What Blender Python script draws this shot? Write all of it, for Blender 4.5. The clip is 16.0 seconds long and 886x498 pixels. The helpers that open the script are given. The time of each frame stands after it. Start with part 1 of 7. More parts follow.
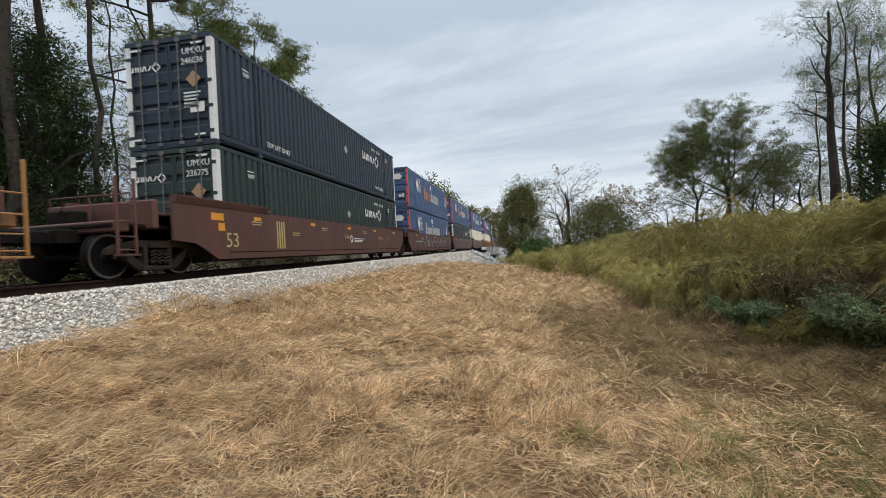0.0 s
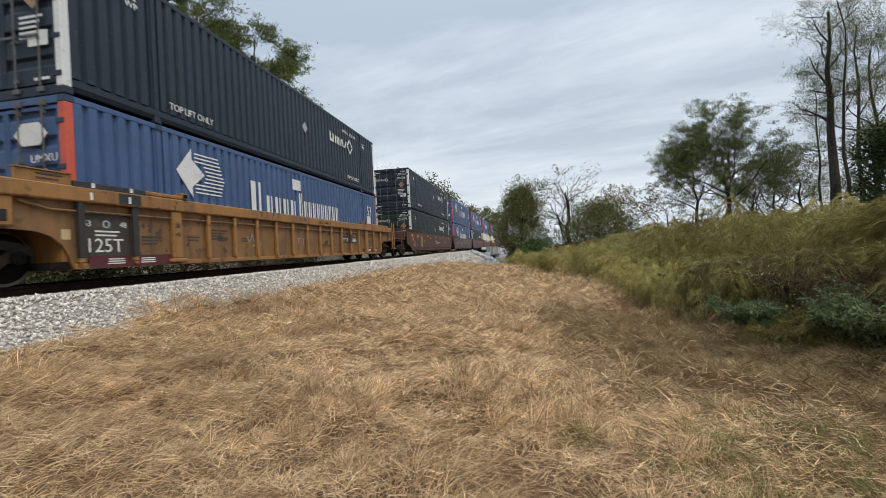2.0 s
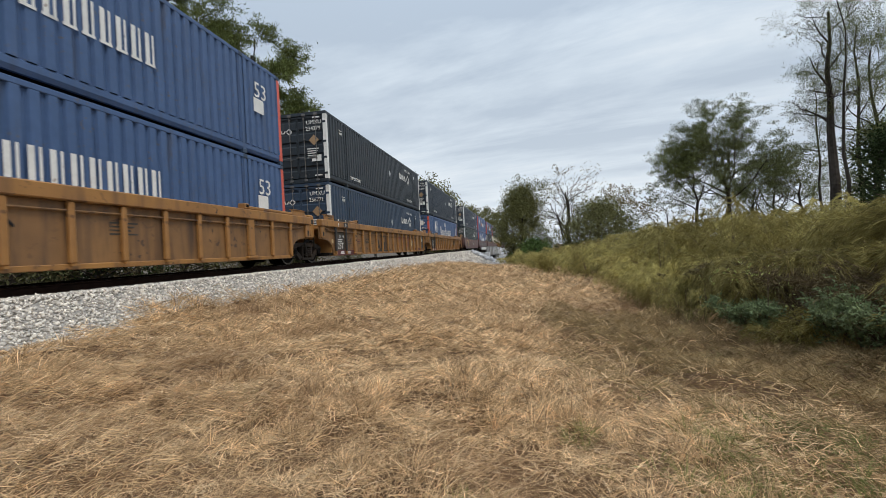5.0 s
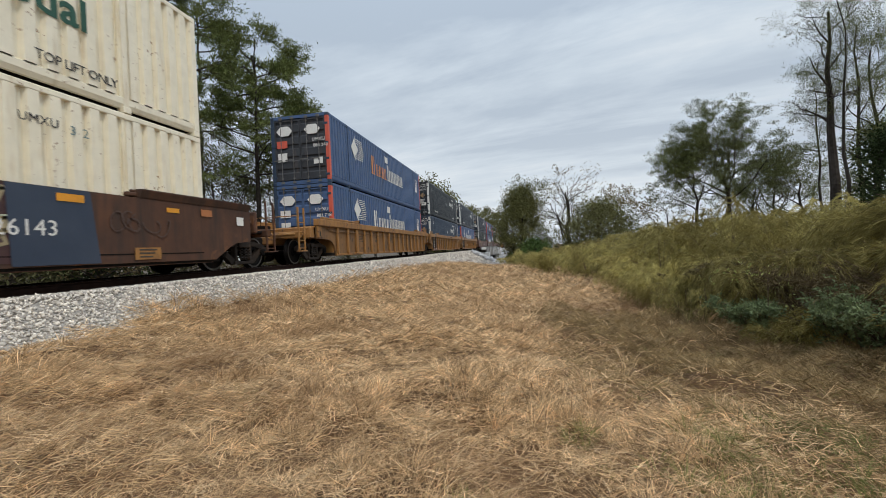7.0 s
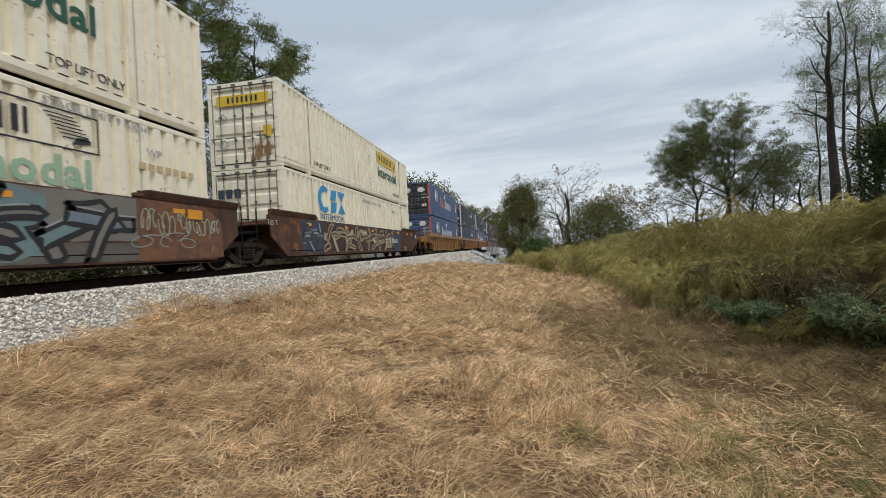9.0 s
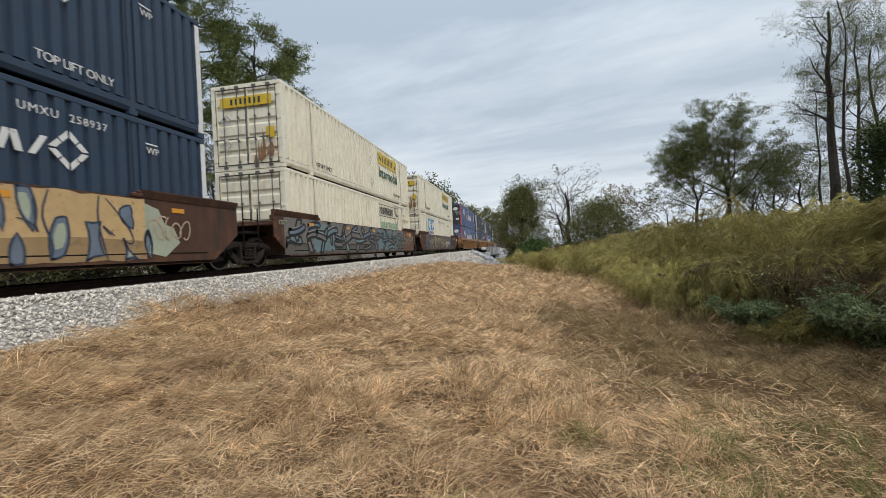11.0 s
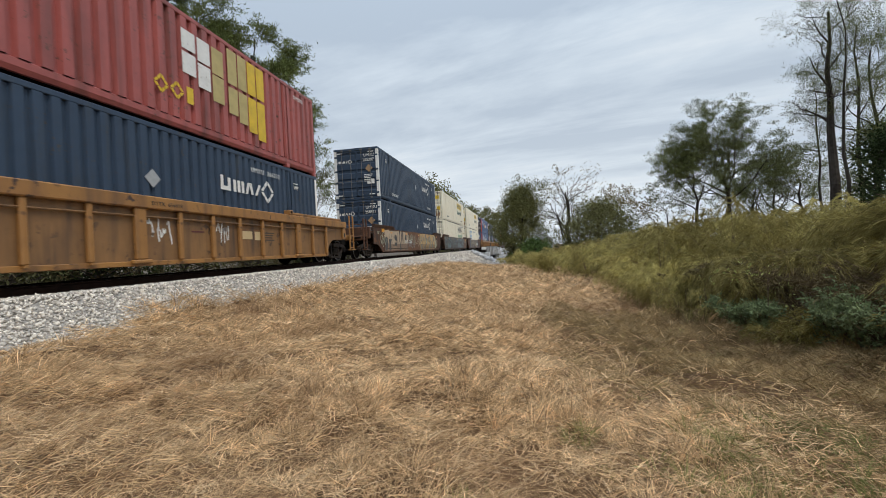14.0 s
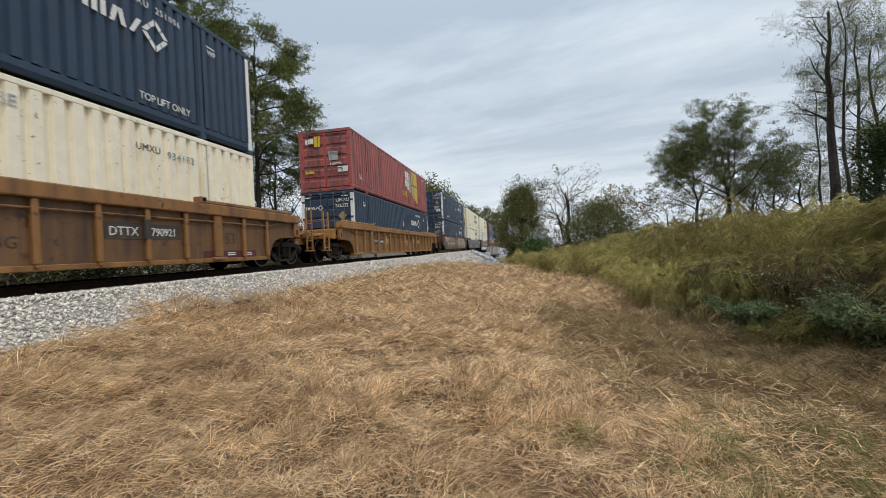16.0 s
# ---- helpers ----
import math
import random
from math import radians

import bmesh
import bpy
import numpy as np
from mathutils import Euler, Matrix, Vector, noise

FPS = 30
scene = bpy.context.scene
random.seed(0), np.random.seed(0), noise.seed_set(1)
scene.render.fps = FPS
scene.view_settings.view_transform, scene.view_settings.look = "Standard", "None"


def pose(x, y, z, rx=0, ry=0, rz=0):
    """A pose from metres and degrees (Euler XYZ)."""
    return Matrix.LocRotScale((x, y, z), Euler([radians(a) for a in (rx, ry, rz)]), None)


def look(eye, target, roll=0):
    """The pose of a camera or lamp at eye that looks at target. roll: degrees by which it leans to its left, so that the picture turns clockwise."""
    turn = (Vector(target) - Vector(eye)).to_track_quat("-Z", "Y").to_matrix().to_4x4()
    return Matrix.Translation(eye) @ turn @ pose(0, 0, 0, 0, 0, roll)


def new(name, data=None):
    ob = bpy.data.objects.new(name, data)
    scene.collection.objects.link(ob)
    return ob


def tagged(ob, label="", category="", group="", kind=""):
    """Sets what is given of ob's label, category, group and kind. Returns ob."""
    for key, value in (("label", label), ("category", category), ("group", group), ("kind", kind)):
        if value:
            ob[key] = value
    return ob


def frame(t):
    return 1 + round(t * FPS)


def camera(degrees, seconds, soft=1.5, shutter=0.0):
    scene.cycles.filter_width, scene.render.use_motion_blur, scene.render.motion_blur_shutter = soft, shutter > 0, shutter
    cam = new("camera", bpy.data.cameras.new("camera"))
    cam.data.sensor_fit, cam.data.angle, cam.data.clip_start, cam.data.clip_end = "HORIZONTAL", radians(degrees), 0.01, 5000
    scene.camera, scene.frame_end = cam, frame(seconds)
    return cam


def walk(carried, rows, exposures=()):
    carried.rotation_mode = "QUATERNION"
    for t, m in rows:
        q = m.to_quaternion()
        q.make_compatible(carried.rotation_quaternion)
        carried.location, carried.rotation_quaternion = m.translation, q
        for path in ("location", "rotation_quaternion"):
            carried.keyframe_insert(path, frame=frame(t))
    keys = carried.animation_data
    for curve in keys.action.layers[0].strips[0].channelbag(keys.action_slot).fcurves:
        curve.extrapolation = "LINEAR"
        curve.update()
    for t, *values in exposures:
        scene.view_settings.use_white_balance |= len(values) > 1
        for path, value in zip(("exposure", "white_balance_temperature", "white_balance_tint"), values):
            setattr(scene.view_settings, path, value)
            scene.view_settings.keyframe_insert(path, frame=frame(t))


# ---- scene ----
# camera: on a tripod beside the line, 8.9 m from the track's centre
# world: x along the track in the direction of travel, z = 0 at the rail head
cam = camera(91.0, 16.0, soft=0.85, shutter=0.13)
EYE = (0.0, -8.877, 0.241)
VIEW = look(EYE, (9.8402, -7.0967, 0.2622), -2.97)
walk(cam, [(0.0, VIEW), (16.0, VIEW)], [(0.0, 0.0, 6500, 10), (6.0, 0.0, 6500, 10), (7.2, -0.10, 6550, 10), (9.2, -0.09, 6550, 10), (11.3, -0.05, 6500, 10), (16.0, -0.03, 6500, 10)])

SPEED = 9.905          # train, m/s
TAU = math.tau

# ---- light ----
SUN_ELEV, SUN_AZ = 56.0, 225.0      # degrees; azimuth counted from +x towards +y
world = bpy.data.worlds.new("sky")
scene.world = world
world.use_nodes = True


def link_world():
    nt = world.node_tree
    nt.nodes.clear()
    N, L = nt.nodes.new, nt.links.new
    out, bg = N("ShaderNodeOutputWorld"), N("ShaderNodeBackground")
    sky = N("ShaderNodeTexSky")
    sky.sky_type, sky.sun_disc = "NISHITA", False
    sky.sun_elevation, sky.sun_rotation = radians(SUN_ELEV), radians(90 - SUN_AZ)
    sky.dust_density, sky.ozone_density = 2.0, 1.5
    tc, sep = N("ShaderNodeTexCoord"), N("ShaderNodeSeparateXYZ")
    L(tc.outputs["Generated"], sep.inputs[0])

    def m(op, a, b=None, clamp=False):
        n = N("ShaderNodeMath")
        n.operation, n.use_clamp = op, clamp
        for i, v in enumerate((a, b)):
            if v is None:
                continue
            if isinstance(v, (int, float)):
                n.inputs[i].default_value = v
            else:
                L(v, n.inputs[i])
        return n.outputs[0]

    zz = m("ADD", m("MAXIMUM", sep.outputs["Z"], 0.0), 0.12)
    comb = N("ShaderNodeCombineXYZ")
    L(m("DIVIDE", sep.outputs["X"], zz), comb.inputs[0])
    L(m("DIVIDE", sep.outputs["Y"], zz), comb.inputs[1])
    turn = N("ShaderNodeMapping")        # the bands of cloud run across the line, seen rising to one side
    turn.inputs["Rotation"].default_value = (0, 0, radians(-74))
    L(comb.outputs[0], turn.inputs[0])

    def nz(scale, detail, dist, rough, stretch, shift):
        mp = N("ShaderNodeMapping")
        mp.inputs["Scale"].default_value = (stretch, 1.0, 1.0)
        mp.inputs["Location"].default_value = (shift, shift * 0.37, shift)
        L(turn.outputs[0], mp.inputs[0])
        n = N("ShaderNodeTexNoise")
        n.inputs["Scale"].default_value, n.inputs["Detail"].default_value = scale, detail
        n.inputs["Distortion"].default_value, n.inputs["Roughness"].default_value = dist, rough
        L(mp.outputs[0], n.inputs["Vector"])
        return n.outputs["Fac"]

    big, fine, flock = nz(0.42, 3, 0.3, 0.5, 0.45, 3.1), nz(1.5, 6, 0.5, 0.58, 0.34, 1.7), nz(3.4, 5, 0.2, 0.6, 0.5, 5.2)
    mixf = m("ADD", m("ADD", m("MULTIPLY", big, 0.46), m("MULTIPLY", fine, 0.38)), m("MULTIPLY", flock, 0.16))
    ramp = N("ShaderNodeValToRGB")
    el = ramp.color_ramp.elements
    el[0].position, el[0].color = 0.43, (4.85, 5.85, 7.05, 1)
    el[1].position, el[1].color = 0.585, (9.3, 10.0, 10.5, 1)
    e = ramp.color_ramp.elements.new(0.5)
    e.color = (6.7, 7.75, 8.8, 1)
    L(mixf, ramp.inputs[0])
    # the veil brightens a little towards the horizon
    low = m("SUBTRACT", 1.0, m("MULTIPLY", m("MAXIMUM", sep.outputs["Z"], 0.0), 1.2), True)
    veil = N("ShaderNodeMix")
    veil.data_type = "RGBA"
    L(m("MULTIPLY", m("POWER", low, 2.5), 0.6), veil.inputs["Factor"])
    L(ramp.outputs[0], veil.inputs["A"])
    veil.inputs["B"].default_value = (9.0, 9.5, 9.9, 1)
    mix = N("ShaderNodeMix")
    mix.data_type = "RGBA"
    mix.inputs["Factor"].default_value = 0.92
    L(sky.outputs[0], mix.inputs["A"])
    L(veil.outputs["Result"], mix.inputs["B"])
    # an overcast sky is brightest overhead
    over = N("ShaderNodeVectorMath")
    over.operation = "SCALE"
    L(mix.outputs["Result"], over.inputs[0])
    L(m("ADD", 0.96, m("MULTIPLY", m("POWER", m("MAXIMUM", sep.outputs["Z"], 0.0), 5.0), 3.7)), over.inputs["Scale"])
    L(over.outputs[0], bg.inputs["Color"])
    bg.inputs["Strength"].default_value = 0.098
    L(bg.outputs[0], out.inputs["Surface"])


link_world()
sun = new("sun", bpy.data.lights.new("sun", "SUN"))
sun.data.energy, sun.data.angle, sun.data.color = 1.7, radians(20), (1.0, 0.925, 0.81)
sa, se = radians(SUN_AZ), radians(SUN_ELEV)
sun.matrix_world = look((math.cos(sa) * 50, math.sin(sa) * 50, 50 * math.tan(se)), (0, 0, 0))


# ---- materials ----
def mat(name, c1, c2=None, scale=6.0, rough=0.6, metal=0.0, bump=0.0, bump_scale=40.0, dirt=None, dirt_amt=0.0,
        dirt_scale=1.3, streak=False, island=0.0, leaf=0.0, objrand=0.0, spec=0.5, chip=None, chip_amt=0.5, chip_scale=9.0):
    """A painted or natural surface: two colours mixed at two scales, dirt in patches or streaks, fine relief."""
    mt = bpy.data.materials.new(name)
    mt.use_nodes = True
    nt = mt.node_tree
    N, L = nt.nodes.new, nt.links.new
    b = nt.nodes["Principled BSDF"]
    b.inputs["Roughness"].default_value, b.inputs["Metallic"].default_value = rough, metal
    b.inputs["Specular IOR Level"].default_value = spec
    c2 = c2 or tuple(v * 0.8 for v in c1)
    tc = N("ShaderNodeTexCoord")
    vec = tc.outputs["Object"]

    def nz(s, d=4, v=vec, dist=0.0):
        n = N("ShaderNodeTexNoise")
        n.inputs["Scale"].default_value, n.inputs["Detail"].default_value, n.inputs["Distortion"].default_value = s, d, dist
        L(v, n.inputs["Vector"])
        return n.outputs["Fac"]

    def mixc(f, a, c):
        n = N("ShaderNodeMix")
        n.data_type = "RGBA"
        for s, v in (("Factor", f), ("A", a), ("B", c)):
            if isinstance(v, (tuple, list)):
                n.inputs[s].default_value = (*v[:3], 1)
            elif isinstance(v, (int, float)):
                n.inputs[s].default_value = v
            else:
                L(v, n.inputs[s])
        return n.outputs["Result"]

    def ramp(f, a, c):
        n = N("ShaderNodeMapRange")
        n.inputs["From Min"].default_value, n.inputs["From Max"].default_value = a, c
        L(f, n.inputs["Value"])
        return n.outputs["Result"]

    f = ramp(nz(scale, 5), 0.3, 0.7)
    col = mixc(f, c1, c2)
    f2 = ramp(nz(scale * 6, 3), 0.35, 0.8)
    col = mixc(f2, col, mixc(0.25, col, tuple(v * 0.6 for v in c2)))
    for amt, r in ((island, N("ShaderNodeNewGeometry").outputs["Random Per Island"]), (objrand, N("ShaderNodeObjectInfo").outputs["Random"])):
        if not amt:
            continue
        hs = N("ShaderNodeHueSaturation")
        mr = N("ShaderNodeMapRange")
        mr.inputs["To Min"].default_value, mr.inputs["To Max"].default_value = 1 - amt, 1 + amt
        L(r, mr.inputs["Value"])
        L(mr.outputs[0], hs.inputs["Value"])
        L(col, hs.inputs["Color"])
        col = hs.outputs[0]
    if dirt:
        v = vec
        if streak:
            mp = N("ShaderNodeMapping")
            mp.inputs["Scale"].default_value = (1.0, 1.0, 0.12)
            L(vec, mp.inputs[0])
            v = mp.outputs[0]
        d = ramp(nz(dirt_scale * (4 if streak else 1), 6, v, 0.3), 0.66 - 0.3 * dirt_amt, 0.78)
        mu = N("ShaderNodeMath")
        mu.operation = "MULTIPLY"
        L(d, mu.inputs[0])
        mu.inputs[1].default_value = min(1.0, 0.35 + dirt_amt)
        col = mixc(mu.outputs[0], col, dirt)
    if chip:        # paint knocked off in clustered flecks
        cl, fl = ramp(nz(chip_scale * 0.11, 3), 0.42, 0.62), ramp(nz(chip_scale, 7, vec, 0.4), 0.68 - 0.12 * chip_amt, 0.73 - 0.12 * chip_amt)
        mu = N("ShaderNodeMath")
        mu.operation = "MULTIPLY"
        L(cl, mu.inputs[0])
        L(fl, mu.inputs[1])
        col = mixc(mu.outputs[0], col, chip)
    L(col, b.inputs["Base Color"])
    if bump:
        bn = N("ShaderNodeBump")
        bn.inputs["Strength"].default_value, bn.inputs["Distance"].default_value = bump, 0.01
        L(nz(bump_scale, 4), bn.inputs["Height"])
        L(bn.outputs[0], b.inputs["Normal"])
    if leaf:
        tr, ms = N("ShaderNodeBsdfTranslucent"), N("ShaderNodeMixShader")
        L(col, tr.inputs["Color"])
        ms.inputs[0].default_value = leaf
        L(b.outputs[0], ms.inputs[1])
        L(tr.outputs[0], ms.inputs[2])
        L(ms.outputs[0], nt.nodes["Material Output"].inputs["Surface"])
    return mt


RUST, GRIME = (0.10, 0.045, 0.022), (0.045, 0.038, 0.032)
M = {
    "navy": mat("navy paint", (0.032, 0.055, 0.092), (0.026, 0.045, 0.077), 0.9, 0.5, dirt=(0.042, 0.048, 0.054), dirt_amt=0.28, streak=True, spec=0.35, chip=(0.055, 0.05, 0.048), chip_amt=0.55, chip_scale=13),
    "black": mat("blue-black paint", (0.022, 0.0295, 0.037), (0.017, 0.023, 0.029), 0.9, 0.5, dirt=(0.042, 0.042, 0.042), dirt_amt=0.28, streak=True, spec=0.35, chip=(0.06, 0.055, 0.05), chip_amt=0.55, chip_scale=13),
    "inky": mat("inky blue-black paint", (0.020, 0.031, 0.047), (0.016, 0.0255, 0.039), 0.9, 0.5, dirt=(0.03, 0.035, 0.042), dirt_amt=0.28, streak=True, spec=0.35, chip=(0.05, 0.05, 0.05), chip_amt=0.55, chip_scale=13),
    "green": mat("dark green-grey paint", (0.023, 0.038, 0.035), (0.018, 0.030, 0.028), 0.9, 0.5, dirt=(0.042, 0.042, 0.038), dirt_amt=0.28, streak=True, spec=0.35, chip=(0.06, 0.055, 0.05), chip_amt=0.55, chip_scale=13),
    "blue": mat("faded blue paint", (0.066, 0.118, 0.24), (0.052, 0.096, 0.20), 0.9, 0.5, dirt=(0.06, 0.075, 0.115), dirt_amt=0.35, streak=True, spec=0.35, chip=(0.10, 0.10, 0.115), chip_amt=0.55, chip_scale=13),
    "cream": mat("cream white paint", (0.86, 0.80, 0.635), (0.80, 0.73, 0.56), 0.8, 0.45, dirt=(0.50, 0.37, 0.21), dirt_amt=0.28, streak=True, chip=(0.32, 0.20, 0.11), chip_amt=0.3, chip_scale=12),
    "red": mat("faded red oxide paint", (0.38, 0.092, 0.078), (0.31, 0.078, 0.068), 0.8, 0.5, dirt=(0.085, 0.034, 0.028), dirt_amt=0.62, dirt_scale=0.55, streak=True, chip=(0.10, 0.045, 0.03), chip_amt=0.5, chip_scale=9),
    "white": mat("white marking paint", (0.76, 0.75, 0.71), (0.66, 0.65, 0.61), 3, 0.5, dirt=(0.3, 0.28, 0.24), dirt_amt=0.3, chip=(0.16, 0.10, 0.06), chip_amt=0.45, chip_scale=12),
    "amber": mat("faded amber lettering", (0.60, 0.23, 0.06), (0.50, 0.20, 0.07), 3, 0.5, chip=(0.16, 0.12, 0.14), chip_amt=0.4, chip_scale=12),
    "doorgrey": mat("weathered grey-black door paint", (0.040, 0.043, 0.050), (0.026, 0.028, 0.034), 1.2, 0.6, dirt=(0.09, 0.07, 0.055), dirt_amt=0.35, streak=True),
    "orange": mat("orange-red paint", (0.62, 0.10, 0.055), (0.55, 0.09, 0.05), 2, 0.5, dirt=GRIME, dirt_amt=0.2),
    "yellow": mat("weathered ochre car paint", (0.36, 0.172, 0.042), (0.26, 0.122, 0.036), 0.8, 0.55, bump=0.2, dirt=(0.10, 0.052, 0.027), dirt_amt=0.6, dirt_scale=0.8, streak=True, chip=(0.055, 0.028, 0.018), chip_amt=0.75, chip_scale=7),
    "tawny": mat("grimy tawny car paint", (0.29, 0.135, 0.036), (0.20, 0.092, 0.028), 0.8, 0.55, bump=0.2, dirt=(0.075, 0.038, 0.02), dirt_amt=0.65, dirt_scale=0.8, streak=True, chip=(0.05, 0.025, 0.016), chip_amt=0.8, chip_scale=7),
    # side sheets: base darker than the chords, plus dirt streaks and chips
    "tawnysheet": mat("darker tawny side sheet", (0.175, 0.088, 0.032), (0.115, 0.058, 0.024), 0.8, 0.6, bump=0.2, dirt=(0.05, 0.028, 0.018), dirt_amt=0.7, streak=True, chip=(0.05, 0.028, 0.018), chip_amt=0.7, chip_scale=6),
    "yellowsheet": mat("darker ochre side sheet", (0.26, 0.132, 0.046), (0.18, 0.092, 0.036), 0.8, 0.6, bump=0.2, dirt=(0.07, 0.04, 0.024), dirt_amt=0.65, streak=True, chip=(0.06, 0.034, 0.022), chip_amt=0.7, chip_scale=6),
    "brown": mat("brown-red car paint", (0.118, 0.040, 0.027), (0.078, 0.029, 0.021), 0.9, 0.6, bump=0.15, dirt=(0.042, 0.028, 0.023), dirt_amt=0.6, streak=True, chip=(0.06, 0.034, 0.026), chip_amt=0.7, chip_scale=7),
    "rustcar": mat("rusty brown car paint", (0.125, 0.056, 0.030), (0.066, 0.036, 0.025), 1.1, 0.7, bump=0.2, dirt=(0.036, 0.028, 0.024), dirt_amt=0.7, streak=True, spec=0.25, chip=(0.21, 0.088, 0.034), chip_amt=1.1, chip_scale=3),
    "steel": mat("grimy dark steel", (0.018, 0.0145, 0.012), (0.010, 0.0085, 0.0075), 3, 0.85, bump=0.3, dirt=(0.032, 0.017, 0.010), dirt_amt=0.3, spec=0.08),
    "truckiron": mat("brown-grimed cast iron", (0.034, 0.024, 0.018), (0.018, 0.014, 0.011), 4, 0.75, bump=0.4, dirt=(0.06, 0.036, 0.022), dirt_amt=0.4, spec=0.25),
    "wheel": mat("wheel steel", (0.009, 0.0075, 0.007), (0.006, 0.005, 0.0045), 5, 0.7, 0.0, dirt=(0.04, 0.022, 0.013), dirt_amt=0.3, spec=0.12),
    "tread": mat("worn wheel rim", (0.16, 0.15, 0.14), None, 5, 0.38, 0.8),
    "rod": mat("galvanised rod", (0.15, 0.15, 0.145), (0.09, 0.085, 0.08), 5, 0.55, 0.1, dirt=RUST, dirt_amt=0.3),
    "chordblack": mat("black patch paint", (0.024, 0.022, 0.022), (0.034, 0.03, 0.028), 2, 0.6, dirt=(0.10, 0.06, 0.035), dirt_amt=0.3, streak=True),
    "gum": mat("black rubber and hole shade", (0.012, 0.012, 0.012), None, 5, 0.7),
    "sticker": mat("yellow panel film", (0.72, 0.48, 0.02), None, 4, 0.5, dirt=GRIME, dirt_amt=0.15),
    "reflector": mat("amber reflector film", (0.75, 0.32, 0.02), None, 4, 0.4),
    "tan": mat("bare tan placard", (0.36, 0.23, 0.12), None, 6, 0.6),
    "alu": mat("grey placard holder", (0.45, 0.46, 0.46), None, 8, 0.45, 0.3),
    "darkgreen": mat("dark green lettering", (0.012, 0.085, 0.05), None, 4, 0.5),
    "fadegreen": mat("faded green lettering", (0.26, 0.42, 0.26), (0.34, 0.46, 0.33), 2, 0.6),
    "stain": mat("rust stain", (0.20, 0.095, 0.04), (0.34, 0.20, 0.10), 6, 0.8),
    "skyblue": mat("bright blue lettering", (0.02, 0.25, 0.52), (0.035, 0.29, 0.54), 2, 0.5),
    "letterblue": mat("deep blue lettering", (0.035, 0.085, 0.25), (0.05, 0.11, 0.28), 3, 0.5),
    "gsand": mat("beige spray paint", (0.52, 0.40, 0.275), (0.42, 0.32, 0.215), 1.1, 0.55, dirt=(0.22, 0.14, 0.09), dirt_amt=0.3, streak=True, chip=(0.30, 0.16, 0.09), chip_amt=0.5, chip_scale=8),
    # the low coats are darker and more streaked, for the bottom of a piece
    "gsandlow": mat("darker beige spray paint", (0.30, 0.20, 0.13), (0.22, 0.145, 0.095), 1.1, 0.6, dirt=(0.12, 0.075, 0.05), dirt_amt=0.4, streak=True),
    "ggold": mat("golden tan spray paint", (0.60, 0.41, 0.185), (0.50, 0.33, 0.15), 1.1, 0.55, dirt=(0.30, 0.17, 0.08), dirt_amt=0.3, streak=True, chip=(0.30, 0.15, 0.07), chip_amt=0.45, chip_scale=8),
    "ggoldlow": mat("darker golden tan spray paint", (0.36, 0.235, 0.105), (0.28, 0.18, 0.085), 1.1, 0.6, dirt=(0.14, 0.08, 0.045), dirt_amt=0.4, streak=True),
    "ggreylow": mat("darker grey spray paint", (0.125, 0.11, 0.095), (0.09, 0.08, 0.07), 1.1, 0.6, dirt=GRIME, dirt_amt=0.4, streak=True),
    "gcharcoal": mat("charcoal spray paint", (0.035, 0.036, 0.042), (0.06, 0.055, 0.055), 1.3, 0.55, dirt=(0.16, 0.10, 0.065), dirt_amt=0.3, streak=True),
    "rustline": mat("faded brown spray paint", (0.075, 0.04, 0.028), None, 2, 0.6),
    "gpale": mat("pale green spray paint", (0.42, 0.45, 0.33), (0.33, 0.36, 0.26), 2, 0.55, dirt=RUST, dirt_amt=0.25),
    "gslate": mat("slate blue spray paint", (0.17, 0.21, 0.26), (0.12, 0.15, 0.19), 2, 0.55),
    "gkhaki": mat("khaki spray paint", (0.34, 0.29, 0.17), (0.26, 0.21, 0.12), 1.4, 0.55, dirt=GRIME, dirt_amt=0.25),
    "ink": mat("black lettering", (0.02, 0.02, 0.022), None, 4, 0.5),
    "plate": mat("faded black stencil panel", (0.036, 0.031, 0.026), (0.05, 0.041, 0.03), 4, 0.6, dirt=(0.12, 0.075, 0.038), dirt_amt=0.4, streak=True),
    "pale": mat("faded yellow lettering", (0.50, 0.40, 0.16), None, 4, 0.6),
    "sigred": mat("faded red sign paint", (0.205, 0.038, 0.022), (0.19, 0.06, 0.03), 2, 0.6),
    "maroon": mat("maroon patch", (0.10, 0.02, 0.022), None, 4, 0.6),
    "gsilver": mat("silver spray paint", (0.34, 0.36, 0.35), (0.22, 0.25, 0.25), 1.5, 0.5, dirt=GRIME, dirt_amt=0.2),
    "ggrey": mat("warm grey spray paint", (0.20, 0.18, 0.155), (0.15, 0.135, 0.12), 1.2, 0.55, dirt=GRIME, dirt_amt=0.25),
    "gteal": mat("grey-teal spray paint", (0.17, 0.25, 0.25), (0.12, 0.18, 0.19), 1.2, 0.5, dirt=GRIME, dirt_amt=0.2),
    "gtan": mat("tan spray paint", (0.50, 0.36, 0.18), (0.56, 0.44, 0.26), 1.2, 0.55, dirt=RUST, dirt_amt=0.15),
    "gblue": mat("dark blue spray paint", (0.022, 0.035, 0.062), (0.04, 0.055, 0.085), 1.2, 0.5),
    "gmaroon": mat("dark maroon spray paint", (0.062, 0.024, 0.022), (0.042, 0.018, 0.019), 1.2, 0.5, dirt=(0.09, 0.05, 0.035), dirt_amt=0.45, streak=True),
    "grust": mat("rust-orange primer", (0.205, 0.088, 0.040), (0.115, 0.052, 0.028), 1.3, 0.7, bump=0.2, dirt=(0.055, 0.032, 0.023), dirt_amt=0.6, streak=True, chip=(0.30, 0.14, 0.06), chip_amt=0.6, chip_scale=6),
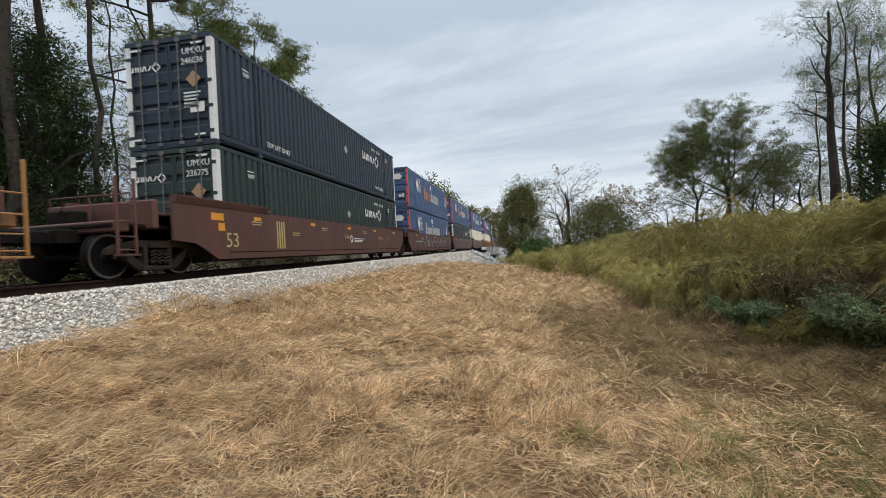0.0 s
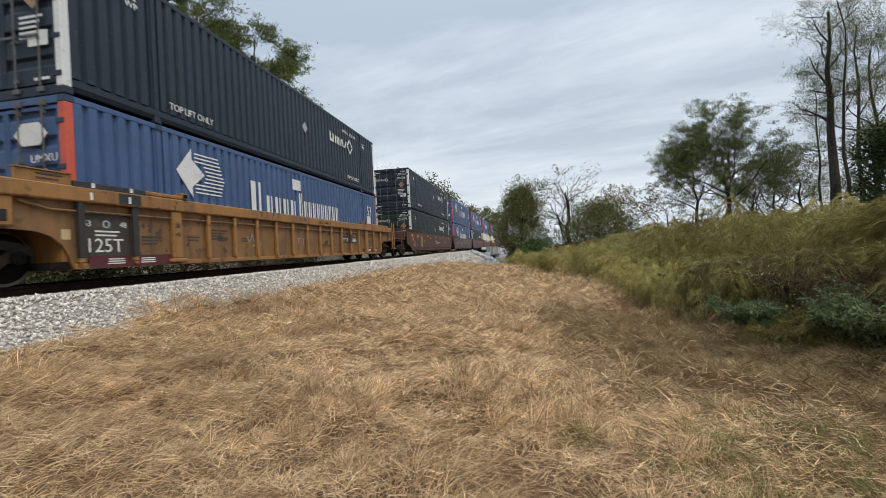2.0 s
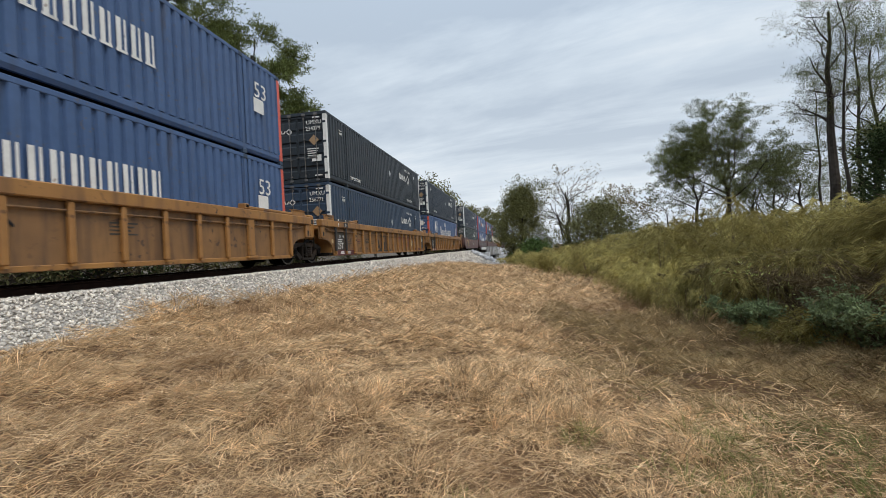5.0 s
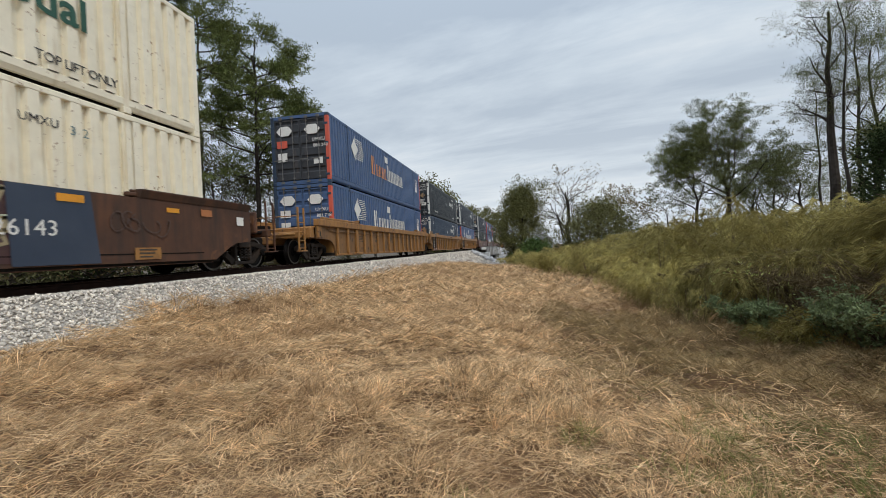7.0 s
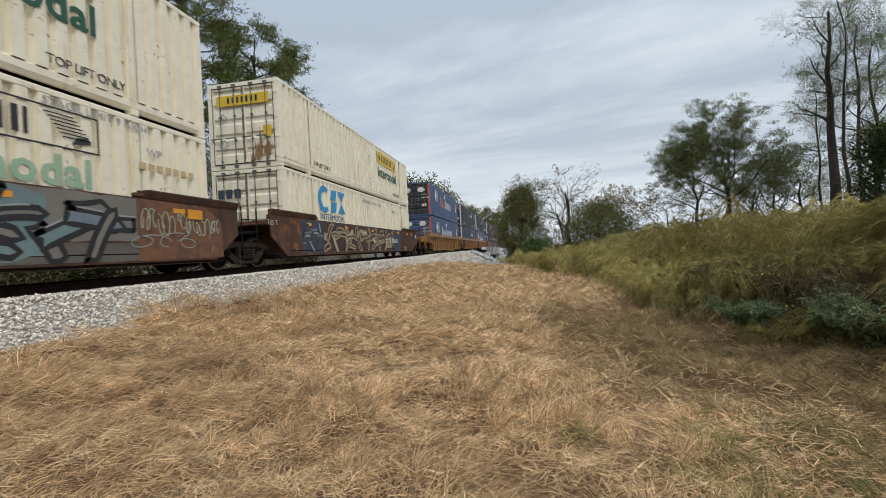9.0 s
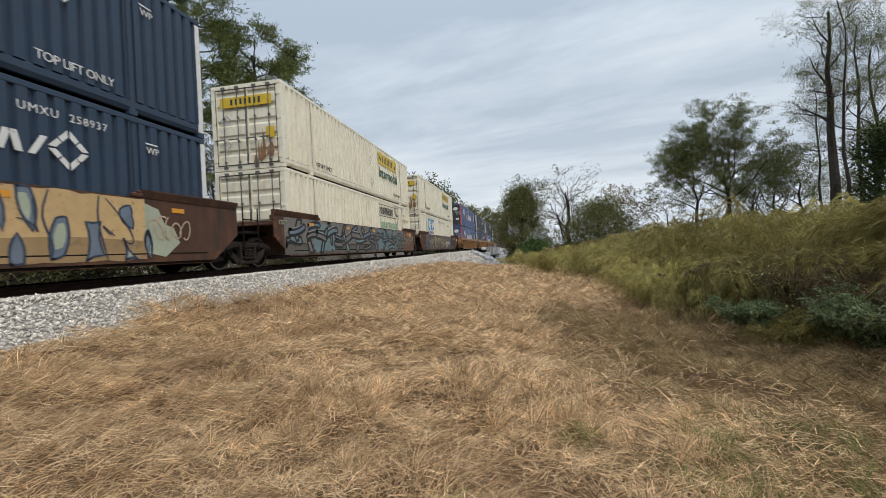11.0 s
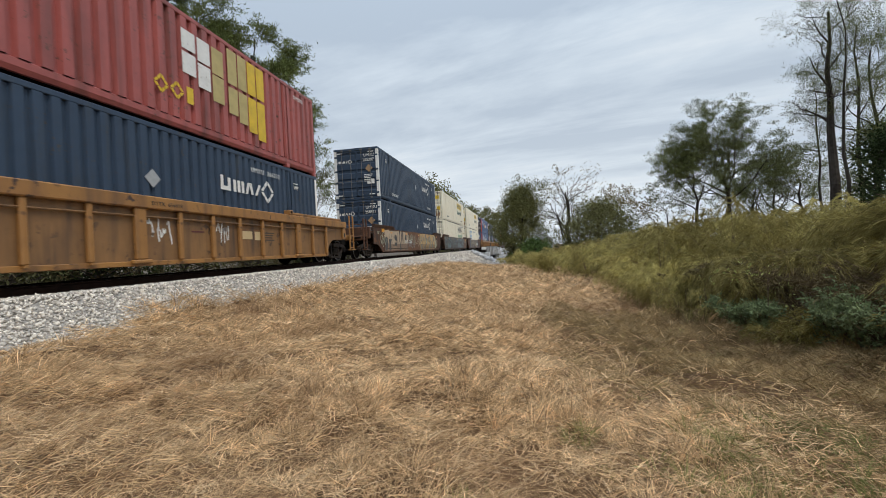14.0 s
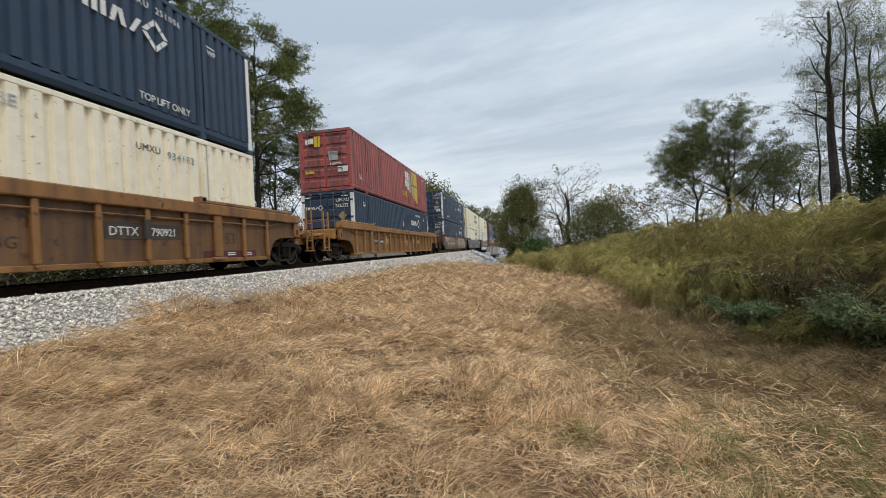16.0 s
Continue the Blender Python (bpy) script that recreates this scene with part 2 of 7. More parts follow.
    "gblack": mat("black spray paint", (0.016, 0.016, 0.018), None, 3, 0.5),
    "gorange": mat("orange spray paint", (0.42, 0.16, 0.05), (0.34, 0.12, 0.04), 2, 0.5),
    "ballast": mat("pale granite ballast", (0.68, 0.615, 0.53), (0.42, 0.38, 0.33), 14, 0.85, bump=0.5, bump_scale=60, island=0.45, dirt=(0.16, 0.13, 0.10), dirt_amt=0.2),
    "ballastbed": mat("ballast bed", (0.40, 0.365, 0.32), (0.19, 0.175, 0.155), 18, 0.9, bump=0.9, bump_scale=22),
    # under the train: shade is painted into bed, stone, tie and rail colours
    "fouled": mat("oily ballast bed darkened for shade", (0.024, 0.021, 0.018), (0.013, 0.012, 0.011), 9, 0.95, bump=0.9, bump_scale=22, spec=0.1),
    "litter": mat("leaf litter", (0.085, 0.058, 0.035), (0.05, 0.037, 0.023), 2.5, 0.95, bump=0.7, bump_scale=14),
    "oilyshadestone": mat("oily ballast stones darkened for shade", (0.036, 0.032, 0.028), (0.02, 0.018, 0.017), 14, 0.9, island=0.35, spec=0.15),
    "deadweed": mat("brown dead weeds", (0.41, 0.285, 0.14), (0.185, 0.13, 0.065), 4.0, 0.8, island=0.35, leaf=0.15, spec=0.12),
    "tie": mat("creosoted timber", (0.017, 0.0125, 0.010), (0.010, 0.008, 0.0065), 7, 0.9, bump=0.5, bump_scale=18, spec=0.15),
    "rail": mat("rusty rail", (0.034, 0.015, 0.0095), (0.02, 0.010, 0.007), 9, 0.8, bump=0.3, spec=0.2),
    "railtop": mat("bright rail head", (0.35, 0.33, 0.31), None, 9, 0.35, 1.0),
    "girder": mat("dirty grey girder paint", (0.12, 0.115, 0.105), (0.08, 0.075, 0.07), 1, 0.7, dirt=(0.1, 0.08, 0.06), dirt_amt=0.3, streak=True),
    "bridge": mat("pale grey bridge paint", (0.55, 0.56, 0.56), (0.45, 0.45, 0.44), 1, 0.6, dirt=(0.2, 0.15, 0.1), dirt_amt=0.3, streak=True),
    "riprap": mat("grey riprap stone", (0.48, 0.48, 0.48), (0.30, 0.30, 0.30), 2, 0.9, bump=0.5, bump_scale=8, island=0.25),
    "soil": mat("dry thatch", (0.165, 0.096, 0.05), (0.085, 0.05, 0.027), 1.1, 0.95, bump=0.8, bump_scale=30, spec=0.1),
    "straw": mat("dry straw grass", (0.86, 0.61, 0.35), (0.40, 0.26, 0.135), 4.2, 0.75, island=0.70, leaf=0.25, dirt=(0.26, 0.15, 0.078), dirt_amt=0.5, dirt_scale=0.5, spec=0.2),
    "stalk": mat("bleached straw", (0.84, 0.64, 0.39), (0.58, 0.42, 0.25), 3, 0.65, island=0.4, leaf=0.15, spec=0.25),
    "grass": mat("green grass", (0.30, 0.31, 0.10), (0.19, 0.21, 0.07), 0.8, 0.7, island=0.4, leaf=0.3, spec=0.15),
    "brush": mat("olive feathery shrub leaves", (0.52, 0.445, 0.16), (0.19, 0.16, 0.062), 1.6, 0.75, island=0.4, leaf=0.45, objrand=0.35, spec=0.12),
    "brushdark": mat("dull shrub leaves", (0.33, 0.27, 0.085), (0.19, 0.16, 0.055), 0.6, 0.75, island=0.45, leaf=0.4, objrand=0.2, spec=0.12),
    "bluegreen": mat("blue-green leaves", (0.22, 0.27, 0.13), (0.135, 0.175, 0.085), 0.8, 0.7, island=0.4, leaf=0.35, spec=0.15),
    "vineleaf": mat("bright vine leaves", (0.36, 0.40, 0.11), (0.26, 0.31, 0.09), 6, 0.6, island=0.35, leaf=0.3, spec=0.3),
    "driedstick": mat("bleached dead wood", (0.42, 0.34, 0.23), (0.28, 0.21, 0.14), 9, 0.85),
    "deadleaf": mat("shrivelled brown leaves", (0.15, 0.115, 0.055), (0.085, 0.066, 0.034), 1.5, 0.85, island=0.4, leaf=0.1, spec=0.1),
    "ivy": mat("bright vine thicket leaves", (0.10, 0.15, 0.045), (0.06, 0.10, 0.03), 0.5, 0.7, island=0.4, leaf=0.25, spec=0.12),
    "twig": mat("brown twigs", (0.12, 0.075, 0.045), (0.075, 0.05, 0.032), 3, 0.8),
    "bark": mat("grey-brown bark", (0.062, 0.051, 0.042), (0.034, 0.028, 0.023), 5, 0.9, bump=0.8, bump_scale=12, spec=0.15),
    "needle": mat("pine needles", (0.17, 0.19, 0.058), (0.09, 0.115, 0.037), 0.6, 0.7, island=0.4, leaf=0.2, spec=0.12),
    "cedar": mat("dark evergreen leaves", (0.046, 0.062, 0.024), (0.024, 0.036, 0.015), 0.6, 0.9, island=0.45, leaf=0.15, spec=0.05),
    "oakleaf": mat("oak leaves", (0.15, 0.165, 0.056), (0.092, 0.104, 0.037), 0.6, 0.7, island=0.45, leaf=0.25, spec=0.15),
    "duskleaf": mat("shaded wood leaves", (0.115, 0.110, 0.046), (0.066, 0.066, 0.029), 0.6, 0.7, island=0.45, leaf=0.2, spec=0.12),
    "rustleaf": mat("rusty autumn leaves", (0.22, 0.15, 0.055), (0.14, 0.115, 0.04), 0.6, 0.7, island=0.45, leaf=0.35, spec=0.12),
    "farleaf": mat("olive leaves", (0.165, 0.16, 0.058), (0.10, 0.10, 0.038), 0.2, 0.7, island=0.4, leaf=0.25, spec=0.12),
    "shed": mat("weathered grey boards", (0.35, 0.36, 0.36), (0.26, 0.27, 0.27), 2, 0.8),
}


# ---- geometry helpers ----
class G:
    """A mesh gathered from boxes, tubes and strips."""

    def __init__(s):
        s.v, s.f = [], []

    def add(s, vs, fs):
        k = len(s.v)
        s.v += [tuple(p) for p in vs]
        s.f += [tuple(i + k for i in f) for f in fs]
        return s

    def box(s, x0, x1, y0, y1, z0, z1, c=0.0):
        x0, x1, y0, y1, z0, z1 = min(x0, x1), max(x0, x1), min(y0, y1), max(y0, y1), min(z0, z1), max(z0, z1)
        if c:       # chamfered along all edges
            c = min(c, (x1 - x0) * 0.45, (y1 - y0) * 0.45, (z1 - z0) * 0.45)
            bm = bmesh.new()
            bmesh.ops.create_cube(bm, size=1.0)
            for v in bm.verts:
                v.co = Vector(((x0 + x1) / 2 + v.co.x * (x1 - x0), (y0 + y1) / 2 + v.co.y * (y1 - y0), (z0 + z1) / 2 + v.co.z * (z1 - z0)))
            bmesh.ops.bevel(bm, geom=bm.edges[:], offset=c, segments=1, affect="EDGES")
            bm.verts.index_update()
            s.add([v.co[:] for v in bm.verts], [[v.index for v in f.verts] for f in bm.faces])
            bm.free()
            return s
        return s.add([(x0, y0, z0), (x1, y0, z0), (x1, y1, z0), (x0, y1, z0), (x0, y0, z1), (x1, y0, z1), (x1, y1, z1), (x0, y1, z1)],
                     [(0, 3, 2, 1), (4, 5, 6, 7), (0, 1, 5, 4), (1, 2, 6, 5), (2, 3, 7, 6), (3, 0, 4, 7)])

    def tube(s, pts, rads, n=6, cap=True):
        pts = [Vector(p) for p in pts]
        if isinstance(rads, (int, float)):
            rads = [rads] * len(pts)
        k, vs, fs = len(pts), [], []
        for i, p in enumerate(pts):
            d = (pts[min(i + 1, k - 1)] - pts[max(i - 1, 0)]).normalized()
            a = d.orthogonal().normalized() if abs(d.z) > 0.95 else d.cross(Vector((0, 0, 1))).normalized()
            b = d.cross(a)
            for j in range(n):
                t = TAU * j / n
                vs.append(p + (a * math.cos(t) + b * math.sin(t)) * rads[i])
        for i in range(k - 1):
            for j in range(n):
                fs.append((i * n + j, i * n + (j + 1) % n, (i + 1) * n + (j + 1) % n, (i + 1) * n + j))
        if cap:
            fs.append(tuple(range(n))[::-1])
            fs.append(tuple((k - 1) * n + j for j in range(n)))
        return s.add(vs, fs)

    def plate(s, poly, y0, y1):
        """A polygon in x, z given thickness from y0 to y1."""
        n = len(poly)
        vs = [(x, y0, z) for x, z in poly] + [(x, y1, z) for x, z in poly]
        fs = [tuple(range(n)), tuple(range(2 * n - 1, n - 1, -1))]
        fs += [(i, i + n, (i + 1) % n + n, (i + 1) % n) for i in range(n)]
        return s.add(vs, fs)

    def mesh(s, name, material):
        me = bpy.data.meshes.new(name)
        me.from_pydata(s.v, [], s.f)
        me.materials.append(material)
        bm = bmesh.new()
        bm.from_mesh(me)
        bmesh.ops.recalc_face_normals(bm, faces=bm.faces)
        bm.to_mesh(me)
        bm.free()
        return me


def part(name, g, material, parent, label="", at=None):
    """Links g, a G or a mesh, as one part under parent."""
    me = g.mesh(name, material) if isinstance(g, G) else g
    ob = new(name, me)
    ob.parent = parent
    if at is not None:
        ob.matrix_basis = at
    if label:
        ob["label"] = label
    return ob


def thing(name, at, label, category, group="", kind=""):
    ob = new(name)
    ob.empty_display_size = 0.2
    ob.matrix_basis = at
    return tagged(ob, label, category, group, kind)


def raw_mesh(name, verts, quads, material, tris=None):
    """A big mesh straight from arrays."""
    me = bpy.data.meshes.new(name)
    verts = np.asarray(verts, dtype=np.float32)
    quads = np.asarray(quads, dtype=np.int32).reshape(-1, 4)
    tris = np.zeros((0, 3), np.int32) if tris is None else np.asarray(tris, dtype=np.int32).reshape(-1, 3)
    me.vertices.add(len(verts))
    me.vertices.foreach_set("co", verts.ravel())
    loops = np.concatenate([quads.ravel(), tris.ravel()])
    me.loops.add(len(loops))
    me.loops.foreach_set("vertex_index", loops)
    starts = np.concatenate([np.arange(len(quads)) * 4, len(quads) * 4 + np.arange(len(tris)) * 3]).astype(np.int32)
    me.polygons.add(len(starts))
    me.polygons.foreach_set("loop_start", starts)
    me.update(calc_edges=True)
    me.validate()
    me.materials.append(material)
    return me


_letters = {}


def lettering(text, size, material, parent, at, name="lettering", wide=1.0, bold=0.0):
    """Flat raised lettering in the built-in font, as a mesh part."""
    key = (text, size, material.name, wide, bold)
    if key not in _letters:
        cu = bpy.data.curves.new("letters", "FONT")
        cu.body, cu.size, cu.extrude, cu.align_x, cu.space_character = text, size, 0.003, "LEFT", wide
        cu.resolution_u, cu.offset = 2, bold * size
        ob = bpy.data.objects.new("letters", cu)
        scene.collection.objects.link(ob)
        bpy.context.view_layer.update()
        me = bpy.data.meshes.new_from_object(ob.evaluated_get(bpy.context.evaluated_depsgraph_get()))
        bpy.data.objects.remove(ob)
        me.materials.clear()
        me.materials.append(material)
        _letters[key] = me
    return part(name, _letters[key], material, parent, "", at)


# ---- ground ----
def smooth(a, b, x):
    t = np.clip((x - a) / (b - a), 0, 1)
    return t * t * (3 - 2 * t)


def wave(x, y, s, k):
    return np.sin(x * s + k * 1.7 + 1.3 * np.sin(y * s * 0.7 + k)) * np.cos(y * s * 0.9 - k + 0.8 * np.sin(x * s * 0.6))


def ridge_line(x):
    return np.interp(x, [2.6, 3.2, 3.9, 4.7, 5.95, 7.1, 8.5], [-12.6, -12.0, -11.45, -10.85, -10.35, -9.75, -9.6])


def ground_z(x, y):
    """Height of the ground sheet: embankment, dry meadow, brushy bank and the creek under the bridge."""
    x, y = np.asarray(x, float), np.asarray(y, float)
    near = np.interp(y, [-60, -22, -15, -11.5, -9, -6, -4, -2.6, -1.8, -1.34, -1.22, 1.75, 3.2, 6, 30],
                     [-0.5, -0.5, -0.75, -1.30, -1.22, -1.12, -0.98, -0.78, -0.17, -0.165, -0.30, -0.30, -1.0, -1.1, -0.6])
    bumps = 0.05 * wave(x, y, 0.9, 1) + 0.06 * wave(x, y, 2.1, 2) + 0.05 * wave(x, y, 4.3, 3) + 0.03 * wave(x, y, 7.7, 9)
    near = near + bumps * smooth(-2.3, -3.2, y) + bumps * smooth(2.5, 4, y)
    # a low swell of thrown-up earth in front of the brush
    swell = np.exp(-((y - ridge_line(x)) / 0.38) ** 2) * smooth(2.6, 4.0, x) * (1 - smooth(7.5, 9.5, x)) * (0.10 + 0.04 * np.sin(x * 3.1))
    near = near + swell
    creek = smooth(62, 84, x) * (1 - smooth(112, 130, x))
    side = smooth(27, 52, x) * (1 - smooth(150, 190, x)) * (smooth(-2.2, -7, y) + smooth(2.2, 7, y))
    return near - 3.6 * creek - 1.5 * side * (1 - creek)


def meadow_edge(x):
    """Where the dry grass meets the ballast, in y."""
    return np.interp(x, [0, 4.0, 5.2, 6.0, 6.8, 8.0, 10, 12.5, 13.2, 14.5, 18, 26, 32, 40, 48, 60], [-3.0, -2.9, -2.75, -2.6, -2.25, -2.3, -2.45, -2.6, -2.6, -2.35, -2.4, -2.4, -2.9, -3.9, -5.4, -9.0]) + 0.05 * np.sin(x * 5.1)


def ground_sheet():
    xs = np.concatenate([[-3000, -600, -150, -60, -30, -15, -8], np.arange(-5, 16, 0.16), np.arange(16, 40, 0.4), np.arange(40, 140, 2), [160, 200, 300, 500, 900, 1600, 3000]])
    ys = np.concatenate([[-3000, -900, -300, -120, -60, -40, -28], np.arange(-22, -12.5, 0.5), np.arange(-12.5, 4, 0.16), np.arange(4, 16, 0.8), [20, 28, 40, 60, 120, 300, 900, 3000]])
    X, Y = np.meshgrid(xs, ys, indexing="ij")
    V = np.stack([X, Y, ground_z(X, Y)], -1).reshape(-1, 3)
    n, m = len(xs), len(ys)
    I = np.arange(n * m).reshape(n, m)
    Q = np.stack([I[:-1, :-1], I[1:, :-1], I[1:, 1:], I[:-1, 1:]], -1).reshape(-1, 4)
    me = raw_mesh("ground", V, Q, M["soil"])
    for k in ("ballastbed", "fouled", "litter"):
        me.materials.append(M[k])
    cx, cy = V[Q][:, :, 0].mean(1), V[Q][:, :, 1].mean(1)
    bed = ((cy > meadow_edge(cx) - 0.05) & (cy < 2.6)) | ((cx > 46) & (cx < 135) & (np.abs(cy) < 9))
    index = bed.astype(np.int32)
    index[(cy > 2.6) & ~bed] = 3
    # leaf litter under the brush on the bank
    bank = np.interp(cx, [3, 4.5, 6.7, 9.8, 14, 25, 34], [-12.6, -12.2, -11.7, -11.3, -10.3, -7.6, -6.4])
    index[(cy < bank - 0.5) & (cx > 2) & (cx < 60) & ~bed] = 3
    # the strip under the train gets the shade-darkened bed
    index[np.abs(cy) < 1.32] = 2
    me.polygons.foreach_set("material_index", index)
    me.polygons.foreach_set("use_smooth", np.ones(len(Q), bool))
    tagged(new("ground", me), "dry thatch-covered ground with a pale ballast bed", "ground", kind="structure")


ground_sheet()


# ---- track ----
def rail_profile(y):
    return [(y - 0.075, -0.172), (y + 0.075, -0.172), (y + 0.075, -0.160), (y + 0.012, -0.142), (y + 0.010, -0.045), (y + 0.036, -0.036),
            (y + 0.036, -0.006), (y + 0.028, 0.0), (y - 0.028, 0.0), (y - 0.036, -0.006), (y - 0.036, -0.036), (y - 0.010, -0.045), (y - 0.012, -0.142), (y - 0.075, -0.160)]


def rails():
    tr = thing("railway_track", pose(0, 0, 0), "rusty steel rails on creosoted timber ties in pale ballast", "railway track", kind="structure")
    for y in (-0.7525, 0.7525):
        P = rail_profile(y)
        n = len(P)
        g = G().add([(-40, a, b) for a, b in P] + [(400, a, b) for a, b in P],
                    [(i, i + n, (i + 1) % n + n, (i + 1) % n) for i in range(n)] + [tuple(range(n)), tuple(range(2 * n - 1, n - 1, -1))])
        me = g.mesh("rail", M["rail"])
        me.materials.append(M["railtop"])
        for p in me.polygons:
            if p.normal.z > 0.9 and p.center.z > -0.01:
                p.material_index = 1
        part("rail", me, None, tr)
    rnd = random.Random(4)
    tie = G().box(-0.115, 0.115, -1.30, 1.30, -0.36, -0.185, 0.012).mesh("tie", M["tie"])
    plate = G().box(-0.10, 0.10, -0.16, 0.16, -0.184, -0.166, 0.004).mesh("tie_plate", M["rail"])
    x = -3.0
    while x < 60:
        o = part("tie", tie, None, tr, "", pose(x + rnd.uniform(-0.02, 0.02), rnd.uniform(-0.04, 0.04), rnd.uniform(-0.006, 0.004), 0, 0, rnd.uniform(-1, 1)))
        if x < 24:
            for y in (-0.7525, 0.7525):
                part("tie_plate", plate, None, tr, "", pose(x, y, 0))
        x += 0.52
    g = G()
    while x < 260:
        g.box(x - 0.115, x + 0.115, -1.3, 1.3, -0.36, -0.185)
        x += 0.52
    o = part("far_ties", g, M["tie"], tr)
    o["kind"] = "stuff"


rails()


def stones(name, pts, sizes, material, label, category, seed):
    """Loose stones: a squashed, jittered octahedron-like block at each point."""
    r = np.random.default_rng(seed)
    base = np.array([[-1, -1, -1], [1, -1, -1], [1, 1, -1], [-1, 1, -1], [-1, -1, 1], [1, -1, 1], [1, 1, 1], [-1, 1, 1]], float)
    n = len(pts)
    V = base[None] * (0.62 + 0.38 * r.random((n, 8, 1))) * (1 + 0.35 * (r.random((n, 8, 3)) - 0.5))
    V *= np.stack([0.55 + 0.45 * r.random(n), 0.45 + 0.4 * r.random(n), 0.35 + 0.35 * r.random(n)], -1)[:, None]
    q = r.normal(size=(n, 4))
    q /= np.linalg.norm(q, axis=1)[:, None]
    w, a, b, c = q.T
    R = np.stack([1 - 2 * (b * b + c * c), 2 * (a * b - c * w), 2 * (a * c + b * w), 2 * (a * b + c * w), 1 - 2 * (a * a + c * c), 2 * (b * c - a * w),
                  2 * (a * c - b * w), 2 * (b * c + a * w), 1 - 2 * (a * a + b * b)], -1).reshape(n, 3, 3)
    V = np.einsum("nij,nkj->nki", R, V) * sizes[:, None, None] * 0.62 + pts[:, None]
    F = np.array([(0, 3, 2, 1), (4, 5, 6, 7), (0, 1, 5, 4), (1, 2, 6, 5), (2, 3, 7, 6), (3, 0, 4, 7)])
    Q = (F[None] + 8 * np.arange(n)[:, None, None]).reshape(-1, 4)
    ob = new(name, raw_mesh(name, V.reshape(-1, 3), Q, material))
    return tagged(ob, label, category, kind="stuff")


def ballast_stones():
    r = np.random.default_rng(11)
    P, S = [], []
    # near shoulder, densest close to the camera
    for x0, x1, n, s in ((2.5, 9, 11500, 0.044), (9, 18, 8000, 0.052), (18, 34, 6000, 0.072), (34, 66, 5000, 0.13)):
        x = r.uniform(x0, x1, n)
        y = -1.28 - (1.95 if x0 < 30 else 5.5) * r.random(n) ** (1 if x0 < 30 else 1.5)
        keep = y > meadow_edge(x) - 0.15
        x, y = x[keep], y[keep]
        P.append(np.stack([x, y, ground_z(x, y) + s * 0.30], -1))
        S.append(s * (0.7 + 0.8 * r.random(len(x)) ** 2))
    stones("ballast_stones", np.concatenate(P), np.concatenate(S), M["ballast"], "loose pale grey crushed granite ballast along the track", "ballast", 5)
    # oily stones between the rails, with the train's shade in their colour
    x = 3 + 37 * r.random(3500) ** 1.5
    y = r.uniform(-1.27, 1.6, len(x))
    stones("stained_stones", np.stack([x, y, ground_z(x, y) + 0.015], -1), np.full(len(x), 0.06), M["oilyshadestone"], "oily ballast stones between the rails, darkened for the train's shade", "ballast", 8)
    # stone banks at the bridge ends
    n = 3600
    x = 60 + 80 * r.random(n)
    y = -2.0 - 7.5 * r.random(n)
    z = ground_z(x, y)
    keep = (z > -4.3)
    stones("riprap", np.stack([x, y, z + 0.12], -1)[keep], (0.35 + 0.5 * r.random(n))[keep], M["riprap"], "grey-white riprap boulders on the creek bank by the bridge", "rocks", 6)


ballast_stones()


def bridge():
    b = thing("railway_bridge", pose(0, 0, 0), "pale grey plate-girder railway bridge with stiffeners over a creek", "bridge", kind="structure")
    for y in (-2.45, 2.45):
        s = -1 if y < 0 else 1
        part("girder", G().box(80, 122, y, y + 0.05 * s, -1.35, 0.42).box(80, 122, y - 0.12, y + 0.2, 0.42, 0.5).box(80, 122, y - 0.12, y + 0.2, -1.42, -1.34), M["girder"], b)
        for i in range(10):
            x = 80.2 + i * 4.4
            part("stiffener", G().box(x, x + 0.3, y + 0.051 * s, y + 0.17 * s, -1.33, 0.41, 0.01), M["bridge"], b)
    part("deck", G().box(79.5, 122.5, -2.3, 2.3, -0.62, -0.37), M["steel"], b)
    for x in (79.2, 122.2):
        part("abutment", G().box(x - 0.8, x + 0.8, -3.1, 3.1, -5.5, -0.63, 0.05), M["bridge"], b)
    s = thing("track_sign", pose(70, -2.9, float(ground_z(70, -2.9))), "small white trackside marker sign on a thin post", "sign")
    h = -float(ground_z(70, -2.9))
    part("post", G().box(-0.04, 0.04, -0.04, 0.04, -0.2, h + 0.05), M["steel"], s)
    part("board", G().box(-0.05, -0.02, -0.38, 0.38, h - 0.05, h + 0.4, 0.01), M["white"], s)


bridge()


# ---- train ----
CL, CW, CH = 16.154, 2.591, 2.896      # 53 ft container
BASE = 0.37                            # well floor above the rail
HW = CW / 2
SIDE = -HW - 0.006                     # plane for side markings
_mesh = {}


def cached(key, material, build):
    k = (key, material.name)
    if k not in _mesh:
        _mesh[k] = build().mesh(key, material)
    return _mesh[k]


def corrugated(x0, x1, z0, z1, y, pitch, depth, s):
    """A sheet with upright trapezoid ribs between x0 and x1; s is the outward side in y."""
    n = max(1, round((x1 - x0) / pitch))
    p = (x1 - x0) / n
    line = []
    for i in range(n):
        a = x0 + i * p
        line += [(a, y), (a + p * 0.52, y), (a + p * 0.62, y - s * depth), (a + p * 0.90, y - s * depth)]
    line.append((x1, y))
    g = G()
    k = len(line)
    g.add([(a, b, z0) for a, b in line] + [(a, b, z1) for a, b in line], [(i, i + 1, i + k + 1, i + k) for i in range(k - 1)])
    return g


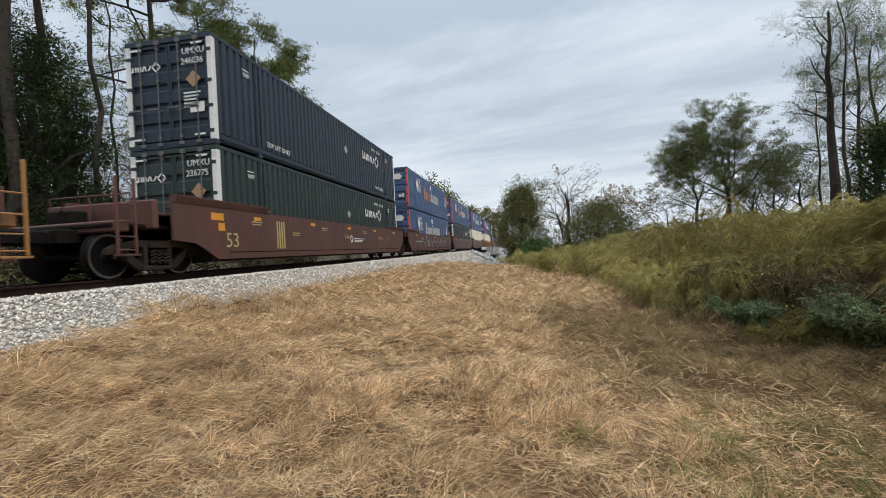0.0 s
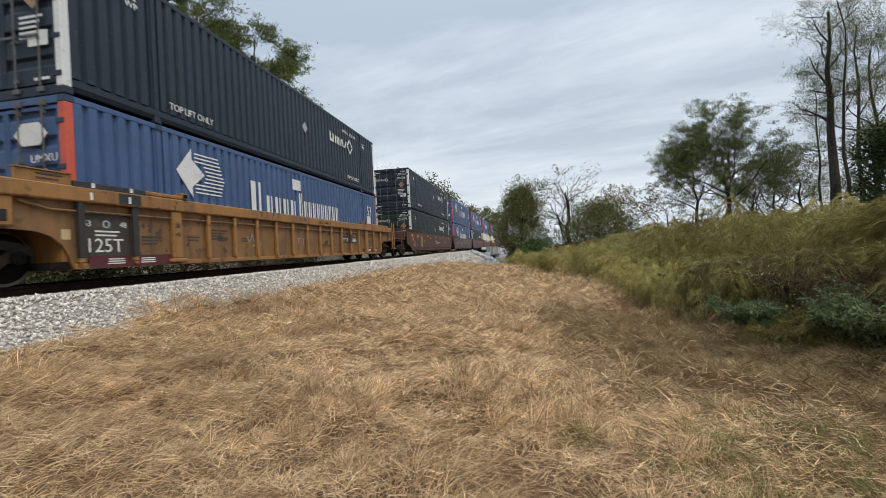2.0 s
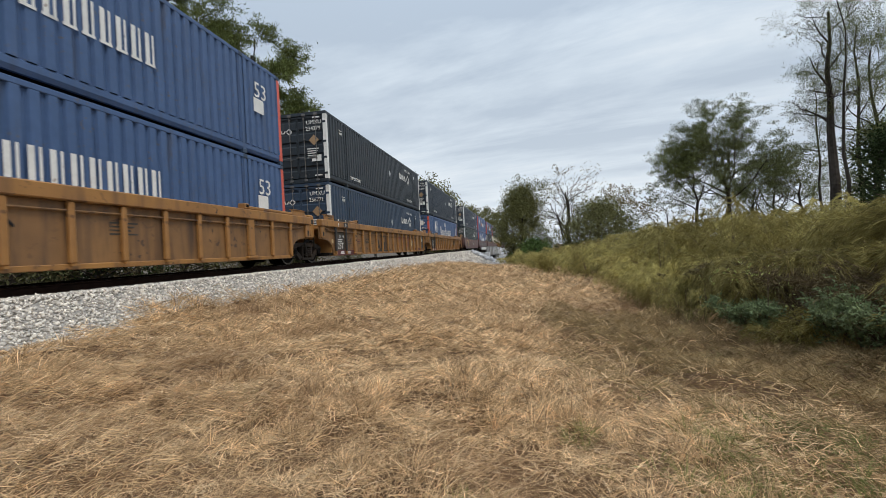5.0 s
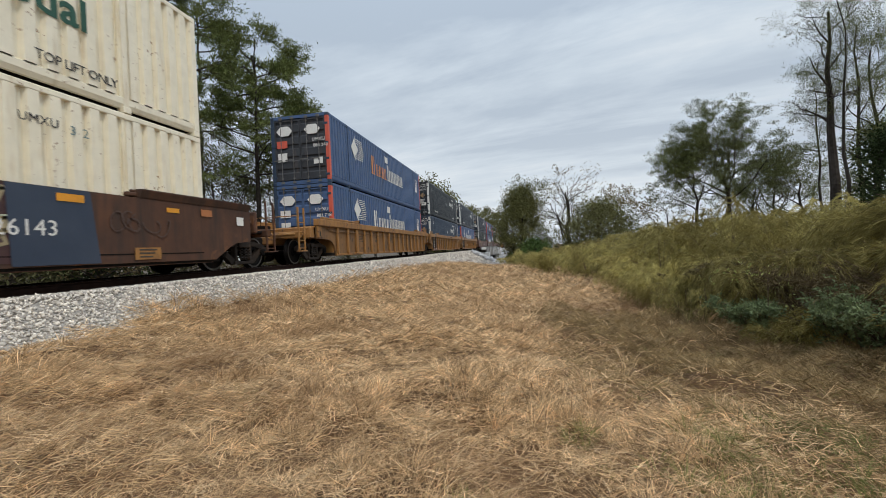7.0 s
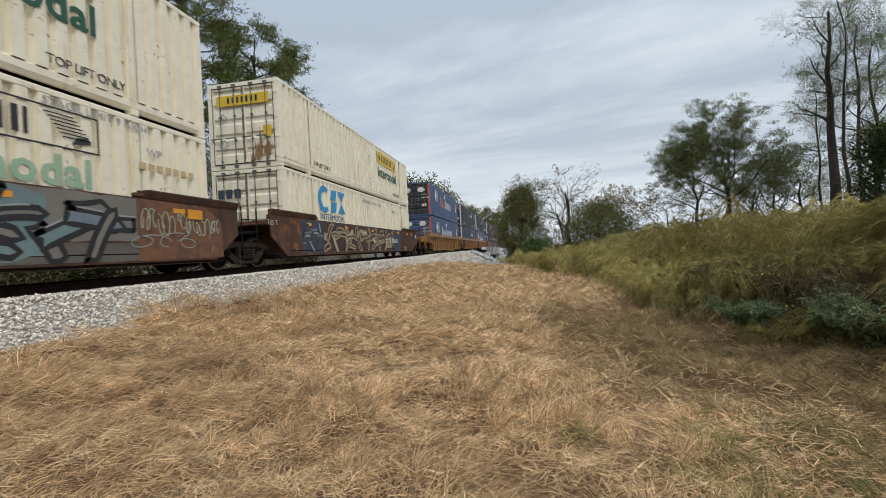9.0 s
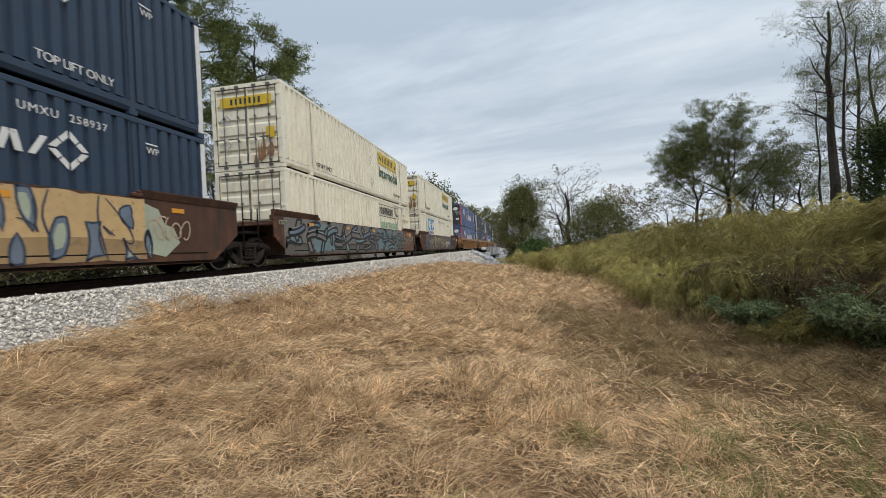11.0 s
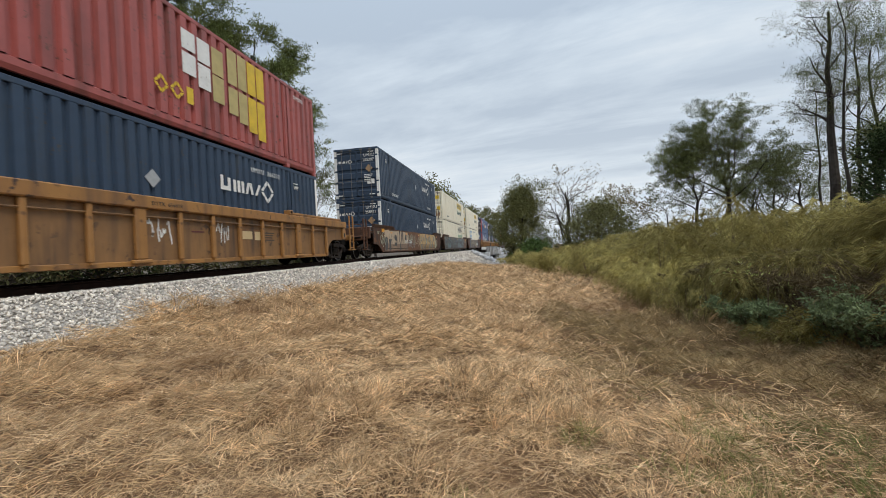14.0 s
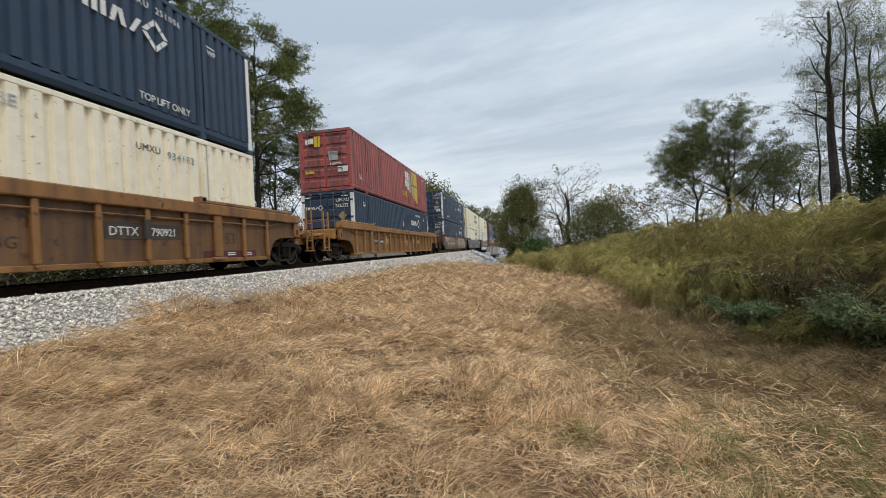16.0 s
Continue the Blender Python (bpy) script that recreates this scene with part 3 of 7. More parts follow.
def box_frame():
    g = G()
    for s in (-1, 1):
        y0, y1 = s * (HW - 0.10), s * HW
        # lower side rail: upright above, drawn in below
        sec = [(HW - 0.13, 0.085), (HW - 0.06, 0.085), (HW - 0.022, 0.17), (HW - 0.020, 0.285), (HW - 0.045, 0.31), (HW - 0.13, 0.31)]
        g.add([(x, s * y, z) for x in (0.16, CL - 0.16) for y, z in sec], [tuple(range(6)), tuple(range(11, 5, -1))] + [(i, (i + 1) % 6, (i + 1) % 6 + 6, i + 6) for i in range(6)])
        g.box(0.16, CL - 0.16, y0, y1 - s * 0.004, CH - 0.11, CH, 0.012)                            # upper side rail
        for x in (1.98, CL - 1.98):                                                                 # lifting posts
            g.box(x - 0.055, x + 0.055, y0, y1 - s * 0.022, 0.12, CH - 0.12)
            g.box(x - 0.13, x + 0.13, s * (HW - 0.09), s * (HW - 0.036), 0.31, CH - 0.11)
    for x0, x1 in ((0.0, 0.14), (CL - 0.14, CL)):
        g.box(x0 + 0.004, x1 - 0.004, -HW + 0.16, HW - 0.16, 0.0, 0.16)
        g.box(x0 + 0.004, x1 - 0.004, -HW + 0.16, HW - 0.16, CH - 0.13, CH - 0.004)
    return g


def casting():
    g = G().box(0, 0.18, 0, 0.16, 0, 0.12, 0.01)
    return g


def post():
    return G().box(0, 0.15, 0, 0.15, 0.123, CH - 0.123, 0.012)


def door_leaf():
    """One leaf, hinged at y = 0, spanning y = 0 to 1.13, outside towards -x."""
    g = G()
    n, z0, z1 = 5, 0.20, CH - 0.17
    line, p = [], (CH - 0.37) / 5
    for i in range(n):
        a = z0 + i * p
        line += [(0.03, a), (0.03, a + p * 0.55), (0.075, a + p * 0.68), (0.075, a + p * 0.9)]
    line.append((0.03, z1))
    k = len(line)
    g.add([(x, 0.0, z) for x, z in line] + [(x, 1.13, z) for x, z in line], [(i, i + 1, i + k + 1, i + k) for i in range(k - 1)])
    g.box(0.015, 0.07, 0.0, 0.05, z0, z1, 0.006).box(0.015, 0.07, 1.08, 1.13, z0, z1, 0.006)
    g.box(0.016, 0.07, 0.05, 1.08, z0, z0 + 0.06).box(0.016, 0.07, 0.05, 1.08, z1 - 0.06, z1)
    return g


def lock_rod():
    g = G().tube([(0, 0, 0.10), (0, 0, CH - 0.08)], 0.017, 6)
    for z in (0.25, 0.95, 1.75, 2.6):
        g.box(-0.012, 0.04, -0.035, 0.035, z, z + 0.05)
    g.box(-0.03, -0.012, -0.02, 0.36, 1.02, 1.06)
    g.box(-0.01, 0.06, -0.07, 0.07, 0.06, 0.14).box(-0.01, 0.06, -0.07, 0.07, CH - 0.16, CH - 0.06)
    return g


def hinge():
    return G().box(-0.012, 0.03, -0.09, 0.09, 0, 0.09, 0.006)


def roof():
    g = G()
    n = 54
    line = []
    for i in range(n):
        a = 0.14 + (CL - 0.28) * i / n
        p = (CL - 0.28) / n
        line += [(a, CH - 0.03), (a + p * 0.4, CH - 0.03), (a + p * 0.5, CH - 0.012), (a + p * 0.9, CH - 0.012)]
    k = len(line)
    return g.add([(x, -HW + 0.05, z) for x, z in line] + [(x, HW - 0.05, z) for x, z in line], [(i, i + 1, i + k + 1, i + k) for i in range(k - 1)])


def on_side(x, z, dy=0.0):
    return pose(x, SIDE - dy, z, 90, 0, 0)


def on_rear(y, z):
    """Markings on the doors; y is counted to the viewer's right from the middle."""
    return pose(-0.018, -y, z, 90, 0, -90)


def flat(*polys):
    """Flat shapes 3 mm thick in a local x, y plane that faces +z."""
    g = G()
    for p in polys:
        n = len(p)
        g.add([(x, y, 0) for x, y in p] + [(x, y, 0.004) for x, y in p],
              [tuple(range(n))[::-1], tuple(range(n, 2 * n))] + [(i, (i + 1) % n, (i + 1) % n + n, i + n) for i in range(n)])
    return g


def rect(x, y, w, h):
    return [(x, y), (x + w, y), (x + w, y + h), (x, y + h)]


def slab(x, y, w, h, t):
    """A slanted stroke of a mark."""
    return [(x, y), (x + w, y), (x + w + t, y + h), (x + t, y + h)]


def ring(cx, cy, r, w):
    o = [(cx + r, cy), (cx, cy + r), (cx - r, cy), (cx, cy - r)]
    i = [(cx + (r - w), cy), (cx, cy + (r - w)), (cx - (r - w), cy), (cx, cy - (r - w))]
    gap = 0.06
    out = []
    for k in range(4):
        a, b, c, d = o[k], o[(k + 1) % 4], i[(k + 1) % 4], i[k]
        lerp = lambda p, q, t: (p[0] + (q[0] - p[0]) * t, p[1] + (q[1] - p[1]) * t)
        out += [[lerp(a, b, gap), lerp(a, b, 0.5 - gap / 2), lerp(d, c, 0.5 - gap / 2), lerp(d, c, gap)],
                [lerp(a, b, 0.5 + gap / 2), lerp(a, b, 1 - gap), lerp(d, c, 1 - gap), lerp(d, c, 0.5 + gap / 2)]]
    return out


def block_mark(h):
    """Outlines of the leasing line's mark: a row of plain blocks and a diamond of eight pieces."""
    w = h * 0.17
    P = [rect(0, 0.1 * h, h * 0.6, w), rect(0, 0.1 * h + w, w, 0.42 * h), rect(h * 0.43, 0.1 * h + w, w, 0.36 * h)]
    P += [rect(h * (0.78 + 0.27 * i), 0.1 * h, w, 0.5 * h) for i in range(3)]
    P += [slab(h * 1.58, 0.1 * h, w, 0.5 * h, h * 0.16), slab(h * 1.98, 0.1 * h, w, 0.5 * h, -h * 0.12), slab(h * 2.25, 0.1 * h, w, 0.5 * h, h * 0.30)]
    return P + ring(h * 3.25, 0.36 * h, h * 0.56, h * 0.2)


_blocks = {}


def emblem_of(c, h, at, split):
    """The mark on a container: block by block where it passes close by."""
    if h not in _blocks:
        P = block_mark(h)
        _blocks[h] = [flat(p).mesh("emblem_block", M["white"]) for p in P], flat(*P).mesh("emblem", M["white"])
    if not split:
        part("emblem", _blocks[h][1], None, c, "white block emblem", at)
        return
    top = part("emblem", _blocks[h][0][0], None, c, "white block emblem", at)
    for me in _blocks[h][0][1:]:
        part("emblem_block", me, None, top)


def bars(n, w, h, gap):
    return flat(*[rect(i * (w + gap), 0, w, h) for i in range(n)])


def hexmark(h):
    g = [(0, 0.5 * h), (0.45 * h, h), (1.35 * h, h), (1.8 * h, 0.5 * h), (1.35 * h, 0), (0.45 * h, 0)]
    return flat(g)


def arrow_mark(h):
    P = [[(0, h * 0.5), (h * 0.42, h), (h * 0.42, h * 0.78), (h * 0.78, h * 0.5), (h * 0.42, h * 0.22), (h * 0.42, 0)]]
    for i in range(11):
        z = h * (0.10 + 0.08 * i)
        x0 = h * (0.5 if i in (0, 1, 2, 8, 9, 10) else 0.84 - 0.04 * abs(i - 5))
        P.append(rect(x0, z, h * (1.25 - 0.03 * abs(i - 4)) - x0 + h * 0.15, h * 0.03))
    return flat(*P)


def serif_mark(h, n, step, tall):
    """A word mark drawn as a row of plain upright bars, thick and thin, with feet."""
    P = []
    for i in range(n):
        k = h if i in tall else h * 0.72
        x = i * step
        P += [rect(x, 0, step * 0.30, k), rect(x + step * 0.50, 0, step * 0.14, k), rect(x - step * 0.06, -0.06 * h, step * 0.76, 0.06 * h)]
    return flat(*P)


STYLE = {   # body, post colour, rib pitch, paint of lettering
    "navy": ("navy", "white", 0.285, "white"), "black": ("black", "white", 0.285, "white"), "green": ("green", "white", 0.285, "white"),
    "inky": ("inky", "white", 0.285, "white"), "blue": ("blue", "orange", 0.285, "white"), "cream": ("cream", "cream", 0.345, "ink"), "red": ("red", "red", 0.345, "white"),
}


def lettered_common(c, paint, ident):
    L = M[paint]
    for x in (1.22, 14.38):
        lettering("WP", 0.20, L, c, on_side(x + 0.05, 2.2))
        part("stripe", flat(rect(0, 0, 0.30, 0.03)), L, c, "", on_side(x + 0.03, 2.39))
    for x in (2.3, 12.35):
        lettering("TOP LIFT ONLY", 0.225, L, c, on_side(x, 0.42), wide=0.88)
    if ident:
        lettering(ident[0], 0.23, L, c, on_rear(0.44, 2.38))
        lettering(ident[1], 0.23, L, c, on_rear(0.40, 2.12), wide=0.95)
        lettering(ident[0] + "  " + ident[1], 0.2, L, c, on_side(12.05, 2.42), wide=1.2)


def marks(c, style, ident, extra):
    L = M[STYLE[style][3]]
    if style in ("navy", "black", "green", "inky"):
        lettered_common(c, "white", ident)
        emblem_of(c, 0.65, on_side(10.72, 1.68), bool(ident))
        emblem_of(c, 0.26, on_rear(-1.18, 2.05), bool(ident))
        part("placard", flat([(0, -0.22), (0.22, 0), (0, 0.22), (-0.22, 0)]), M["tan" if extra != "pale" else "white"], c, "diamond placard", on_rear(0.75, 1.72))
        part("placard", flat([(0, -0.2), (0.2, 0), (0, 0.2), (-0.2, 0)]), M["alu"], c, "diamond placard", on_side(8.6, 1.7))
        part("notice", flat(*[rect(0, -0.09 * i, 0.5 - 0.07 * (i % 3), 0.04) for i in range(5)]), L, c, "", on_rear(0.45, 1.35))
        part("notice", flat(rect(0, 0, 0.42, 0.26)), M["white"], c, "white notice plate", on_rear(0.62, 0.85))
        for y, z in ((-1.1, 2.62), (0.72, 2.62), (-1.1, 0.25), (0.72, 0.25)):
            part("stripe", flat(rect(0, 0, 0.32, 0.05)), L, c, "", on_rear(y, z))
    if style == "blue":
        part("emblem", arrow_mark(1.15), L, c, "white arrow emblem with fine lines", on_side(2.4, 1.42))
        first = "amber" if extra == "up" else "white"
        part("wordmark", serif_mark(0.92, 1, 0.74, (0,)), M[first], c, "tall initial stroke", on_side(5.15, 1.24))
        part("wordmark", serif_mark(0.80, 4, 0.47, ()), M[first], c, "row of serif strokes", on_side(5.92, 1.24))
        part("wordmark", serif_mark(0.88, 10, 0.335, (0,)), M["white"], c, "row of serif strokes", on_side(7.9, 1.24))
        part("notice", flat(rect(0, 0, 0.55, 0.36)), M["white"], c, "white notice plate", on_side(7.5, 2.2))
        lettering("53", 0.66, L, c, on_side(14.72, 1.82))
        part("notice", flat(rect(0, 0, 0.50, 0.42)), M["white"], c, "white notice plate", on_side(14.68, 1.36))
        for y in (-1.02, 0.22):
            part("hexagon", hexmark(0.40), M["white"], c, "white hexagon", on_rear(y, 2.05))
        if ident:
            lettering(ident[0], 0.2, L, c, on_rear(0.55, 1.75))
            lettering(ident[1], 0.2, L, c, on_rear(0.6, 1.5))
        part("notice", flat(rect(0, 0, 0.46, 0.3)), M["orange" if extra == "up" else "white"], c, "notice plate", on_rear(-1.02, 1.55))
        part("notice", flat(rect(0, 0, 0.42, 0.36)), M["white"], c, "white notice plate", on_rear(-1.0, 0.98))
        part("notice", flat(rect(0, 0, 0.4, 0.26)), M["white"], c, "white notice plate", on_rear(0.6, 0.8))
    if style == "cream":
        for y in (-1.125, -0.025, 0.012, 1.10):
            part("door_seal", flat(rect(0, 0.2, 0.022, CH - 0.37)), M["gum"], c, "black door seal", on_rear(y, 0))
        for z in (0.17, CH - 0.17):
            part("door_seal", flat(rect(-1.12, 0, 2.24, 0.022)), M["gum"], c, "black door seal", on_rear(0, z))
        for x in (2.25, 12.5):
            lettering("TOP LIFT ONLY", 0.235, L, c, on_side(x, 0.42), wide=0.88)
        if extra == "hunt":
            part("banner", flat(rect(0, 0, 3.55, 0.66)), M["sticker"], c, "yellow banner", on_side(9.85, 1.95))
            part("banner_mark", flat(*[slab(0.75 + i * 0.29, 0.14, 0.12, 0.38, 0.03) for i in range(7)],
                                     [(0.12, 0.5), (0.55, 0.34), (0.4, 0.14)], [(3.0, 0.14), (3.4, 0.5), (3.25, 0.12)]), M["ink"], c, "dark strokes", on_side(9.85, 1.95, 0.005))
            lettering("Intermodal", 0.78, M["darkgreen"], c, on_side(9.9, 1.24), wide=1.02, bold=0.022)
            part("banner", flat(rect(0, 0, 1.9, 0.34)), M["sticker"], c, "yellow banner", on_rear(-0.95, 2.12))
            part("banner_mark", flat(*[rect(0.4 + i * 0.17, 0.08, 0.08, 0.2) for i in range(7)]), M["ink"], c, "dark strokes", pose(-0.024, 0.95, 2.12, 90, 0, -90))
            for x, z2 in ((8.6, 1.9), (8.7, 0.75)):
                part("placard", flat(*ring(0, 0, 0.24, 0.05)), M["alu"], c, "grey diamond placard holder", on_side(x, z2))
            part("notice", flat(rect(0, 0, 0.3, 0.36)), M["sticker"], c, "yellow label", on_rear(0.72, 1.0))
            rs = random.Random(3)
            for k in range(9):
                w, h = rs.uniform(0.05, 0.16), rs.uniform(0.2, 0.9)
                y0 = rs.choice((-0.9, 0.15, 0.3, 0.5, 0.8)) + rs.uniform(-0.1, 0.1)
                z0 = rs.uniform(0.15, 0.5)
                part("rust_stain", flat([(0, 0), (w, 0.03), (w * 0.9, h * 0.6), (w * 0.55, h), (w * 0.2, h * 0.7)]), M["stain"], c, "brown rust stain", on_rear(y0, z0))
            for y, z in ((-0.95, 1.7), (-0.95, 0.85)):
                part("placard", flat(*ring(0, 0, 0.2, 0.06)), M["alu"], c, "grey diamond placard holder", on_rear(y + 0.2, z))
        if extra == "csx":
            k = 0.9
            C = []
            for i in range(13):
                a0, a1 = math.radians(50 + i * 20), math.radians(70 + i * 20)
                C.append([(0.6 + 0.6 * math.cos(a0), 0.6 + 0.6 * math.sin(a0)), (0.6 + 0.6 * math.cos(a1), 0.6 + 0.6 * math.sin(a1)),
                          (0.62 + 0.32 * math.cos(a1), 0.6 + 0.36 * math.sin(a1)), (0.62 + 0.32 * math.cos(a0), 0.6 + 0.36 * math.sin(a0))])
            C += [slab(1.2, 0.62, 0.55, 0.48, 0.16), slab(1.2, 0.08, 0.55, 0.48, 0.16), [(2.0, 1.1), (2.86, 1.1), (2.43, 0.62)], [(2.0, 0.08), (2.86, 0.08), (2.43, 0.56)]]
            part("emblem", flat(*[[(x * k, y * k) for x, y in p] for p in C]), M["skyblue"], c, "bright blue block emblem", on_side(2.5, 1.58))
            lettering("INTERMODAL", 0.36, M["letterblue"], c, on_side(2.62, 1.30), wide=1.08)
            part("emblem", flat(rect(0, 0, 0.22, 0.3), rect(0.3, 0, 0.22, 0.3), rect(0.6, 0, 0.24, 0.3)), M["gblue"], c, "dark blue emblem", on_rear(-1.05, 1.95))
        if extra == "plain" or extra == "csx":
            lettering("WARNING HIGH CUBE", 0.27, M["alu"], c, on_side(7.2, 2.42), wide=1.05)
            lettering("UMXU", 0.21, L, c, on_side(12.2, 2.25), wide=1.05)
            lettering(" ".join(ident[1]) if ident and len(ident[1]) < 3 else ident[1] if ident else "32", 0.23, M["gteal"], c, on_side(13.0, 2.2), wide=1.2)
        if extra == "huntlow":
            part("frame_line", flat(rect(0, 0, 3.7, 0.03), rect(0, 0.64, 3.7, 0.03), rect(3.67, 0.03, 0.03, 0.61), rect(0, 0.03, 0.03, 0.61)), M["ink"], c, "thin black frame", on_side(9.65, 1.93))
            part("banner_mark", flat(*[rect(0.25 + 0.34 * i, 0.12, 0.1, 0.42) for i in range(7)], *[rect(0.42 + 0.34 * i, 0.12, 0.06, 0.42) for i in range(7)],
                                     *[slab(2.75 + 0.05 * i, 0.56 - 0.06 * i, 0.5, 0.02, 0.02) for i in range(7)], [(3.2, 0.1), (3.55, 0.16), (3.5, 0.26), (3.3, 0.24)]), M["ink"], c, "black strokes", on_side(9.65, 1.93))
            lettering("Intermodal", 0.72, M["fadegreen"], c, on_side(9.75, 1.30), wide=1.08, bold=0.03)
            lettering("STACK LIMIT 9 HIGH", 0.2, M["alu"], c, on_side(12.4, 2.62), wide=1.1)
            lettering("WP", 0.24, M["alu"], c, on_side(14.4, 2.15))
            part("notice", flat(*[rect(0.22 * i, 0, 0.16, 0.14) for i in range(7)]), M["gtan"], c, "faded stencil bars", on_side(14.2, 1.85))
    if style == "red":
        P = []
        for i in range(3):
            P.append(([slab(0.42 * i, 0.95 - 0.10 * i, 0.36, 0.42 + 0.1 * i, 0), slab(0.42 * i, 0.42 - 0.16 * i, 0.36, 0.46 + 0.08 * i, 0)], "white" if i < 2 else "pale"))
        for k in range(4):
            P.append(([rect(1.35 + 0.36 * k, 0.72, 0.32, 0.86), rect(1.35 + 0.36 * k, -0.02 - 0.13 * k, 0.32, 0.66 + 0.13 * k)], "pale" if k < 2 else "sticker"))
        for ps, m_ in P:
            part("emblem", flat(*[[(x * 1.2, y * 1.1) for x, y in p] for p in ps]), M[m_], c, "yellow and white flag-shaped emblem", on_side(9.6, 0.98))
        part("emblem", flat(*ring(0.2, 0.25, 0.22, 0.09), *ring(0.65, 0.25, 0.22, 0.09), rect(0.95, 0.05, 0.2, 0.4)), M["sticker"], c, "small yellow emblem", on_side(8.75, 0.68))
        lettering("53", 0.34, L, c, on_side(0.95, 0.62), wide=1.2)
        lettering("UMXU", 0.2, L, c, on_side(14.7, 2.5), wide=1.2)
        part("emblem", flat(rect(0, 0, 0.2, 0.22), rect(0.22, 0.02, 0.2, 0.24)), M["white"], c, "", on_rear(-0.95, 2.25))
        part("emblem", flat(rect(0, 0, 0.3, 0.5)), M["sticker"], c, "yellow label", on_rear(-0.5, 2.1))
        part("notice", flat(rect(0, 0, 0.45, 0.42)), M["alu"], c, "pale number plate", on_rear(0.2, 1.42))
        lettering("UMXU", 0.19, M["ink"], c, pose(-0.024, -0.22, 1.66, 90, 0, -90))
        lettering("838946", 0.2, M["white"], c, on_rear(0.24, 1.2))
        part("notice", flat(rect(0, 0, 0.5, 0.26)), M["white"], c, "white notice plate", on_rear(0.62, 0.85))
        part("notice", flat(rect(0, 0, 0.45, 0.16)), M["sticker"], c, "yellow label", on_rear(-1.0, 0.85))


LABEL = {"inky": "inky blue-black corrugated freight container with white corner posts", "navy": "navy blue corrugated freight container with white corner posts", "black": "blue-black corrugated freight container with white corner posts",
         "green": "dark green-grey corrugated freight container with white corner posts", "blue": "faded blue corrugated freight container with orange corner posts",
         "cream": "cream white corrugated freight container with rust stains", "red": "faded red corrugated freight container with rust scars"}


def container(style, ident=None, extra="", far=False):
    body, pc, pitch, _ = STYLE[style]
    m = M[body]
    c = thing("shipping_container", pose(0, 0, 0), LABEL[style] + (", stacked"), "container", "containers on the train")
    part("frame", cached("frame", m, box_frame), None, c)
    for s in (-1, 1):
        for a, b, nm in ((0.15, 1.885, "end"), (2.075, CL - 2.075, "mid"), (CL - 1.885, CL - 0.15, "front")):
            part("side_panel", cached("side_%s_%d_%.3f" % (nm, s, pitch), m, lambda: corrugated(a, b, 0.31, CH - 0.11, s * (HW - 0.006), pitch, 0.058 if pitch < 0.3 else 0.085, s)), None, c)
    part("roof_panel", cached("roof_panel", m, roof), None, c)
    for x in (0.0, CL - 0.15):
        for y in (-HW, HW - 0.15):
            pm = M["navy"] if style == "blue" and y > 0 else M[pc]
            part("corner_post", cached("corner_post", pm, post), None, c, "painted corner post" if pc != body else "", pose(x, y, 0))
    for x in (0.0, 1.98 - 0.09, CL - 1.98 - 0.09, CL - 0.18):
        for y in (-HW - 0.001, HW - 0.159):
            for z in (0.0, CH - 0.12):
                part("corner_casting", cached("corner_casting", m if style != "blue" else M["navy"], casting), None, c, "", pose(x, y, z))
    part("front_wall", cached("front_wall", m, lambda: G().box(CL - 0.06, CL - 0.02, -HW + 0.15, HW - 0.15, 0.14, CH - 0.12)), None, c)
    part("floor", cached("floor", M["steel"], lambda: G().box(0.1, CL - 0.1, -HW + 0.08, HW - 0.08, 0.10, 0.16)), None, c)
    for y, mir in ((-1.14, 1), (0.01, 1)):
        worn = style == "blue" and extra == "up" and ident
        d = part("door", cached("door", M["doorgrey"] if worn else m, door_leaf), None, c, "weathered grey-black door" if worn else "", pose(0, y, 0))
        if not far:
            for ry in (0.30, 0.82):
                part("lock_rod", cached("lock_rod", M["rod"], lock_rod), None, d, "galvanised locking rod", pose(-0.02, ry, 0))
    if not far:
        for y in (-HW + 0.11, HW - 0.11):
            for z in (0.3, 0.95, 1.6, 2.4):
                part("hinge", cached("hinge", m if style != "blue" else M["navy"], hinge), None, c, "", pose(0, y, z))
    marks(c, style, ident, extra)
    return c


# ---- well cars ----
TOP, BOT, YS = 1.64, 0.30, 1.40        # side sill top, bottom and half width
FLAT = 1.60                            # top of the smooth cars' sides
CHORD = 1.385                          # underside of the ochre cars' top chord
WR = 0.457                             # wheel radius


def wheelset():
    g = G()
    for s in (-1, 1):
        prof = [(0.66, 0.02), (0.665, WR + 0.028), (0.695, WR + 0.028), (0.70, WR), (0.805, WR - 0.006), (0.81, WR - 0.06), (0.785, WR - 0.08), (0.765, 0.17), (0.80, 0.13), (0.80, 0.02)]
        n = 28
        vs = [(r * math.cos(TAU * j / n), s * y, r * math.sin(TAU * j / n)) for y, r in prof for j in range(n)]
        fs = [(i * n + j, i * n + (j + 1) % n, (i + 1) * n + (j + 1) % n, (i + 1) * n + j) for i in range(len(prof) - 1) for j in range(n)]
        g.add(vs, fs)
    g.tube([(0, -1.05, 0), (0, 1.05, 0)], 0.08, 12)
    for s in (-1, 1):
        g.tube([(0, s * 1.05, 0), (0, s * 1.14, 0)], 0.11, 10)
        for k in range(3):
            a = TAU * k / 3
            g.tube([(0.06 * math.cos(a), s * 1.14, 0.06 * math.sin(a)), (0.06 * math.cos(a), s * 1.165, 0.06 * math.sin(a))], 0.02, 6)
    return g


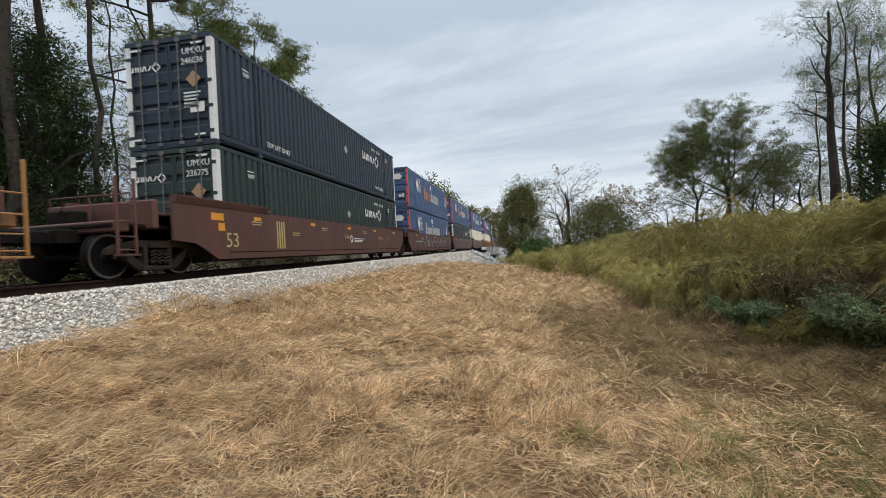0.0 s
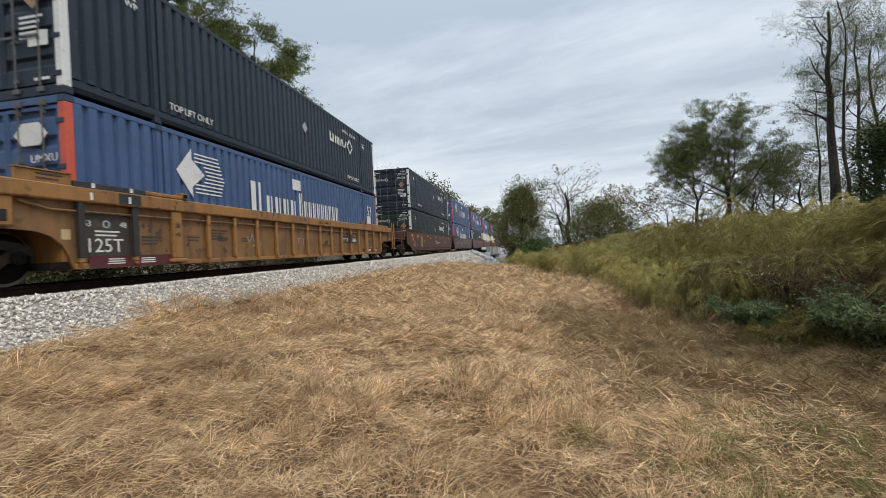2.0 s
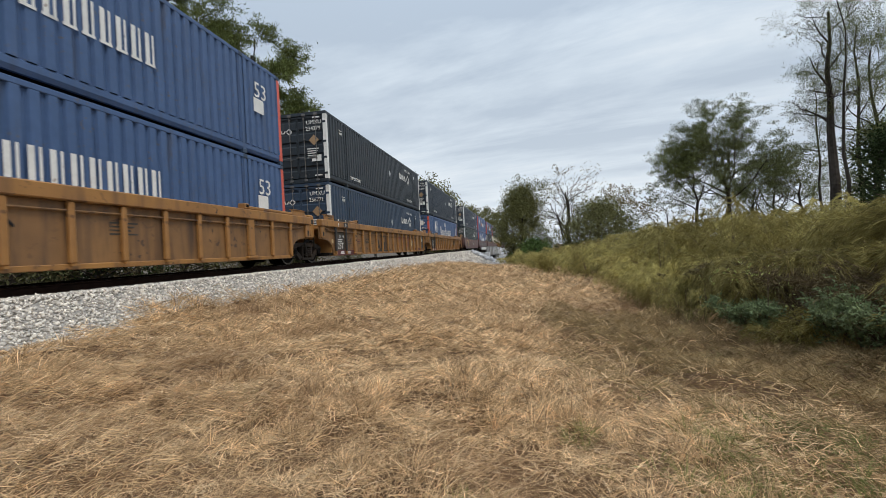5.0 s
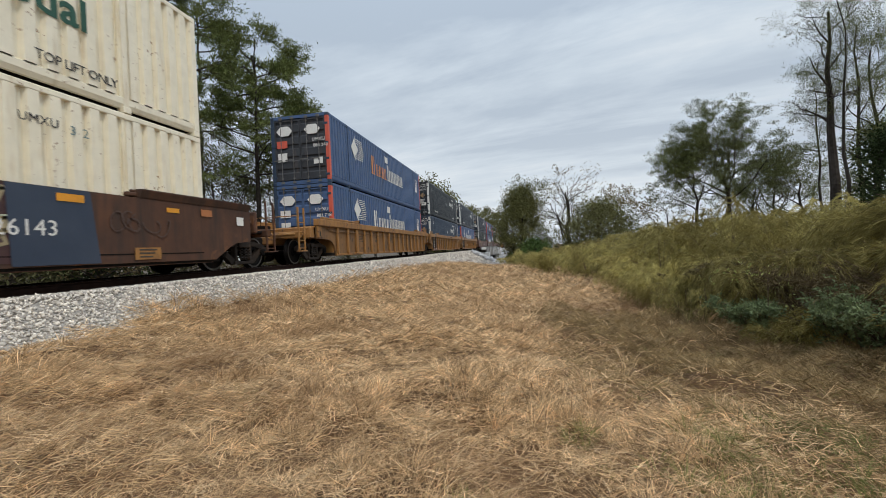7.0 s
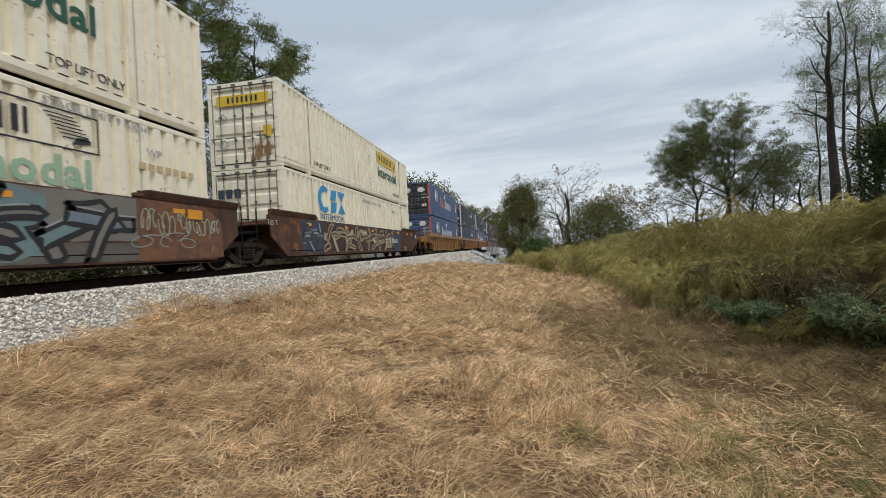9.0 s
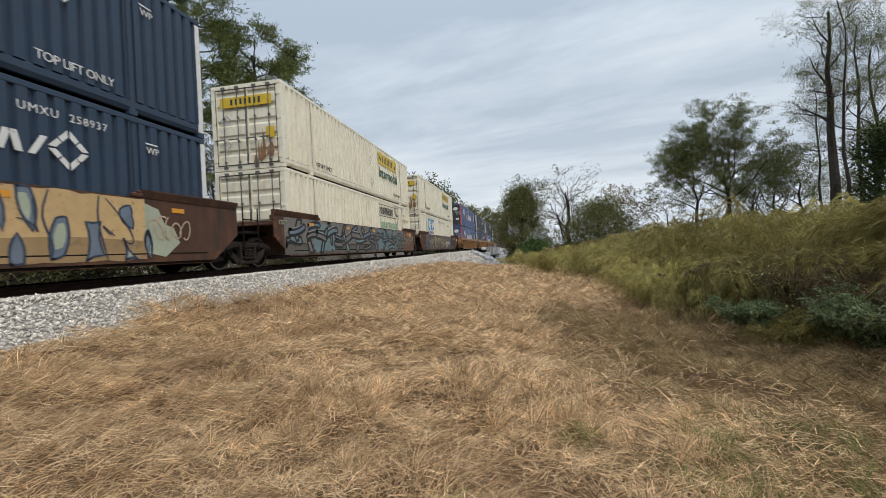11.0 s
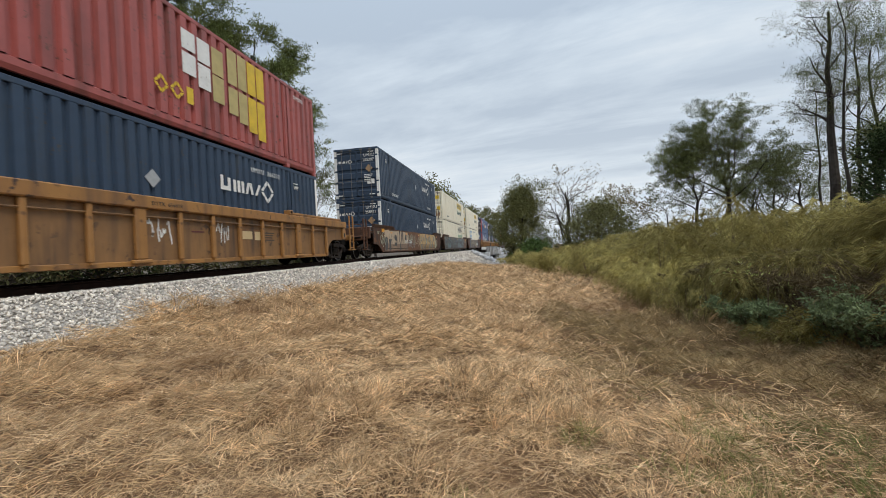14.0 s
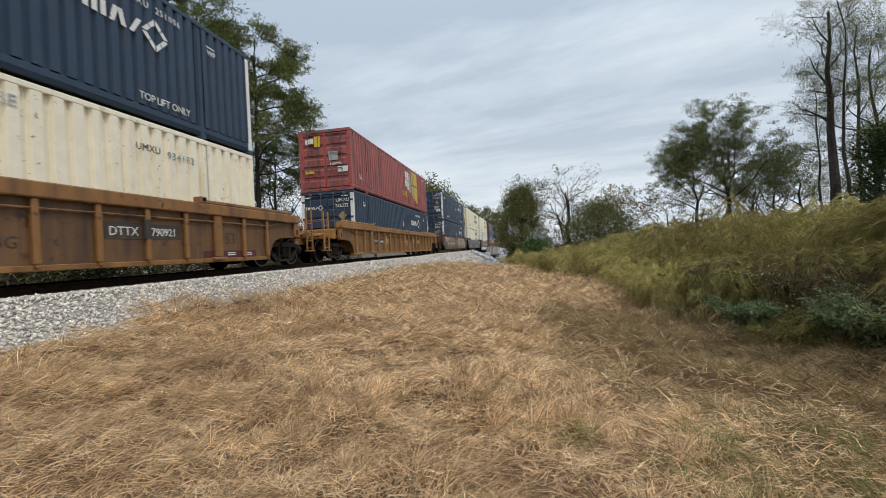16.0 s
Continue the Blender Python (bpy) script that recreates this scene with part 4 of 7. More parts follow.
def wheel_rim(s):
    n = 28
    vs = [(r * math.cos(TAU * j / n), s * y, r * math.sin(TAU * j / n)) for y, r in ((0.812, WR - 0.058), (0.812, WR - 0.010)) for j in range(n)]
    return G().add(vs, [(j, (j + 1) % n, n + (j + 1) % n, n + j) for j in range(n)])


def side_frame(s):
    """Cast side frame of a two-axle truck, centre at x = 0: an arched top, slanting arms and a spring seat, open between them."""
    y0, y1 = s * 0.94, s * 1.08
    g = G()
    g.plate([(-1.14, 0.60), (-0.95, 0.69), (-0.5, 0.77), (0.5, 0.77), (0.95, 0.69), (1.14, 0.60), (1.14, 0.48), (0.9, 0.56), (0.45, 0.635), (-0.45, 0.635), (-0.9, 0.56), (-1.14, 0.48)], y0, y1)
    for e in (-1, 1):
        g.plate([(e * 0.98, 0.56), (e * 0.80, 0.57), (e * 0.30, 0.235), (e * 0.34, 0.14), (e * 0.52, 0.16)], y0 - s * 0.004, y1 - s * 0.01)
        g.box(e * 0.27, e * 0.37, s * 0.95, s * 1.10, 0.19, 0.66, 0.012)
        g.box(e * 0.76, e * 1.03, s * 0.93, s * 1.095, 0.375, 0.585, 0.03)          # journal box
        g.box(e * 0.80, e * 0.99, s * 1.095, s * 1.125, 0.53, 0.60, 0.012)
    g.box(-0.42, 0.42, s * 0.93, s * 1.12, 0.13, 0.225, 0.02)                          # spring seat
    g.box(-0.24, 0.24, s * 1.08, s * 1.15, 0.60, 0.74, 0.02)                           # bolster end
    g.tube([(-0.70, s * 1.0, 0.33), (0.70, s * 1.0, 0.33)], 0.022, 6)
    return g


def springs(s):
    g = G()
    for x in (-0.17, 0.0, 0.17):
        pts = [(x + 0.065 * math.cos(TAU * k / 6), s * 1.13 + 0.03 * math.sin(TAU * k / 6), 0.26 + 0.30 * k / 24) for k in range(25)]
        g.tube(pts, 0.018, 4)
    return g


SPIN = []      # wheel sets: object, place on its car, the car's place


def truck(car, x):
    for s in (-1, 1):
        part("side_frame", cached("side_frame%d" % s, M["truckiron"], lambda: side_frame(s)), None, car, "", pose(x, 0, 0))
        part("spring", cached("spring%d" % s, M["truckiron"], lambda: springs(s)), None, car, "", pose(x, 0, 0))
    part("bolster", cached("bolster", M["steel"], lambda: G().box(-0.2, 0.2, -0.92, 0.92, 0.52, 0.78, 0.03)), None, car, "", pose(x, 0, 0))
    for dx in (-0.89, 0.89):
        w = part("wheelset", cached("wheelset", M["wheel"], wheelset), None, car, "", pose(x + dx, 0, WR))
        for s in (-1, 1):
            part("wheel_rim", cached("wheel_rim%d" % s, M["tread"], lambda: wheel_rim(s)), None, w, "bright worn wheel rim")
        SPIN.append((w, x + dx, car))


def side_poly(r0, f0, ribbed, ext=0.0):
    """Outline of the side sheet between the rear end r0 and the front end f0 (own axles there or not)."""
    P = []
    # rear lower corner with the arch over the truck
    if ribbed:
        P = [(-1.28, 0.90), (-0.95, 0.89), (-0.62, 0.865), (-0.40, 0.79), (-0.24, 0.66), (-0.14, 0.48), (-0.07, BOT - 0.03)]
        P = [(x - ext, z) for x, z in P]
        Q = [(-1.72 - ext, P[0][1])] + P
        a, b = Q if r0 else P, [(CL - x, z) for x, z in (Q if f0 else P)][::-1]
        return a + b + [(b[-1][0], CHORD - 0.002), (a[0][0], CHORD - 0.002)]
    else:
        own, mid = [(-1.66, 0.76), (-1.0, 0.70), (-0.79, 0.61), (-0.22, BOT)], [(-0.95, 0.92), (-0.87, 0.88), (-0.06, BOT)]
    rear = own if r0 else mid
    front = [(CL - x, z) for x, z in (own if f0 else mid)][::-1]
    return rear + front + [(front[-1][0], FLAT), (rear[0][0], FLAT)]


def unit(car, x, kind, own_rear, own_front, ext=0.0):
    """One well of a car; x is the container's rear end in the car's space."""
    paint = {"yellow": M["yellow"], "tawny": M["tawny"], "brown": M["brown"], "rust": M["rustcar"]}[kind]
    ribbed = kind in ("yellow", "tawny")
    at = pose(x, 0, 0)
    for s in (-1, 1):
        key = "%s%d%d%d%d%.1f" % (kind, own_rear, own_front, s, ribbed, ext)
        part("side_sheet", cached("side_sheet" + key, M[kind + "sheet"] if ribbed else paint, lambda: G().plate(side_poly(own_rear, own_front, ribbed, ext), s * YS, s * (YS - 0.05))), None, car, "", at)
        if ribbed:
            x0, x1 = (-1.76 - ext if own_rear else -1.30), CL + (1.76 + ext if own_front else 1.30)
            part("top_chord", cached("top_chord" + key, paint, lambda: G().box(x0, x1, s * (YS + 0.13), s * (YS - 0.10), CHORD, 1.645, 0.022)), None, car, "", at)
        else:
            x0, x1 = (-1.66 if own_rear else -0.95), CL + (1.66 if own_front else 0.95)
            part("top_chord", cached("top_chord" + key, paint, lambda: G().box(x0, x1, s * (YS - 0.052), s * (YS - 0.16), FLAT - 0.14, FLAT + 0.012, 0.015)), None, car, "", at)
        part("bottom_sill", cached("bottom_sill" + key, paint, lambda: G().box(-0.05 - ext if ribbed else -0.2, CL + (0.05 + ext if ribbed else 0.2), s * (YS + 0.03 if ribbed else YS - 0.055), s * (YS - 0.2), BOT - 0.07, BOT + 0.03, 0.012)), None, car, "", at)
        if not ribbed:
            for e in (0, 1):
                sg, xe, own = (1, 0.0, own_rear) if e == 0 else (-1, CL, own_front)
                X = lambda v: xe + sg * v
                e0 = -1.6 if own else -0.93
                part("raised_chord", cached("raised_chord%s%d" % (key, e), paint, lambda: G().add([(X(u), s * (YS + q), z) for u in (e0, 1.92) for q, z in ((-0.10, FLAT + 0.014), (0.015, FLAT + 0.003), (0.075, FLAT + 0.15), (0.075, FLAT + 0.175), (-0.10, FLAT + 0.175))],
                                            [(0, 1, 2, 3, 4), (9, 8, 7, 6, 5)] + [(k, k + 5, (k + 1) % 5 + 5, (k + 1) % 5) for k in range(5)])), None, car, "", at)
                part("lock_stand", cached("lock_stand%s%d%d" % (kind, e, s), paint, lambda: G().box(X(1.97), X(2.2), s * (YS + 0.02), s * (YS - 0.1), FLAT + 0.013, FLAT + 0.10, 0.02)
                                        .box(X(2.0), X(2.1), s * (YS + 0.01), s * (YS - 0.06), FLAT + 0.10, FLAT + 0.15, 0.01)), None, car, "", at)
        else:
            for e, own in ((0, own_rear), (1, own_front)):
                sg, xe = (1, 0.0) if e == 0 else (-1, CL)
                X = lambda v: xe + sg * v
                part("raised_chord", cached("raised_chord%s%d" % (key, e), paint, lambda: G().box(X(-1.25 - ext if own else -0.07), X(2.3), s * (YS + 0.115), s * (YS - 0.08), 1.647, 1.735, 0.02)
                                            .box(X(2.26), X(2.46), s * (YS + 0.13), s * (YS - 0.1), 1.648, 1.80, 0.02)), None, car, "", at)
                # dark block, 2 mm proud, stands for the shade in a chord hole
                part("chord_pocket", cached("chord_pocket%d%d" % (s, e), M["steel"], lambda: G().box(X(2.30), X(2.42), s * (YS + 0.132), s * (YS + 0.10), 1.69, 1.765)), None, car, "", at)
                px_ = -1.60 - ext if own else -1.12
                part("end_casting", cached("end_casting%s%d%d" % (key, e, own), paint, lambda: G().box(X(px_ - 0.14), X(px_ + 0.14), s * (YS + 0.09), s * (YS + 0.001), 0.93, CHORD - 0.003, 0.02)), None, car, "", at)
                # no hole is cut: a black face paints the shade inside it
                part("lift_pocket", cached("lift_pocket%d%d%d%.1f" % (s, e, own, ext), M["gum"], lambda: G().box(X(px_ - 0.055), X(px_ + 0.055), s * (YS + 0.092), s * (YS + 0.06), 0.99, 1.17)), None, car, "", at)
                if not own:
                    part("guide_plate", cached("guide_plate%s%d" % (key, e), paint, lambda: G().box(X(-0.95), X(-0.09), s * (YS + 0.075), s * (YS + 0.03), 1.647, 1.83, 0.012)
                                               .box(X(-0.95), X(-0.09), s * (YS + 0.10), s * (YS - 0.03), 1.831, 1.85)), None, car, "", at)
                    part("end_post", cached("end_post%s%d" % (key, e), paint, lambda: G().box(X(-1.62), X(-1.31), s * 1.22, s * 0.86, 0.92, 1.80, 0.05)), None, car, "", at)
                    # black face for the shaded opening in the end post
                    part("post_pocket", cached("post_pocket%d%d" % (s, e), M["gum"], lambda: G().box(X(-1.55), X(-1.40), s * 1.222, s * 1.15, 1.45, 1.62)), None, car, "", at)
            rib = cached("rib%d" % s, paint, lambda: G().box(-0.055, 0.055, s * (YS + 0.10), s * (YS + 0.002), BOT + 0.035, CHORD - 0.003, 0.02)
                         .box(-0.035, 0.035, s * (YS + 0.10), s * (YS + 0.02), BOT - 0.01, BOT + 0.033))
            wide = cached("wide_rib%d" % s, paint, lambda: G().box(-0.13, 0.13, s * (YS + 0.10), s * (YS + 0.002), BOT + 0.062, CHORD - 0.003, 0.02)
                          .box(-0.22, 0.22, s * (YS + 0.12), s * (YS + 0.004), BOT - 0.02, BOT + 0.058, 0.02))
            w0, r1, r0 = (1.85, 0.82, -0.27) if ext else (2.15, 1.09, 0.03)
            inner = [w0 + (CL - 2 * w0) * k / 12 for k in range(13)]
            for i, rx in enumerate([r0, r1] + inner + [CL - r1, CL - r0]):
                part("rib", wide if i in (2, 14) or (ext and i == 8) else rib, None, car, "", pose(x + rx, 0, 0))
            part("rope_rod", cached("rope_rod%d" % s, M["yellowsheet"], lambda: G().tube([(-0.9, s * (YS + 0.05), 1.33), (-0.45, s * (YS + 0.05), 1.225), (CL + 0.45, s * (YS + 0.05), 1.225), (CL + 0.9, s * (YS + 0.05), 1.33)], 0.022, 6)), None, car, "", at)
        if not ribbed:
            part("groove_line", cached("groove_line%d" % s, M["steel"], lambda: G().box(0.2, CL - 0.2, s * (YS + 0.006), s * (YS + 0.001), BOT + 0.16, BOT + 0.185)), None, car, "", at)
        for k in range(5):
            fx = 1.3 + k * 3.4
            part("reflector", cached("reflector%d" % s, M["reflector"], lambda: G().box(0, 0.34, s * (YS + 0.012), s * (YS + 0.001), FLAT - 0.24, FLAT - 0.14)), None, car, "amber reflector strip", pose(x + fx, 0, 0)) if not ribbed else None
    part("well_floor", cached("well_floor", M["steel"], lambda: G().box(-0.4, CL + 0.4, -YS + 0.05, YS - 0.05, BASE - 0.12, BASE - 0.004)), None, car, "", at)
    for e, own in ((0, own_rear), (1, own_front)):
        sg = -1 if e == 0 else 1
        xe = 0.0 if e == 0 else CL
        X = lambda v: xe + sg * v
        long = 2.9 + ext if own else 1.72
        # bulkhead, end deck and centre sill over the truck
        part("bulkhead", cached("bulkhead%s%d" % (kind, e), paint, lambda: G().box(X(0.12), X(0.2), -YS + 0.06, YS - 0.06, BASE, 1.5)), None, car, "", at)
        part("end_deck", cached("end_deck%s%d%d%.1f" % (kind, e, own, ext), paint if ribbed else M["steel"], lambda: G().box(X(0.2), X(long), -1.15 if own else -0.7, 1.15 if own else 0.7, 1.02, 1.10, 0.02)
                                .box(X(0.2), X(long + 0.3), -0.32, 0.32, 0.72, 1.018, 0.03)), None, car, "", at)
        part("shear_plate", cached("shear_plate%s%d%d" % (kind, e, own), paint, lambda: G().box(X(0.2), X(1.9 if own else 0.95), -YS + 0.1, YS - 0.1, 1.30, 1.36, 0.01)
                                   .box(X(1.55), X(1.75) if own else X(1.6), -0.5, 0.5, 1.1, 1.3)), None, car, "", at)
        if own:
            part("end_sill", cached("end_sill%s%d%.1f" % (kind, e, ext), paint, lambda: G().box(X(2.62 + ext), X(2.86 + ext), -1.3, 1.3, 0.92, 1.15, 0.03)
                                    .box(X(1.80 + ext if ribbed else 1.95), X(2.1 + ext), -1.35, 1.35, 0.92 if ribbed else 1.0, 1.34 if ribbed else 1.62, 0.03)), None, car, "", at)
            part("coupler", cached("coupler%d" % e, M["steel"], lambda: G().box(X(2.86), X(3.45), -0.12, 0.12, 0.72, 0.98, 0.03).box(X(3.3), X(3.68), -0.2, 0.16, 0.7, 1.0, 0.05)), None, car, "", at)
            for s in (-1, 1):
                ladder(car, x + X(2.74 + ext), s, paint)
            part("hand_rail", cached("hand_rail%s%d" % (kind, e), paint, lambda: G().tube([(X(2.3), -1.0, 1.12), (X(2.3), -1.0, 1.75), (X(2.3), 1.0, 1.75), (X(2.3), 1.0, 1.12)], 0.02, 6)
                                     .tube([(X(2.3), 0, 1.1), (X(2.3), 0, 1.75)], 0.02, 6)), None, car, "", at)
            part("brake_box", cached("brake_box%d" % e, M["steel"], lambda: G().box(X(2.2), X(2.55), 0.15, 0.85, 1.12, 1.45, 0.03).tube([(X(2.62), 0.5 + 0.22 * math.cos(TAU * k / 12), 1.55 + 0.22 * math.sin(TAU * k / 12)) for k in range(13)], 0.016, 5)), None, car, "", at)
            truck(car, x + X(1.45 + ext if ribbed else 1.75))


def ladder(car, x, s, paint):
    """End ladder: two stiles, four rungs and a sill step."""
    lad = part("ladder", cached("ladder_step", paint, lambda: G().box(-0.22, 0.22, -0.1, 0.1, 0.44, 0.48, 0.006)), None, car, "", pose(x, s * 1.34, 0))
    for dx in (-0.2, 0.2):
        part("stile", cached("stile", paint, lambda: G().box(-0.022, 0.022, -0.03, 0.03, 0.482, 1.98, 0.008)), None, lad, "", pose(dx, 0, 0))
    for z in (0.56, 0.82, 1.12, 1.45):
        part("rung", cached("rung", paint, lambda: G().tube([(-0.177, 0, 0), (0.177, 0, 0)], 0.016, 6)), None, lad, "", pose(0, 0, z))


CARLABEL = {"yellow": "weathered ochre-yellow ribbed steel well car carrying stacked containers", "tawny": "grimy tawny ribbed steel well car carrying stacked containers", "brown": "brown-red smooth-sided steel well car carrying stacked containers",
            "rust": "rusty brown smooth-sided well car covered in spray-painted lettering"}


def well_car(kind, rears):
    """A well car of one or three units; rears are the containers' rear ends at the start of the clip, front unit first."""
    x0 = rears[-1]
    car = thing("well_car", pose(x0, 0, 0), CARLABEL[kind], "freight car", "well cars of the train")
    for i, r in enumerate(rears):
        unit(car, r - x0, kind, i == len(rears) - 1, i == 0, 0.38 if kind in ("yellow", "tawny") and len(rears) == 1 else 0.0)
    for a, b in zip(rears, rears[1:]):
        mid = (a + b + CL) / 2 - x0
        truck(car, mid)
        part("articulation", cached("articulation", M["steel"], lambda: G().box(-0.75, 0.75, -0.35, 0.35, 0.74, 1.0, 0.05).tube([(0, 0, 0.8), (0, 0, 1.2)], 0.3, 14)), None, car, "", pose(mid, 0, 0))
        for s in (-1, 1):
            part("grab_iron", cached("grab_iron%d" % s, M["steel"], lambda: G().tube([(-0.35, s * 1.2, 0.5), (-0.35, s * 1.2, 1.75)], 0.02, 6).tube([(0.35, s * 1.2, 0.5), (0.35, s * 1.2, 1.75)], 0.02, 6)
                                        .tube([(-0.35, s * 1.2, 0.75), (0.35, s * 1.2, 0.75)], 0.016, 6).tube([(-0.35, s * 1.2, 1.05), (0.35, s * 1.2, 1.05)], 0.016, 6).tube([(-0.35, s * 1.2, 1.4), (0.35, s * 1.2, 1.4)], 0.016, 6)), None, car, "", pose(mid, 0, 0))
    return car, x0


# rear end at the start of the clip; upper and lower container: style, code, variant
TRAIN = [
    ("brown", [(280.0, ("navy", None, ""), ("navy", None, "")), (260.5, ("black", None, ""), ("blue", None, "")), (241.0, ("cream", None, "hunt"), ("navy", None, ""))]),
    ("yellow", [(217.5, ("navy", None, ""), ("cream", None, "plain")), (198.0, ("navy", None, ""), ("navy", None, "")), (178.5, ("cream", None, "hunt"), ("black", None, ""))]),
    ("brown", [(155.0, ("black", None, ""), ("navy", None, "")), (135.5, ("cream", None, "plain"), ("black", None, "")), (116.0, ("black", None, ""), ("blue", None, ""))]),
    ("yellow", [(92.6, ("blue", None, ""), ("cream", None, "plain"))]),
    ("brown", [(69.0, ("blue", None, ""), ("cream", None, "plain"))]),
    ("brown", [(48.95, ("blue", None, "up"), ("black", None, "")), (29.45, ("blue", None, "up"), ("blue", None, "")), (9.98, ("inky", ("UMXU", "246036"), ""), ("green", ("UMXU", "236775"), "low"))]),
    ("yellow", [(-13.60, ("inky", ("UMXU", "636349"), ""), ("blue", ("UMXU", "686"), "")), (-32.90, ("black", ("UMXU", "234379"), ""), ("navy", ("UMXU", "256771"), "low")), (-52.5, ("blue", ("UMXU", "886 240"), "up"), ("blue", ("UMXU", "882 718"), ""))]),
    ("rust", [(-76.06, ("cream", None, "hunt"), ("cream", ("UMXU", "32"), "csx")), (-95.7, ("cream", None, "hunt"), ("cream", None, "huntlow")), (-115.54, ("navy", ("UMXU", "255307"), ""), ("navy", ("UMXU", "258937"), "low"))]),
    ("yellow", [(-139.31, ("red", None, ""), ("navy", ("UMXU", "266232"), "low"))]),
    ("tawny", [(-163.1, ("navy", ("UMXU", "251006"), ""), ("cream", ("UMXU", "934182"), "plain"))]),
]
MOVERS = []       # thing, place at the start
CARS = []


def build_train():
    for kind, stacks in TRAIN:
        car, x0 = well_car(kind, [s[0] for s in stacks])
        MOVERS.append((car, x0, 0.0))
        CARS.append(car)
        for x, up, low in stacks:
            for k, (style, ident, extra) in enumerate((low, up)):
                c = container(style, ident, extra, far=x > 80)
                z = BASE + k * (CH + 0.02)
                c.matrix_basis = pose(x, 0, z)
                MOVERS.append((c, x, z))


build_train()


# ---- plants ----
def leaf_arrays(P, D, length, width, rng, fold=0.25):
    """Diamond leaves: points P, growing along D."""
    n = len(P)
    D = D / np.maximum(np.linalg.norm(D, axis=1), 1e-6)[:, None]
    r = rng.normal(size=(n, 3))
    S = np.cross(D, r)
    S /= np.maximum(np.linalg.norm(S, axis=1), 1e-6)[:, None]
    U = np.cross(S, D)
    length, width = np.broadcast_to(length, (n,))[:, None], np.broadcast_to(width, (n,))[:, None]
    mid = P + D * length * 0.45
    V = np.stack([P, mid + S * width * 0.5 + U * width * fold, P + D * length, mid - S * width * 0.5 + U * width * fold], 1)
    return V.reshape(-1, 3)


def needles_part(name, P, D, length, width, material, parent, rng):
    """Fine tapering leaves: one narrow triangle each."""
    n = len(P)
    D = D / np.maximum(np.linalg.norm(D, axis=1), 1e-6)[:, None]
    S = np.cross(D, rng.normal(size=(n, 3)))
    S *= (width * 0.5) / np.maximum(np.linalg.norm(S, axis=1), 1e-6)[:, None]
    V = np.stack([P - S, P + S, P + D * np.broadcast_to(length, (n,))[:, None]], 1).reshape(-1, 3)
    return part(name, raw_mesh(name, V, np.zeros((0, 4)), material, np.arange(3 * n)), None, parent)


def leaves_part(name, P, D, length, width, material, parent, rng, label=""):
    V = leaf_arrays(P, D, length, width, rng)
    return part(name, raw_mesh(name, V, np.arange(len(V)).reshape(-1, 4), material), None, parent, label)


def limb_path(p, d, length, n, rng, wander, up):
    pts, d = [np.array(p, float)], np.array(d, float)
    for i in range(n):
        d = d + rng.normal(size=3) * wander + np.array([0, 0, up])
        d /= np.linalg.norm(d)
        pts.append(pts[-1] + d * length / n)
    return pts


def grow(g, p, d, length, radius, depth, rng, tips, wander=0.16, up=0.03, kids=(4, 6), spread=0.8, shrink=0.62, start=0.35):
    """Branches into the mesh g; tips collects twig points and directions."""
    n = 5 if depth > 1 else (4 if depth else 2)
    pts = limb_path(p, d, length, n, rng, wander, up)
    rad = [radius * (1 - 0.75 * i / n) for i in range(n + 1)]
    g.tube(pts, rad, 5 if radius > 0.05 else 3, cap=False)
    if depth == 0:
        for i in range(1, n + 1):
            tips.append((pts[i], pts[i] - pts[i - 1]))
        return
    for k in range(rng.integers(kids[0], kids[1] + 1)):
        t = start + (1 - start) * rng.random()
        i = min(int(t * n), n - 1)
        q = pts[i] + (pts[i + 1] - pts[i]) * (t * n - i)
        ax = (pts[i + 1] - pts[i]) / np.linalg.norm(pts[i + 1] - pts[i])
        side = rng.normal(size=3)
        side -= ax * side.dot(ax)
        side /= np.linalg.norm(side)
        dd = ax * (1 - spread * 0.5) + side * spread
        grow(g, q, dd / np.linalg.norm(dd), length * shrink * (0.7 + 0.5 * rng.random()), rad[i] * 0.6, depth - 1, rng, tips, wander, up, kids, spread, shrink, 0.3)


def cloud_leaves(tips, per, sd, rng):
    T = np.array([t[0] for t in tips])
    D = np.array([t[1] for t in tips])
    D /= np.linalg.norm(D, axis=1)[:, None]
    P = np.repeat(T, per, 0) + rng.normal(size=(len(T) * per, 3)) * np.array([sd, sd, sd * 0.6])
    E = np.repeat(D, per, 0) + rng.normal(size=(len(T) * per, 3)) * 0.9
    return P, E


